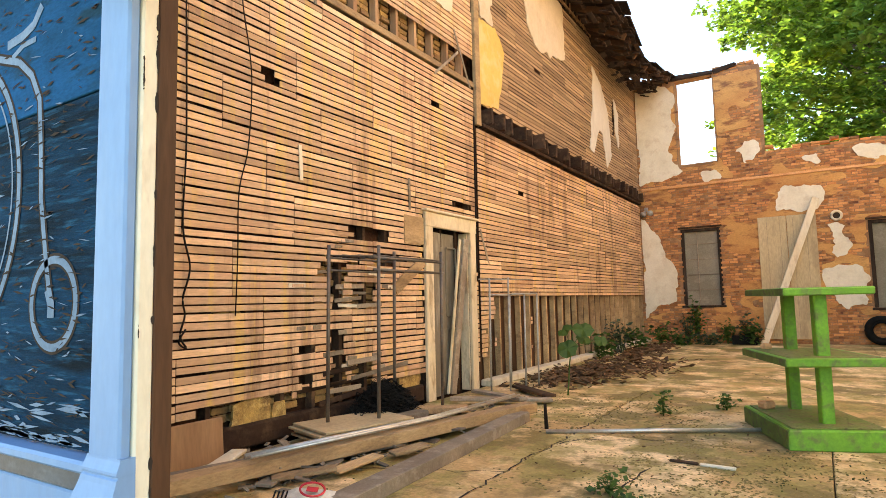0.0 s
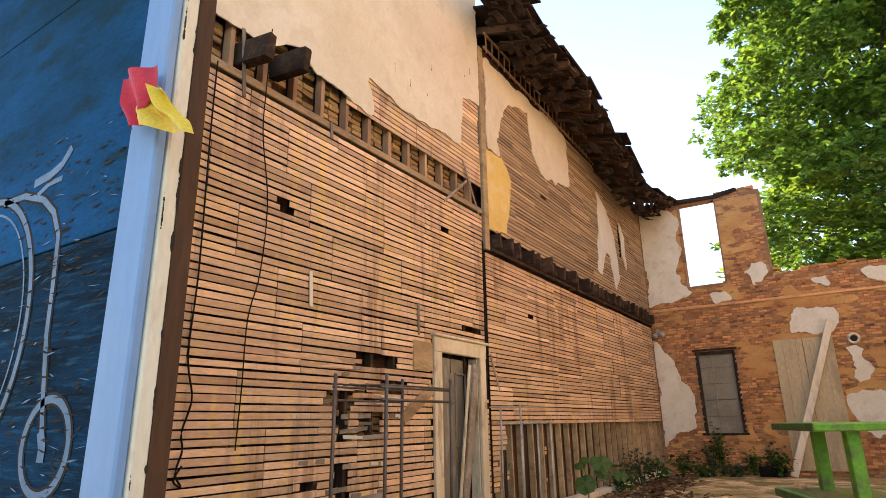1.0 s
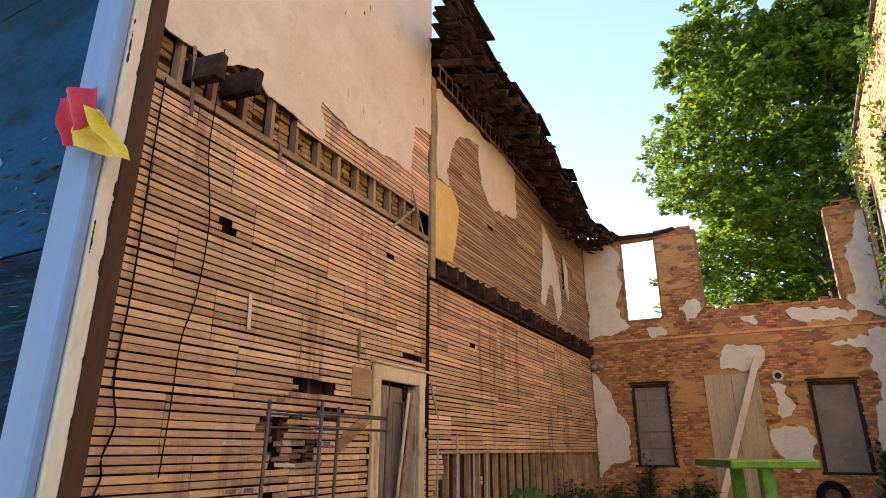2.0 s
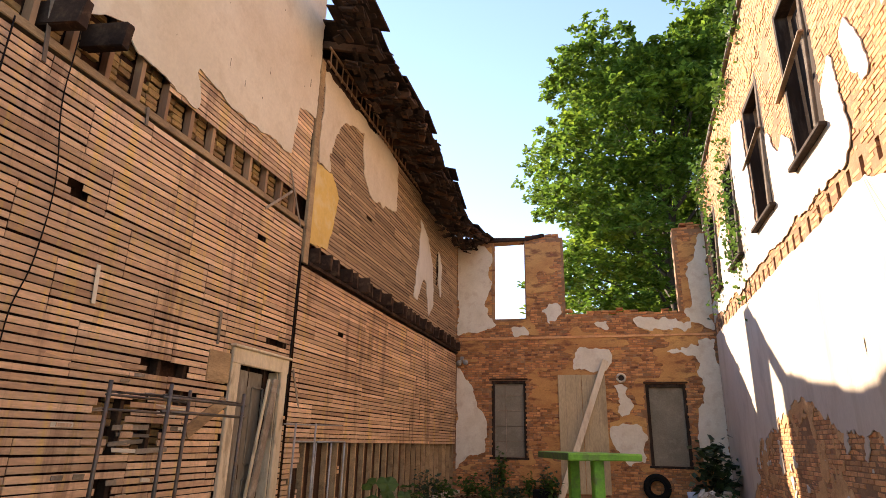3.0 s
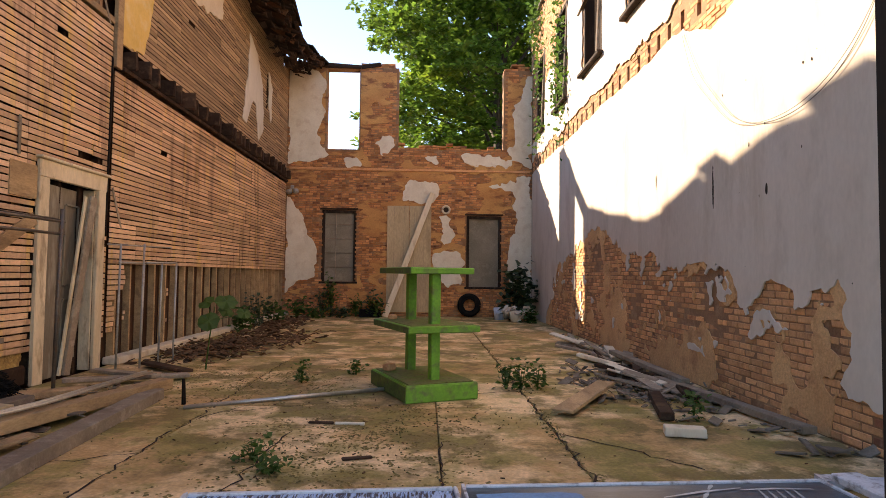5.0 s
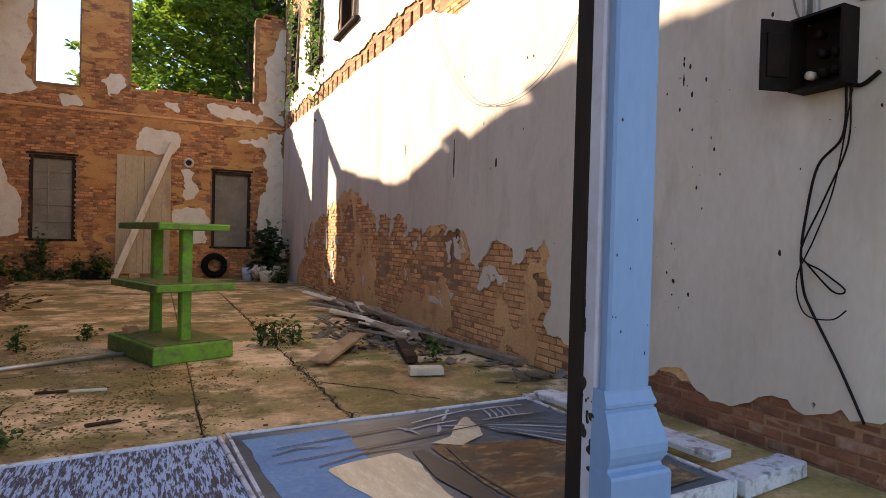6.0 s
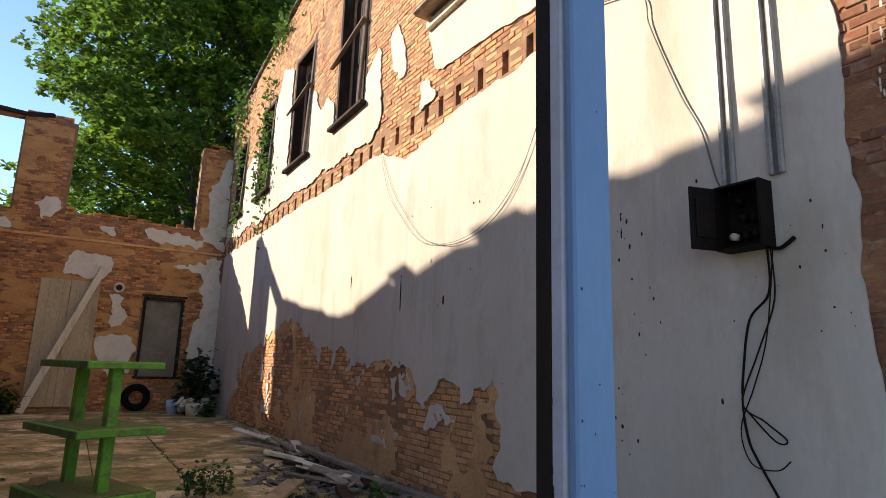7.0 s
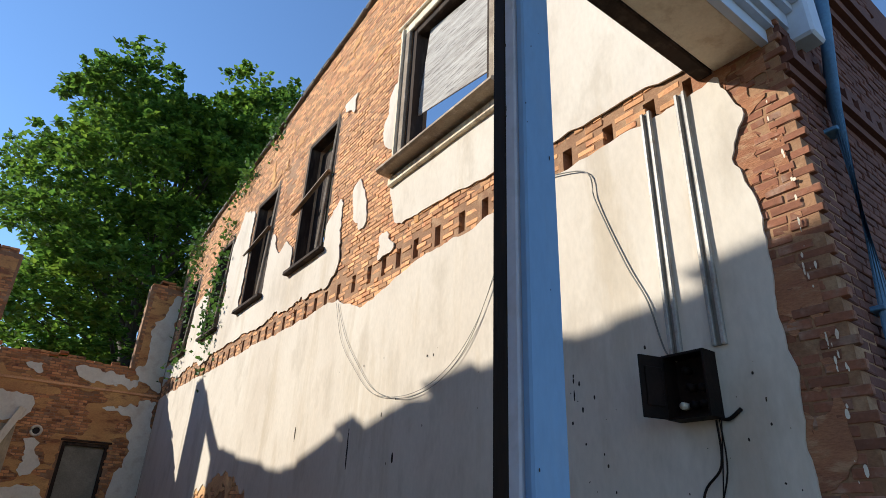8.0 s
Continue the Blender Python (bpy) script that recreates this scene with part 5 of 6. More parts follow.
sack = thing("paper_sack", "crumpled white paper sack with red round print", "sack")
ss = Shape()
for i in range(7):
    for j in range(5):
        u, v = i / 6 - 0.5, j / 4 - 0.5
        ss.v.append(pose(-2.12, 3.3, 0.0, 0, 0, 35) @ Vector((u * 0.5, v * 0.34 - 0.06, 0.03 + 0.1 * (1 - (2 * u) ** 4) * (1 - (2 * v) ** 4) + random.uniform(-0.018, 0.018))))
ss.f = [(i * 5 + j, (i + 1) * 5 + j, (i + 1) * 5 + j + 1, i * 5 + j + 1) for i in range(6) for j in range(4)]
n0 = len(ss.v)
ss.add([Vector((p.x, p.y, 0.0)) for p in ss.v[:n0]], [])
edge = [i * 5 for i in range(7)] + [30 + j for j in range(1, 5)] + [i * 5 + 4 for i in range(5, -1, -1)] + [3, 2, 1]
ss.f += [(edge[k], edge[(k + 1) % len(edge)], edge[(k + 1) % len(edge)] + n0, edge[k] + n0) for k in range(len(edge))]
part("bag", ss, M_SACK, sack)
rp = [pose(-2.04, 3.24, 0.15, 14, 8, 35) @ Vector((0.075 * math.cos(2 * math.pi * k / 20), 0.075 * math.sin(2 * math.pi * k / 20), 0)) for k in range(21)]
part("printed_ring", Shape().tube(rp, 0.007, 5, False), M_RED, sack, "red printed ring")
part("printed_mark", Shape().cbox((0.07, 0.05, 0.006), pose(-2.04, 3.24, 0.15, 14, 8, 35), 0.002), M_RED, sack)
for k in range(4):
    part("printed_bar", Shape().cbox((0.012, 0.1 - 0.02 * (k % 2), 0.006), pose(-2.22 + 0.02 * k, 3.1 + 0.014 * k, 0.13, 12, -12, 35), 0.002), M_BLACK, sack)
# metal racks
def rod(parent, a, b, r=0.016, name="rod"):
    part(name, Shape().tube([a, b], r, 8), M_STEEL if parent is rack else M_CHAN, parent, smooth=True)


rack = thing("metal_rack", "rusty metal rod rack with wire top beside the wall", "rack")
RK = [(-3.3, 4.72), (-2.98, 5.08), (-3.3, 5.76), (-2.98, 6.22)]
for x, y in RK:
    rod(rack, (x, y, 0.02), (x + 0.01, y + 0.02, 1.84), 0.018, "upright")
for z in (1.72, 1.6):
    rod(rack, (RK[0][0], RK[0][1], z), (RK[2][0], RK[2][1], z), 0.011)
    rod(rack, (RK[1][0], RK[1][1] - 0.05, z), (RK[3][0], RK[3][1] + 0.08, z), 0.014)
for k in range(9):
    y = k / 8
    rod(rack, (-3.3, 4.72 + y * 1.04, 1.74), (-2.98, 5.08 + y * 1.14, 1.74), 0.005, "wire")
for k in range(4):
    rod(rack, (-3.3 + 0.1 * k, 4.72 + 0.11 * k, 1.745), (-3.3 + 0.1 * k, 5.76 + 0.14 * k, 1.745), 0.006, "wire")
rack2 = thing("metal_rack", "slim grey metal rod rack standing by the studs", "rack")
for x, y, z in ((-3.35, 8.1, 1.6), (-3.1, 8.2, 1.6), (-3.35, 8.75, 1.35), (-3.05, 8.62, 1.38), (-2.95, 8.85, 1.38)):
    rod(rack2, (x, y, 0.01), (x, y + 0.03, z), 0.014, "upright")
rod(rack2, (-3.4, 7.9, 1.58), (-3.2, 9.3, 1.6), 0.009)
rod(rack2, (-3.35, 8.1, 1.36), (-3.35, 8.8, 1.36), 0.012)
rod(rack2, (-3.05, 8.2, 1.36), (-2.95, 8.87, 1.37), 0.012)
rod(rack2, (-3.35, 8.75, 1.36), (-2.95, 8.87, 1.37), 0.012)
# pipe, sticks on the slab
thing("floor_pipe", "long thin grey pipe lying across the slab", "pipe", shape=Shape().tube([(-1.64, 5.94, 0.02), (0.12, 6.82, 0.03)], 0.02, 8), material=M_ALU, smooth=True)
thing("stake", "short rusty stake standing in the slab", "stake", shape=Shape().tube([(-1.72, 6.15, 0), (-1.72, 6.13, 0.24)], [0.022, 0.016], 7), material=M_BOX)
timber("stick", "thin pale stick lying on the slab", (-0.41, 5.44, 0.012), (-0.2, 5.42, 0.012), 0.03, 0.02, M_JOIST)
timber("stick", "thin pale stick lying on the slab", (-0.19, 5.42, 0.012), (0.06, 5.4, 0.012), 0.035, 0.02, M_CREAMP)
timber("stick", "short dark stick lying on the slab", (0.0, 4.45, 0.012), (0.2, 4.5, 0.012), 0.035, 0.02, M_JOIST)

# ---- rubble of boards along the east wall ----
random.seed(77)
timber("plank", "long grey plank lying along the wall foot", (3.62, 5.1, 0.05), (3.3, 7.6, 0.06), 0.13, 0.06, M_GREYW)
timber("plank", "long grey plank lying along the wall foot", (3.45, 7.0, 0.1), (3.2, 8.8, 0.2), 0.12, 0.05, M_GREYW)
timber("plank", "pale plank propped on the rubble", (1.78, 5.72, 0.05), (2.5, 6.8, 0.12), 0.2, 0.03, M_TANW)
timber("plank", "dark plank end lying on the slab", (2.65, 5.55, 0.05), (2.9, 6.5, 0.06), 0.12, 0.07, M_JOIST)
timber("plank", "short white topped block of timber", (2.45, 5.12, 0.045), (2.75, 5.05, 0.045), 0.13, 0.07, M_CREAMP)
for k in range(38):
    t = random.random()
    y = 6.4 + 4.6 * t
    x = 2.75 + 0.07 * (y - 6.4) + 0.5 * random.random()
    a, n, z = random.gauss(105, 24), random.uniform(0.25, 1.0), random.uniform(0.02, 0.1 + 0.16 * t)
    dx, dy = n * math.cos(radians(a)) / 2, n * math.sin(radians(a)) / 2
    x = min(x, RX - 0.08 - abs(dx))
    timber("rubble_board", "broken grey board in the rubble by the wall", (x - dx, y - dy, 0.03 + z * 0.3), (x + dx, y + dy, 0.03 + z), random.uniform(0.06, 0.16), random.uniform(0.025, 0.05),
           (M_GREYW, M_GREYW, M_CREAMP, M_JOIST)[k % 4], random.uniform(-20, 20), "rubble boards")

M_SLIME = mat("olive_moss_film", (0.16, 0.125, 0.035), (0.25, 0.18, 0.065), (0.07, 0.07, 0.015), 2.5, 60, 0.95, 0.4, 0.006, 0.4, pieces="island", grit=0.5)
# litter of leaves, twigs and grit
def litter(name, label, n, spots, size, material, seed):
    random.seed(seed)
    s = Shape()
    for k in range(n):
        x0, y0, x1, y1, h = random.choice(spots)
        u = random.gauss(0.5, 0.22)
        v = random.gauss(0.5, 0.22)
        x, y = x0 + (x1 - x0) * min(max(u, 0), 1), y0 + (y1 - y0) * min(max(v, 0), 1)
        z = 0.008 + random.random() ** 2 * h
        w = random.uniform(*size)
        s.cbox((w, w * random.uniform(0.15, 0.6), 0.006 + w * 0.05), pose(x, y, z, random.uniform(-25, 25), random.uniform(-25, 25), random.uniform(0, 180)), 0.001)
    return thing(name, label, "litter", kind="stuff", shape=s, material=material)


litter("leaf_litter", "brown twigs and dead leaves drifted by the studs", 1700, [(-3.6, 9.3, -1.4, 13.4, 0.09), (-3.6, 8.6, -2.2, 11.5, 0.07), (-3.5, 12.5, -2.4, 17.5, 0.08)], (0.025, 0.17), M_LITTER, 4)
litter("wall_litter", "wood scraps and litter along the wall foot", 700, [(-3.6, 2.6, -2.0, 7.0, 0.08), (2.2, 5.5, 3.7, 9.0, 0.06), (3.1, 4.6, 3.7, 13.0, 0.05)], (0.03, 0.2), M_GREYW, 5)
litter("grit", "scattered grit and small chips on the slab", 260, [(-2.5, 2.6, 3.6, 9.5, 0.004), (-2, 3.6, 1.5, 8.0, 0.003), (2.0, 5, 3.6, 8, 0.01)], (0.008, 0.03), M_LITTER, 6)
litter("moss_clumps", "green moss and soil clumps along the slab cracks", 420, [(-0.9, 3.75, 0.1, 5.2, 0.02), (-0.75, 4.1, -0.25, 5.0, 0.03), (0.2, 5.2, 1.5, 5.9, 0.01), (0.3, 3.9, 0.45, 6.4, 0.015), (-2.4, 6.6, -0.2, 8.3, 0.008), (1.4, 6.7, 2.0, 7.3, 0.02), (-2.5, 3.2, -1.7, 5.6, 0.01), (1.5, 4.2, 1.66, 6.2, 0.01)], (0.006, 0.02), M_MOSS, 7)
CRACKS = [((1.6, 12.4), (1.6, 3.9)), ((-1.41, 5.9), (-1.41, 3.7)), ((0.66, 3.9), (0.68, 4.9)), ((-0.6, 3.8), (-0.5, 5.2)), ((-1.3, 5.8), (-0.45, 6.2)), ((-1.41, 6.0), (-1.41, 9.0)), ((-1.4, 5.6), (-0.5, 7.2))]
MOSS_BED = [(-0.5, 6.15), (0.62, 5.95), (0.55, 4.15), (-0.2, 3.85), (-0.75, 3.9), (-0.7, 5.0)]
MOSS_DARK = [(-2.2, 8.2), (-0.9, 8.4), (-0.2, 7.5), (-0.6, 6.6), (-1.6, 6.4), (-2.3, 7.0)]


def moss_field(u, v):
    f = 0.2 * smooth_noise(u, v, 0.9, 71) + 0.25 * smooth_noise(u, v, 0.13, 72) + 0.3 * smooth_noise(u, v, 0.06, 73) - 0.56 + 0.12 * np.clip(1 - np.hypot(u + 0.4, (v - 4.4) * 1.2) / 1.6, 0, 1)
    rough_ = 0.16 * smooth_noise(u, v, 0.3, 77) + 0.2 * smooth_noise(u, v, 0.1, 78) + 0.3 * smooth_noise(u, v, 0.05, 79)
    f = np.maximum(f, 0.35 * np.clip(inside(MOSS_BED, u, v), -1, 0.35) - 0.08 + rough_)
    f = np.maximum(f, 0.35 * np.clip(inside(MOSS_DARK, u, v), -1, 0.3) - 0.1 + rough_)
    for (ax, ay), (bx, by) in CRACKS:
        t = np.clip(((u - ax) * (bx - ax) + (v - ay) * (by - ay)) / ((bx - ax) ** 2 + (by - ay) ** 2), 0, 1)
        d = np.hypot(u - ax - t * (bx - ax), v - ay - t * (by - ay))
        f = np.maximum(f, 0.0 - d * 2.4 + 0.12 * smooth_noise(u, v, 0.5, 75) + 0.16 * smooth_noise(u, v, 0.07, 76))
    return f


random.seed(91)
crack = Shape()
for (ax, ay), (bx, by) in CRACKS + [((1.6, 5.2), (2.4, 4.3)), ((0.66, 9.6), (-0.4, 11.6)), ((2.2, 8.0), (1.6, 9.4)), ((-1.41, 4.6), (-2.6, 4.1)), ((0.66, 6.6), (1.6, 6.9))]:
    n_ = max(4, int(math.hypot(bx - ax, by - ay) / 0.09))
    side = Vector((by - ay, ax - bx, 0)).normalized()
    run = [Vector((ax, ay, 0.0035)).lerp(Vector((bx, by, 0.0035)), k / n_) + side * random.gauss(0, 0.018) for k in range(n_ + 1)]
    for p, q in zip(run, run[1:]):
        w = side * random.uniform(0.003, 0.011)
        crack.add([p - w, p + w, q + w * 0.8, q - w * 0.8], [(0, 1, 2, 3)])
thing("slab_cracks", "dark dirt-filled cracks and joints across the slab", "crack", kind="stuff", shape=crack, material=M_FLAKE)
rnd = random.Random(93)
gu, gv = np.array([[rnd.uniform(-3.3, 2.6), rnd.uniform(3.0, 10.5)] for k in range(60000)]).T
moss = Shape()
for u, v, f in zip(gu, gv, moss_field(gu, gv)):
    if f > rnd.uniform(-0.13, 0.24):
        r, a = rnd.uniform(0.005, 0.017), rnd.uniform(0, 6.28)
        moss.add([(u + r * math.cos(a + q * 1.57), v + r * math.sin(a + q * 1.57), 0.001) for q in range(4)] + [(u, v, 0.002 + r * 0.35)], [(0, 1, 4), (1, 2, 4), (2, 3, 4), (3, 0, 4)])
moss_ob = new("moss_cover", moss.raw("moss_cover", M_SLIME))
tagged(moss_ob, "loose olive moss and dirt grains spread over the slab", "moss", kind="stuff")

# ---- tyre, shrub, buckets in the corner ----
tyre = thing("tyre", "black car tyre leaning on the back wall", "tyre")
tp = lambda R: [Vector((1.86, BY - 0.16, 0.36)) + Vector((R * math.cos(2 * math.pi * k / 28), -0.02 + 0.1 * math.sin(2 * math.pi * k / 28) * R, R * math.sin(2 * math.pi * k / 28))) for k in range(29)]
part("tread", Shape().tube(tp(0.27), 0.085, 10, False), M_BLACK, tyre, smooth=True)
part("bead", Shape().tube([p + Vector((0, -0.05, 0)) for p in tp(0.2)], 0.03, 8, False), M_BLACK, tyre, smooth=True)


def leaf_card(s, c, size, tilt=40, rnd=random):
    """One folded leaf of two faces."""
    m = Matrix.Translation(c) @ Euler((radians(rnd.uniform(-tilt, tilt)), radians(rnd.uniform(-tilt, tilt)), rnd.uniform(0, 6.28))).to_matrix().to_4x4()
    w = size * 0.36
    s.add([m @ Vector(p) for p in ((0, 0, 0), (w, size * 0.45, size * 0.1), (0, size, 0), (-w, size * 0.45, size * 0.1))], [(0, 1, 2), (0, 2, 3)])


def shrub(name, label, x, y, h, spread, n, size, material, stems=5, seed=1, category="plant", group=""):
    rnd = random.Random(seed)
    t = thing(name, label, category, group)
    lv = Shape()
    for k in range(stems):
        a, r = rnd.uniform(0, 6.28), rnd.uniform(0, spread)
        tip = Vector((x + r * math.cos(a), y + r * math.sin(a), h * rnd.uniform(0.6, 1)))
        base = Vector((x + 0.1 * r * math.cos(a), y + 0.1 * r * math.sin(a), 0))
        part("stem", Shape().tube([base, (base + tip) / 2 + Vector((0, 0, 0.05 * h)), tip], [0.012 * h + 0.003, 0.008 * h + 0.002, 0.002], 5), material, t)
        for i in range(n // stems):
            u = rnd.uniform(0.15, 1.02)
            p = base.lerp(tip, u) + Vector((rnd.gauss(0, 1), rnd.gauss(0, 1), rnd.gauss(0, 0.6))) * size * 0.7
            p.z = max(p.z, 0.02)
            leaf_card(lv, p, size * rnd.uniform(0.6, 1.25), 45, rnd)
    part("foliage", lv, material, t)
    return t


shrub("dark_shrub", "dark broad-leaved shrub in the wall corner", 3.2, 17.4, 1.75, 0.45, 330, 0.25, M_DLEAF, 10, 2)
for k, (x, y, h, c) in enumerate(((-2.45, 17.9, 1.0, 0.3), (-2.2, 18.0, 1.3, 0.16), (-1.5, 18.1, 0.7, 0.3), (-1.0, 18.0, 0.8, 0.3), (-0.85, 17.8, 0.7, 0.25), (-3.1, 17.6, 0.5, 0.4), (-3.3, 14.5, 0.75, 0.35), (-3.2, 15.4, 0.55, 0.35), (-2.6, 17.3, 0.35, 0.5), (-1.9, 17.6, 0.35, 0.5), (3.3, 16.2, 0.4, 0.2), (-3.35, 13.3, 0.5, 0.3))):
    shrub("weed", "leafy green weed growing at the wall foot", x, y, h, c, 120, 0.13, M_WEED if k % 3 else M_DLEAF, 7, 20 + k, "weed", "weeds along the walls")
for k, (x, y, h, c) in enumerate(((1.45, 7.0, 0.34, 0.12), (1.62, 7.02, 0.3, 0.12), (1.8, 7.0, 0.28, 0.1), (-0.85, 7.3, 0.26, 0.07), (-0.3, 7.9, 0.2, 0.05), (-0.58, 4.45, 0.14, 0.12), (-0.4, 4.2, 0.09, 0.12), (2.95, 5.7, 0.22, 0.07))):
    shrub("small_weed", "small spiky green weed in a slab crack", x, y, h, c * 0.9, 70, 0.045 + 0.09 * h, M_WEED, 5, 60 + k, "weed", "weeds in the slab")
seed_plant = thing("seedling", "young plant with large round green leaves", "plant")
part("stem", Shape().tube([(-2.26, 8.2, 0), (-2.24, 8.25, 0.4), (-2.2, 8.3, 0.8)], [0.012, 0.009, 0.006], 6), M_WEED, seed_plant)
rnd = random.Random(9)
for x, y, z, r, a, b in ((-2.2, 8.1, 0.62, 0.14, 50, 10), (-2.05, 8.3, 0.86, 0.15, 30, 20), (-2.32, 8.35, 0.85, 0.12, 35, -25), (-2.1, 8.45, 0.72, 0.11, 20, 30), (-1.88, 8.5, 0.7, 0.1, 30, 30)):
    lf = Shape()
    m = pose(x, y, z, a, b, 0)
    lf.v = [m @ Vector((0, 0, 0.02))] + [m @ Vector((r * math.cos(k * 0.449) * (1 - 0.15 * (k == 0)), r * math.sin(k * 0.449), 0.02 * math.sin(k * 2.2))) for k in range(14)]
    lf.f = [(0, 1 + k, 1 + (k + 1) % 14) for k in range(14)]
    part("leaf", lf, M_WEED, seed_plant)
    part("leaf_stalk", Shape().tube([(-2.22, 8.28, 0.62), (x, y, z)], 0.004, 4), M_WEED, seed_plant)
def bucket(x, y, r, h, material, label):
    s = Shape()
    prof = [(0.0, 0.0), (r * 0.8, 0.0), (r, h), (r * 0.94, h), (r * 0.75, 0.02), (0.0, 0.02)]
    for q, z in prof:
        s.v += [(x + q * math.cos(2 * math.pi * k / 16), y + q * math.sin(2 * math.pi * k / 16), z) for k in range(16)]
    s.f = [(16 * i + k, 16 * i + (k + 1) % 16, 16 * i + 16 + (k + 1) % 16, 16 * i + 16 + k) for i in range(len(prof) - 1) for k in range(16)]
    b = thing("bucket", label, "bucket", "buckets in the corner")
    part("body", s, material, b, smooth=True)
    part("handle", Shape().tube([(x - r, y, h * 0.95), (x - r * 0.6, y - 0.05, h * 1.3), (x, y - 0.07, h * 1.42), (x + r * 0.6, y - 0.05, h * 1.3), (x + r, y, h * 0.95)], 0.006, 5), M_STEEL, b)


bucket(2.66, 17.4, 0.17, 0.34, M_PAINT, "pale blue plastic bucket on the slab")
bucket(3.0, 16.6, 0.16, 0.3, M_CREAMP, "dirty white plastic bucket on the slab")
cr = Shape()
for k in range(26):
    cr.cbox((random.uniform(0.1, 0.3), random.uniform(0.1, 0.3), random.uniform(0.02, 0.12)), pose(3.05 + random.uniform(-0.3, 0.3), 16.9 + random.uniform(-0.5, 0.5), random.uniform(0.05, 0.36), random.uniform(-40, 40), random.uniform(-40, 40), random.uniform(0, 90)), 0.02, 0.02)
thing("rubbish_pile", "pale crumpled rubbish heaped beside the shrub", "rubbish", kind="stuff", shape=cr, material=M_SACK)
thing("dark_block", "low dark box at the foot of the wall", "box", shape=Shape().cbox((0.6, 0.3, 0.22), pose(-1.05, 17.9, 0.11), 0.02, 0.01), material=M_BLACK)

# ---- vines on the east wall top ----
vs_ = Shape()
rnd = random.Random(12)
for y0, z0, dy, dz, n in ((17.6, 8.7, 0.5, 0.5, 260), (14.6, 6.9, 0.35, 1.0, 260), (14.2, 5.6, 0.25, 0.5, 120), (17.2, 7.3, 0.35, 0.9, 200), (13.6, 9.3, 0.4, 0.25, 160), (11.9, 9.8, 0.25, 0.3, 120), (16.9, 5.3, 0.3, 0.3, 60)):
    for k in range(n):
        leaf_card(vs_, Vector((RX - 0.03 - abs(rnd.gauss(0, 0.1)), y0 + rnd.gauss(0, dy), z0 + rnd.gauss(0, dz))), rnd.uniform(0.08, 0.16), 70, rnd)
thing("wall_vine", "bright green creeper on the brick wall top", "vine", kind="stuff", shape=vs_, material=M_WEED)

# ---- trees behind the ruin ----
def tree(label, x, y, h, seed, lobes, clumps, leaves, size, rad, low=0.12):
    """Trunk, limbs to each lobe, and lobes made of small leaf sprays with gaps between them."""
    rnd = random.Random(seed)
    t = thing("tree", label, "tree", "trees behind the ruin")
    trunk = Vector((x, y, -0.1))
    part("trunk", Shape().tube([trunk, trunk + Vector((0.1, 0, h * 0.2)), trunk + Vector((-0.1, 0.2, h * 0.45)), trunk + Vector((0.2, 0, h * 0.8))], [0.42, 0.34, 0.24, 0.06], 10), M_BARK, t, smooth=True)
    crown = Shape()
    for k in range(lobes):
        zf = low + (0.93 - low) * ((k + rnd.random()) / lobes)
        prof = math.sin(math.pi * min(1, 0.22 + 0.78 * (zf - low) / (1 - low))) ** 0.6
        a = k * 2.4 + rnd.uniform(-0.4, 0.4)
        r = rad * prof * rnd.uniform(0.5, 0.92)
        c = Vector((x + r * math.cos(a), y + r * math.sin(a), h * zf))
        base = trunk + Vector((0, 0, h * min(0.75, max(0.15, zf * 0.72))))
        part("limb", Shape().tube([base, base.lerp(c, 0.5) + Vector((0, 0, 0.4)), c], [0.12, 0.06, 0.02], 5), M_BARK, t)
        lr = rad * rnd.uniform(0.22, 0.36)
        for q in range(clumps):
            d = Vector((rnd.gauss(0, 1), rnd.gauss(0, 1), rnd.gauss(0.3, 0.8))).normalized()
            e = c + Vector((d.x, d.y, d.z * 0.8)) * lr * rnd.uniform(0.55, 1.12)
            tip = Vector((d.x, d.y, d.z * 0.5 - 0.25)).normalized()
            span = rnd.uniform(0.45, 0.95)
            for i in range(leaves):
                u = rnd.random()
                p = e + tip * span * (u - 0.3) + Vector((rnd.gauss(0, 1), rnd.gauss(0, 1), rnd.gauss(0, 0.5))) * 0.26 * (1.15 - u)
                leaf_card(crown, p, size * rnd.uniform(0.7, 1.3), 42, rnd)
    ob = new("crown", crown.raw("crown", M_LEAF))
    ob.parent = t
    return t


tree("tall green broad-leaved tree behind the back wall", 3.9, 27.5, 21.0, 3, 44, 60, 38, 0.26, 6.6)
tree("tall green broad-leaved tree behind the back wall", 9.6, 29.8, 25.5, 5, 40, 52, 36, 0.29, 6.8)
tree("green broad-leaved tree beyond the back wall", 6.6, 37.0, 15.0, 8, 22, 40, 30, 0.32, 5.5, 0.05)

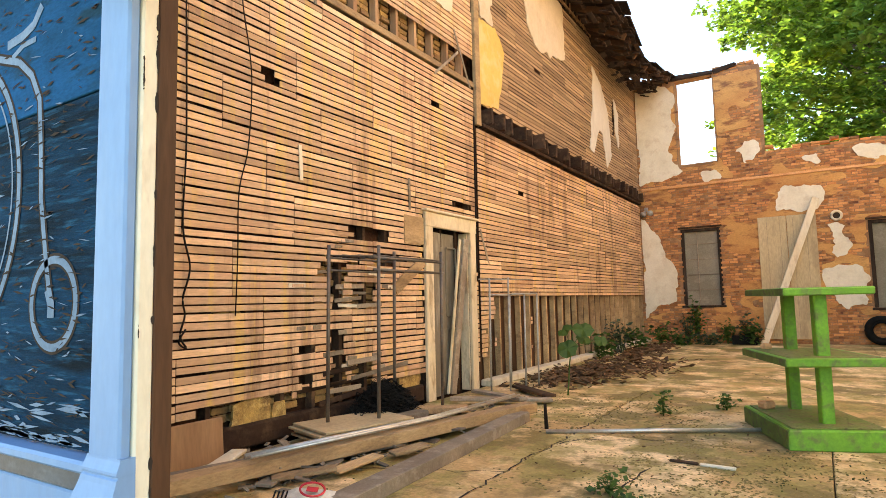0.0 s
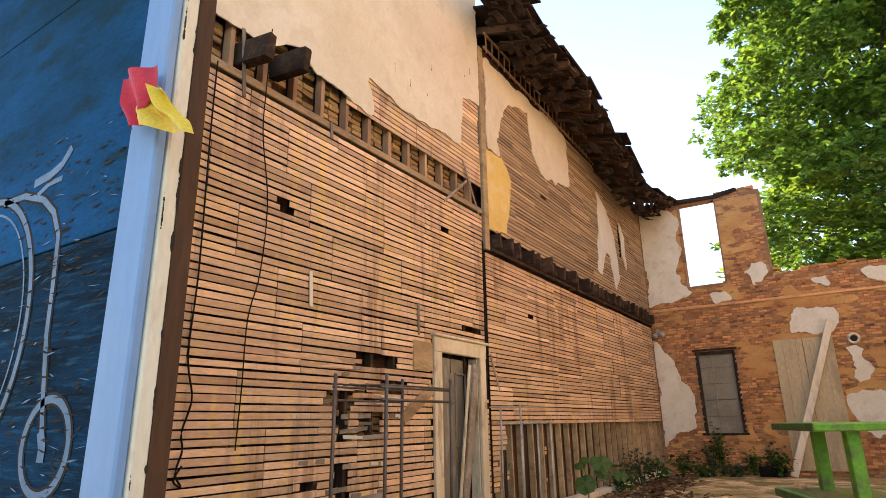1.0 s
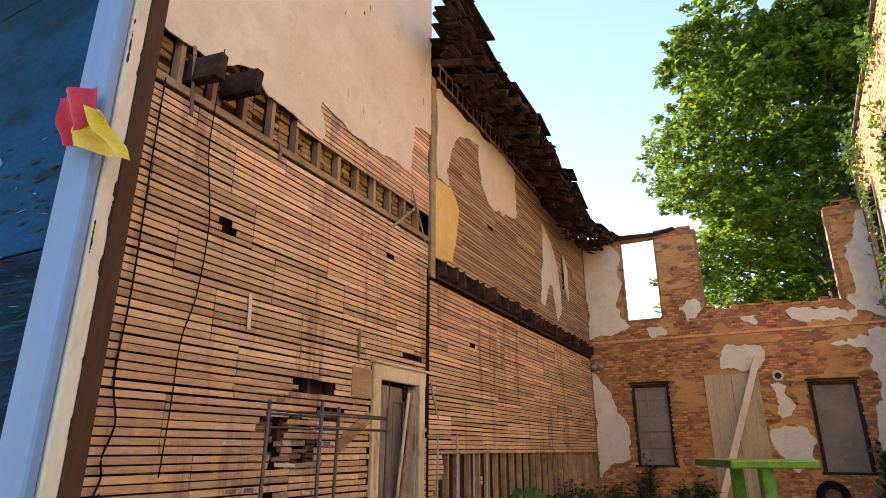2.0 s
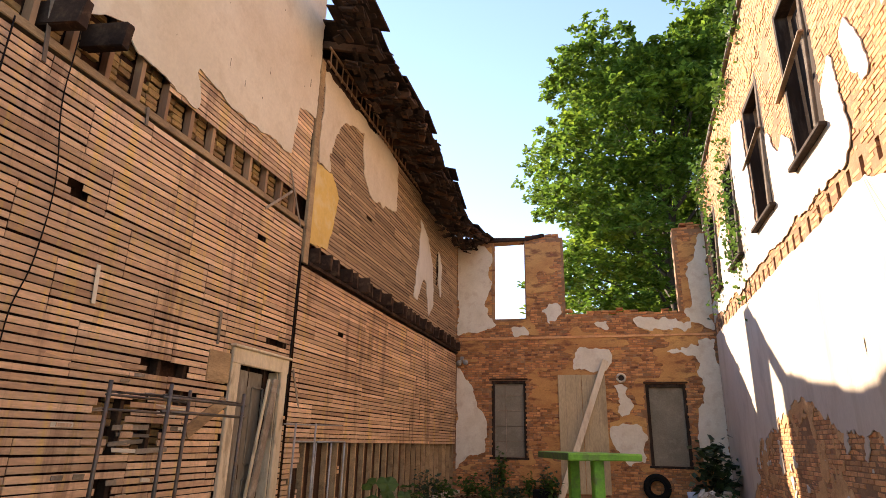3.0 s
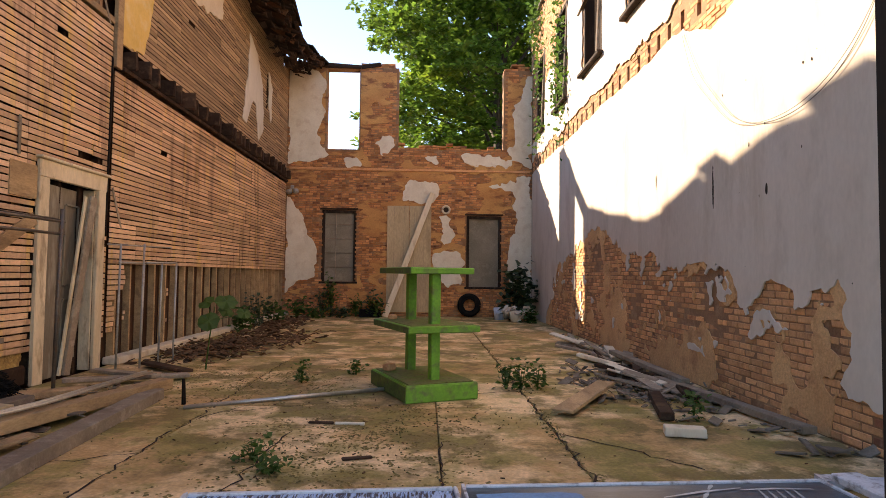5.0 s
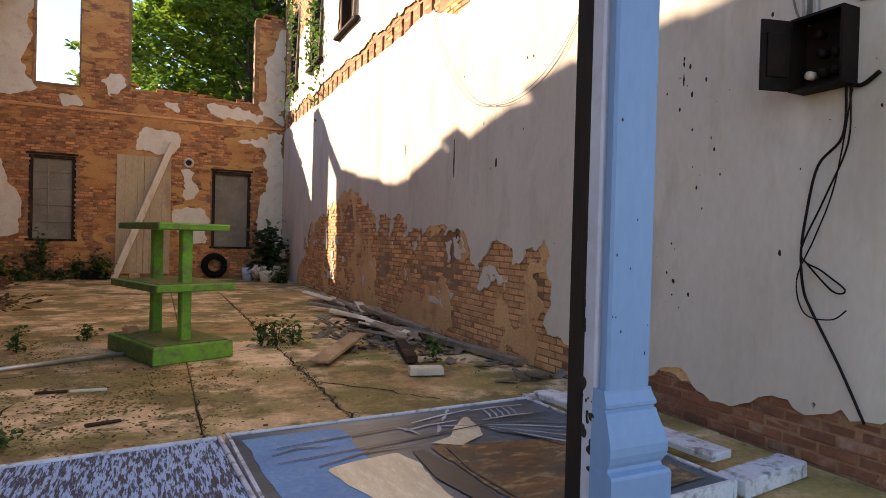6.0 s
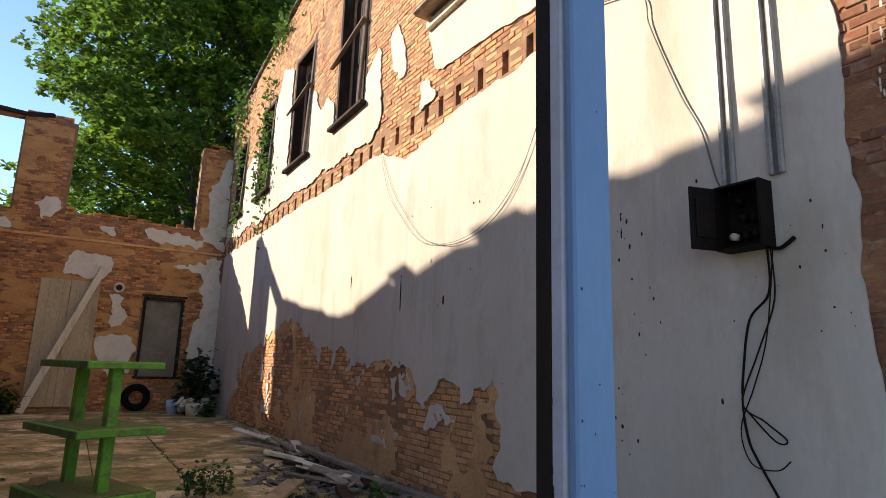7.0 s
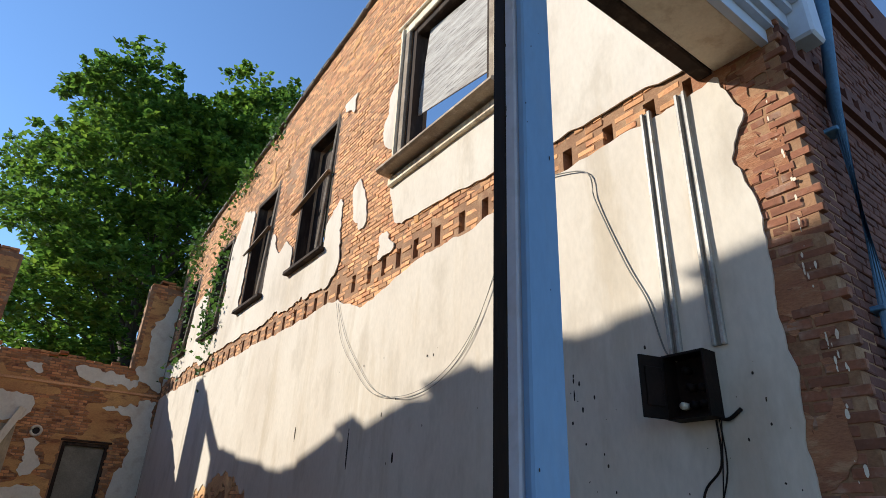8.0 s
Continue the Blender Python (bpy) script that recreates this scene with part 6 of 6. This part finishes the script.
# ---- plaster layers ----
E_LOW = [(16.2, -0.3), (16.17, 0.19), (15.04, 1.41), (13.01, 2.0), (10.91, 2.13), (10.57, 1.9), (9.66, 1.56), (8.88, 1.74), (8.02, 1.34), (7.3, 1.57), (6.76, 1.38), (6.56, 1.08), (6.3, 0.83), (5.83, 1.21),
         (5.33, 1.2), (4.99, 1.1), (4.82, 0.86), (4.68, 0.6), (4.61, 0.41), (3.37, 0.4), (2.68, 0.27), (2.55, 0.33), (1.98, 0.36), (1.5, 0.23), (1.0, -0.3)]
E_SHEET = [(1.8, 4.5), (1.65, 4.12), (1.76, 3.76), (1.68, 3.54), (1.67, 2.87), (1.67, 2.19), (1.69, 1.7), (1.64, -0.2), (18.6, -0.2), (18.6, 4.38), (9.0, 4.4), (7.71, 4.41), (6.99, 4.09), (5.91, 4.28), (5.0, 4.34), (4.32, 4.39)]
E_UP1 = [(6.45, 5.72), (6.27, 5.05), (5.49, 4.98), (4.33, 4.88), (1.4, 4.74), (1.4, 8.0), (4.25, 8.0), (4.2, 5.93)]
E_UP2 = [(7.84, 4.8), (8.05, 6.1), (8.45, 5.9), (8.45, 5.45), (9.9, 5.45), (9.95, 6.0), (10.2, 6.3), (10.6, 6.2), (11.15, 6.8), (11.15, 5.4), (12.6, 5.4), (12.65, 7.9), (13.4, 8.1), (13.9, 7.4), (13.9, 5.35), (15.25, 5.35), (15.3, 6.8), (16.5, 6.6), (16.5, 5.3), (18.6, 5.3), (18.6, 4.76)]
E_UP3 = [(7.1, 5.3), (7.35, 5.4), (7.6, 6.2), (7.4, 6.3), (7.15, 5.7)]
E_UP4 = [(6.3, 4.75), (6.6, 4.7), (6.7, 5.05), (6.45, 5.1)]
E_UP5 = [(6.35, 6.0), (6.75, 6.6), (6.7, 7.4), (6.4, 7.9), (6.32, 6.6)]
E_UP6 = [(7.9, 7.9), (8.3, 8.1), (8.35, 8.4), (7.95, 8.3)]
N_L1 = [(-3.69, 7.5), (-2.69, 7.45), (-2.58, 6.5), (-2.75, 5.1), (-2.44, 4.86), (-3.0, 4.6), (-3.69, 4.5)]
N_L2 = [(-3.69, 3.62), (-3.4, 3.4), (-3.18, 2.93), (-2.95, 2.4), (-2.8, 1.9), (-2.72, 1.05), (-3.2, 0.95), (-3.69, 0.72)]
N_R1 = [(3.62, 7.3), (3.5, 6.7), (3.17, 6.36), (3.1, 4.99), (3.4, 4.6), (3.78, 4.48), (3.78, 7.3)]
N_R2 = [(3.78, 4.35), (3.2, 4.15), (2.35, 4.02), (2.4, 3.9), (2.97, 3.8), (3.27, 3.5), (3.1, 2.38), (2.94, 1.6), (3.05, 0.9), (3.78, 0.5)]
N_P = [[(-0.15, 4.0), (0.85, 3.98), (0.85, 3.5), (0.3, 3.44), (-0.15, 3.5)], [(-1.03, 5.2), (-0.75, 5.5), (-0.4, 5.4), (-0.4, 5.1), (-0.8, 4.95)], [(1.6, 4.9), (2.3, 4.95), (3.1, 4.75), (3.0, 4.55), (2.0, 4.6)],
       [(0.82, 1.85), (1.3, 2.0), (1.62, 2.1), (1.66, 0.95), (1.2, 0.9), (0.9, 1.3)], [(1.0, 3.0), (1.2, 2.9), (1.5, 2.5), (1.1, 2.1), (1.0, 2.3)], [(-1.95, 4.75), (-1.6, 4.85), (-1.5, 4.6), (-1.8, 4.5)], [(0.6, 4.8), (0.9, 4.95), (0.85, 4.65)]]
W_UP = [(3.0, 5.12), (4.0, 5.09), (4.44, 5.31), (4.69, 5.09), (5.66, 5.09), (5.62, 5.5), (6.04, 5.53), (6.24, 5.44), (7.01, 5.45), (7.82, 5.5), (7.93, 6.38), (8.44, 6.55), (8.44, 9.4), (3.0, 9.4)]
W_FAR = [(8.62, 7.6), (12.51, 7.64), (12.57, 6.37), (11.9, 6.3), (11.2, 6.05), (10.55, 6.48), (10.47, 7.34), (9.42, 6.97), (9.04, 6.14), (9.2, 5.8), (8.62, 5.75)]
W_OCHRE = [(8.62, 5.75), (9.2, 5.78), (9.5, 5.5), (9.4, 5.0), (9.26, 4.4), (8.62, 4.4)]
W_FAR2 = [(14.4, 6.9), (15.1, 6.6), (15.6, 5.9), (15.75, 4.95), (15.3, 4.5), (15.0, 5.35), (14.75, 5.45), (14.3, 4.7), (14.05, 4.8), (14.3, 5.8)]
W_FAR3 = [(16.1, 6.6), (16.5, 6.2), (16.45, 5.3), (16.15, 5.6)]


def e_pits(u, v):
    """Small chips and nail holes in the plaster."""
    return smooth_noise(u, v, 0.16, 91) * 0.5 + smooth_noise(u, v, 0.045, 92) * 0.5 - 0.815


def e_field(u, v):
    f = np.minimum(inside(E_SHEET, u, v) + ragged(u, v, 5, 0.04), -(inside(E_LOW, u, v) + ragged(u, v, 8, 0.13)))
    low_ = inside(E_LOW, u, v)
    scraps = 0.5 * smooth_noise(u, v, 0.34, 131) + 0.35 * smooth_noise(u, v, 0.12, 132) + 0.2 * smooth_noise(u, v, 0.05, 133) - 0.46 + 0.6 * np.clip(0.35 - low_, 0, 0.35)
    f = np.maximum(f, np.where((v > 0.3) & (low_ > 0), scraps * 0.2, -1))
    f = np.minimum(f, np.where((v < 3.2) & (u < 8), -e_pits(u, v) * 0.08, 1))
    return np.maximum(f, -1)


def box_out(f, rects, u, v, grow=0.02):
    for a, b, c, d in rects:
        f = np.minimum(f, np.maximum(np.maximum(a - grow - u, u - c - grow), np.maximum(b - grow - v, v - d - grow)))
    return f


def e_up_field(u, v):
    f = np.maximum(inside(E_UP1, u, v) + ragged(u, v, 15, 0.05), inside(E_UP2, u, v) + ragged(u, v, 18, 0.09))
    for k, p in enumerate((E_UP3, E_UP4, E_UP5, E_UP6)):
        f = np.maximum(f, inside(p, u, v) + ragged(u, v, 20 + k, 0.09))
    return box_out(f, EAST_WINDOWS, u, v)


def n_field(u, v):
    f = np.full(u.shape, -1.0)
    for k, p in enumerate([N_L1, N_L2, N_R1, N_R2] + N_P):
        f = np.maximum(f, inside(p, u, v) + ragged(u, v, 40 + 3 * k, 0.13))
    return box_out(f, NORTH_OPEN + NORTH_BLIND, u, v)


BR = 0.012
part("plaster", sheet(1.4, 18.4, -0.05, 4.55, 0.05, e_field, on_east, 0.016, BR), M_WHITE, wall_east, "dirty white plaster with torn edges")
part("plaster", sheet(1.4, 18.4, 4.6, 8.3, 0.06, e_up_field, on_east, 0.016, BR), M_WHITE, wall_east, "cream plaster scraps")


def scratch_field(u, v):
    f = np.where(u < 4.6, -0.3, 0) + 0.3 * smooth_noise(u, v, 1.0, 151) + 0.2 * smooth_noise(u, v, 0.3, 152) + 0.13 * smooth_noise(u, v, 0.09, 153) - 0.07 + 0.55 * np.clip(0.3 - inside(E_LOW, u, v), 0, 0.3)
    return np.minimum(f * 0.5, np.where(v < 2.4, np.minimum(inside(E_LOW, u, v) + 0.15, 0.2), -1))


def smear_field(u, v):
    f = 0.3 * smooth_noise(u, v, 1.3, 161) + 0.22 * smooth_noise(u, v, 0.4, 162) + 0.24 * smooth_noise(u * 0.3, v, 0.1, 163) - 0.06
    f = np.minimum(f * 0.5, np.where(v < 4.9, 0.2, np.where((u < -0.4) | (u > 2.95), 0.2, -1)))
    return box_out(f, NORTH_OPEN + NORTH_BLIND, u, v, 0.04)


def e_smear(u, v):
    f = 0.3 * smooth_noise(u, v, 1.2, 171) + 0.22 * smooth_noise(u, v, 0.4, 172) + 0.15 * smooth_noise(u, v, 0.1, 173) - 0.34
    return box_out(np.minimum(f * 0.5, np.where((v > 4.75) & (v < east_top(u) - 0.3), 0.2, -1)), EAST_WINDOWS, u, v, 0.1)


part("scratch_coat", sheet(1.5, 16.3, 0.0, 2.4, 0.05, scratch_field, on_east, 0.012, 0.004), M_SCRATCH, wall_east, "brown scratch coat over the bricks")
part("mortar_fill", sheet(1.45, 1.98, 0.02, 6.5, 0.03, lambda u, v: 0.6 * smooth_noise(u, v, 0.3, 181) + 0.5 * smooth_noise(u, v, 0.07, 182) + 0.02, on_east, 0.008, 0.002), M_WORN, wall_east, "worn brown mortar smeared over the corner bricks")
part("scratch_coat", sheet(3.0, 18.3, 4.75, 9.8, 0.07, e_smear, on_east, 0.012, 0.004), M_SMEAR, wall_east, "tan smeared render over the bricks")
part("scratch_coat", sheet(-3.66, 3.75, 0.1, 7.4, 0.05, smear_field, on_north, 0.012, 0.004), M_SMEAR, wall_north, "orange smeared render over the bricks")
part("plaster", sheet(-3.66, 3.75, 0.4, 7.6, 0.05, n_field, on_north, 0.018, BR), M_PATCH, wall_north, "pale plaster scraps")
part("plaster", sheet(3.0, 8.45, 4.9, 9.4, 0.05, lambda u, v: inside(W_UP, u, v) + ragged(u, v, 61, 0.06), on_west, 0.016, 0.01), M_PLASTER, wall_west, "smooth cream plaster with torn lower edge")
part("plaster", sheet(8.6, 12.9, 5.6, 7.8, 0.05, lambda u, v: inside(W_FAR, u, v) + ragged(u, v, 64, 0.07), on_west, 0.016, 0.01), M_PLASTER, wall_west)
part("plaster", sheet(8.6, 9.8, 4.3, 5.9, 0.04, lambda u, v: inside(W_OCHRE, u, v) + ragged(u, v, 67, 0.05), on_west, 0.015, 0.01), M_YELLOW, wall_west, "ochre stained plaster")
part("plaster", sheet(13.8, 16.8, 4.3, 7.1, 0.04, lambda u, v: np.maximum(inside(W_FAR2, u, v), inside(W_FAR3, u, v)) + ragged(u, v, 70, 0.08), on_west, 0.016, 0.01), M_WHITE, wall_west)

# ---- laths ----
random.seed(101)
PITCH, LH = 0.0705, 0.0565
GAPS = [rect(4.29, 3.40, 4.43, 3.55), rect(6.93, -1, 8.31, 2.45), rect(5.48, 2.02, 6.23, 2.13), rect(5.48, 1.69, 5.66, 1.81), rect(5.91, 1.71, 6.31, 1.84), rect(5.0, 1.54, 5.42, 1.72), rect(5.2, 1.19, 5.39, 1.54),
        rect(5.5, 1.25, 5.9, 1.53), rect(5.17, 0.3, 5.38, 1.03), rect(4.73, 0.8, 4.94, 0.88), rect(4.75, 0.3, 4.92, 0.61), rect(5.55, 0.2, 5.88, 0.67), rect(6.42, 0.05, 6.85, 0.41), rect(3.6, 0.2, 4.62, 0.44), rect(4.9, 0.2, 6.3, 0.42),
        rect(7.2, 3.98, 7.4, 4.06), rect(7.7, 2.62, 8.2, 2.7)]
FAR_GAPS = [rect(8.9, 0, 10.33, 1.36), rect(8.4, 0, 8.9, 0.42), rect(8.62, 0, 8.9, 1.02), rect(10.33, 0, 18.5, 1.33), rect(9.9, 3.1, 10.2, 3.18)]


def lath_row(v, u0, u1, gaps, group):
    """Pieces of one row between joints and gaps."""
    cutsat, off = [u0], 0.41 * ((group * 2) % 3) + 0.03 * ((group * 7) % 5)
    u = u0 + 0.2 + off
    while u < u1:
        cutsat.append(u)
        u += 1.23
    cutsat.append(u1)
    out = []
    for a, b in zip(cutsat, cutsat[1:]):
        pieces = [(a + 0.003, b - 0.003)]
        for g in gaps:
            ga, gb, va, vb = g[0][0], g[1][0], g[0][1], g[2][1]
            if va < v < vb:
                ga, gb = ga + random.uniform(-0.05, 0.05), gb + random.uniform(-0.05, 0.05)
                nxt = []
                for p, q in pieces:
                    if q <= ga or p >= gb:
                        nxt.append((p, q))
                    else:
                        if p < ga:
                            nxt.append((p, ga))
                        if q > gb:
                            nxt.append((gb, q))
                pieces = nxt
        out += [p for p in pieces if p[1] - p[0] > 0.05]
    return out


unit = Shape().cbox((0.009, 1.0, LH), pose(0, 0, 0), 0.0025).raw("lath", M_LATH)
near_rows, count, rest = [], 0, Shape()
for r in range(60):
    v = 0.41 + PITCH * r
    if v < 4.56:
        for a, b in lath_row(v, 1.98, 8.40, GAPS, r // 7):
            bow = 0.012 * math.sin(a * 1.7 + r * 0.15)
            m = pose(LX + 0.004 + random.uniform(0, 0.004), (a + b) / 2, v + random.uniform(-0.004, 0.004), random.uniform(-0.35, 0.35), random.uniform(-4, 4))
            if count < 300 and a > 3.2 and v < 3.4:
                ob = new("lath", unit)
                ob.parent = wall_west
                ob.matrix_basis = m @ Matrix.Diagonal((1, b - a, random.uniform(0.9, 1.06), 1))
                count += 1
            else:
                rest.cbox((0.009, b - a, LH * random.uniform(0.9, 1.06)), m, 0.0025)
for r in range(30):
    v = 4.98 + PITCH * r
    for a, b in lath_row(v, 5.2, 8.42, [rect(5.2, 4.9, 6.4, 5.0), rect(5.2, 4.9, 8.5, 5.02)], r // 6):
        if v < 6.7:
            rest.cbox((0.009, b - a, LH), pose(LX + 0.002, (a + b) / 2, v, random.uniform(-0.5, 0.5), random.uniform(-4, 4)), 0.0025)
for r in range(53):
    v = 0.46 + PITCH * r
    if v < 3.97:
        for a, b in lath_row(v, 8.45, 18.42, FAR_GAPS, r // 7):
            if random.random() > 0.002:
                rest.cbox((0.009, b - a, LH * random.uniform(0.88, 1.06)), pose(LX + 0.004 + 0.012 * math.sin(a * 0.9), (a + b) / 2, v + random.uniform(-0.004, 0.004), random.uniform(-0.3, 0.3), random.uniform(-5, 5)), 0.0025)
tagged(part("laths", rest, M_LATH_J, wall_west), kind="stuff")
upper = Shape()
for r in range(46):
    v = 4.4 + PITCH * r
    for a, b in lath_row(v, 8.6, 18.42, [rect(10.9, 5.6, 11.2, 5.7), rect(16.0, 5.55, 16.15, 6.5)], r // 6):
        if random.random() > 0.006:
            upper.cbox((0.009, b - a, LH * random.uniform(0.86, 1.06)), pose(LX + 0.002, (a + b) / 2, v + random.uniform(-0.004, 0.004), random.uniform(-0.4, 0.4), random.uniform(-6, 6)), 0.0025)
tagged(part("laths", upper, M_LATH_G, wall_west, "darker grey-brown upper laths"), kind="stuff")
part("loose_lath", Shape().cbox((0.008, 0.045, 0.36), pose(LX + 0.03, 4.74, 2.7, 3, 0, 0), 0.002), M_CREAMP, wall_west)
for y, z, a, n in ((8.05, 4.9, 35, 0.9), (7.6, 4.7, -50, 0.8), (6.62, 2.65, 5, 0.4), (8.6, 2.1, 30, 0.6), (4.95, 4.55, 8, 0.2), (3.72, 4.75, 8, 0.7)):
    part("loose_lath", Shape().cbox((0.01, 0.04, n), pose(LX + 0.03, y, z, a, 3, 0), 0.002), M_GREYW, wall_west)
random.seed(303)
for k in range(58):
    n = random.choice((0.12, 0.16, 0.22, 0.3, 0.45))
    y, z = random.choice((4.72, 4.98, 5.1, 5.42, 5.5, 5.9, 6.05, 6.3)) + random.uniform(-0.12, 0.12), 0.41 + PITCH * random.randint(0, 23)
    w = random.choice((-0.012, 0.012, 0.016))
    frag = Shape().cbox((0.008, n, random.uniform(0.02, 0.052)), pose(LX + w, y, z, random.gauss(0, 2.5), random.uniform(-14, 14), random.gauss(0, 3)), 0.002, 0.005)
    part("broken_lath", frag, random.choice((M_LATH, M_LATH, M_GREYW, M_CREAMP)), wall_west)
for k in range(7):
    z = 0.3 + 0.07 * k
    part("broken_lath", Shape().cbox((0.012, random.uniform(0.5, 1.3), 0.05), pose(LX - 0.02 + random.uniform(0, 0.05), random.uniform(4.9, 6.2), z, random.gauss(0, 5), random.uniform(-25, 25), 0), 0.003, 0.006), M_GREYW if k % 2 else M_JOIST, wall_west)
M_OCHRE = mat("crumbling_ochre_clay", (0.5, 0.32, 0.1), (0.2, 0.115, 0.045), (0.62, 0.44, 0.17), 5.0, 50, 0.95, 0.8, 0.02, amount=0.6, grit=0.6)
for y0, y1, z0, z1 in ((3.95, 4.38, 0.13, 0.45), (4.42, 4.6, 0.19, 0.4), (6.44, 6.85, 0.05, 0.43)):
    patch = sheet(y0 - 0.05, y1 + 0.05, z0 - 0.05, z1 + 0.05, 0.02, lambda u, v: inside(rect(y0, z0, y1, z1), u, v) + ragged(u, v, int(y0 * 10), 0.035), on_west, 0.03, -0.05)
    part("infill_patch", patch, M_OCHRE, wall_west, "crumbling ochre infill between the studs")

# ---- bricks ----
random.seed(202)
BL, BH, BD = 0.2, 0.057, 0.05
brick_mesh = Shape().cbox((BD, BL, BH), pose(0, 0, 0), 0.006, 0.002).raw("brick", M_BRICK)


def brick_spots(u0, u1, v0, v1):
    rows = int((v1 - v0) / 0.067)
    for r in range(rows):
        header = r % 6 == 5
        step = 0.108 if header else 0.215
        u = u0 + (r % 2) * step / 2 + random.uniform(-0.01, 0.01)
        while u < u1:
            yield u, v0 + (r + 0.5) * 0.067, (0.1 if header else BL)
            u += step


def lay(walls, spots, keep, place_m, shape, limit=None):
    n = 0
    for u, v, ln in spots:
        if not keep(u, v):
            continue
        out = random.uniform(-0.012, -0.001)
        m = place_m(u, v, out - BD / 2 + BR, random.uniform(-1, 1), random.uniform(-1.5, 1.5))
        if limit and n < 300 and limit(u, v):
            ob = new("brick", brick_mesh)
            ob.parent = walls
            ob.matrix_basis = m @ Matrix.Diagonal((1, ln / BL, 1, 1))
            n += 1
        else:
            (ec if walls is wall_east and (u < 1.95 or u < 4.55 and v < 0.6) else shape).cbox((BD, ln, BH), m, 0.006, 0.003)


eb, ec = Shape(), Shape()
# Brown-red brick whose darker tone also carries the corner's shade.
M_BRICK_C = mat("shade_toned_corner_brick", (0.19, 0.075, 0.04), (0.27, 0.105, 0.055), (0.36, 0.25, 0.18), 1.4, 30, 0.92, 0.5, 0.008, 0.22, amount=0.6, pieces="island")
spots = list(brick_spots(1.42, 18.4, 0.0, 11.0))
au, av = np.array([s[0] for s in spots]), np.array([s[1] for s in spots])
low, up = e_field(au, av), e_up_field(au, av)
ok = np.where(av < 4.5, low < 0.12, up < 0.12)
bare = ((av < east_top(au) - 0.06) & ok)
worn = smooth_noise(au, av, 0.9, 33) > 0.62
keepset = {(s[0], s[1]) for s, k, w in zip(spots, bare, worn) if k and not (w and random.random() < 0.6)}
lay(wall_east, spots, lambda u, v: (u, v) in keepset and not hit_any(E_BACK, u, v, 0.07), lambda u, v, w, a, b: Matrix.Translation(on_east(u, v, w)) @ pose(0, 0, 0, a, 0, b), eb,
    lambda u, v: 4.55 < u < 6.75 and v < 1.3)
tagged(part("bricks", eb, M_BRICK_J, wall_east), kind="stuff")
tagged(part("corner_bricks", ec, M_BRICK_C, wall_east, "brown-red bricks at corner and foot, corner shade in their tone"), kind="stuff")
nb = Shape()
spots = list(brick_spots(LX + 0.05, RX - 0.05, 0.0, 7.75))
au, av = np.array([s[0] for s in spots]), np.array([s[1] for s in spots])
nf = n_field(au, av)
keepn = {(s[0], s[1]) for s, f in zip(spots, nf) if f < 0.1 and random.random() > 0.03}
lay(wall_north, spots, lambda u, v: (u, v) in keepn and v < north_top(u) + 0.1 * math.sin(u * 3.1) * (v > 5) and not hit_any(NORTH_OPEN[:1] + NORTH_BLIND, u, v, 0.05) and not (u > -0.42 and u < 2.95 and v > 5.06),
    lambda u, v, w, a, b: Matrix.Translation(on_north(u, v, w)) @ pose(0, 0, 0, 0, 0, 90) @ pose(0, 0, 0, a, 0, b), nb)
# broken tops
for u0, u1, z in ((-0.34, 2.87, 5.05), (-1.5, -0.36, 7.55), (2.9, 3.75, 7.55)):
    u = u0 + 0.1
    while u < u1:
        for layer in range(3):
            if random.random() < (0.85, 0.45, 0.15)[layer]:
                for d in (0.06, 0.22):
                    nb.cbox((0.1, 0.2, 0.065), pose(u, BY + d, z + 0.035 + layer * 0.074, random.uniform(-3, 3), random.uniform(-4, 4), 90 + random.uniform(-8, 8)), 0.008, 0.005)
        u += 0.21
tagged(part("bricks", nb, M_BRICK_N, wall_north), kind="stuff")
fb_ = Shape()
for u, v, ln in brick_spots(RX + 0.11, 6.6, 0.0, 7.1):
    fb_.cbox((0.05, ln, BH), pose(u, 1.378 + random.uniform(-0.004, 0.005), v, 0, 0, 90 + random.uniform(-1, 1)) @ pose(0, 0, 0, random.uniform(-1, 1)), 0.006, 0.003)
# Same lowered tone, carrying the facade's shade in the brick colour.
M_BRICK_F = mat("shade_toned_facade_brick", (0.115, 0.042, 0.03), (0.15, 0.056, 0.036), (0.08, 0.034, 0.028), 1.2, 30, 0.9, 0.5, 0.008, 0.14, pieces="island")
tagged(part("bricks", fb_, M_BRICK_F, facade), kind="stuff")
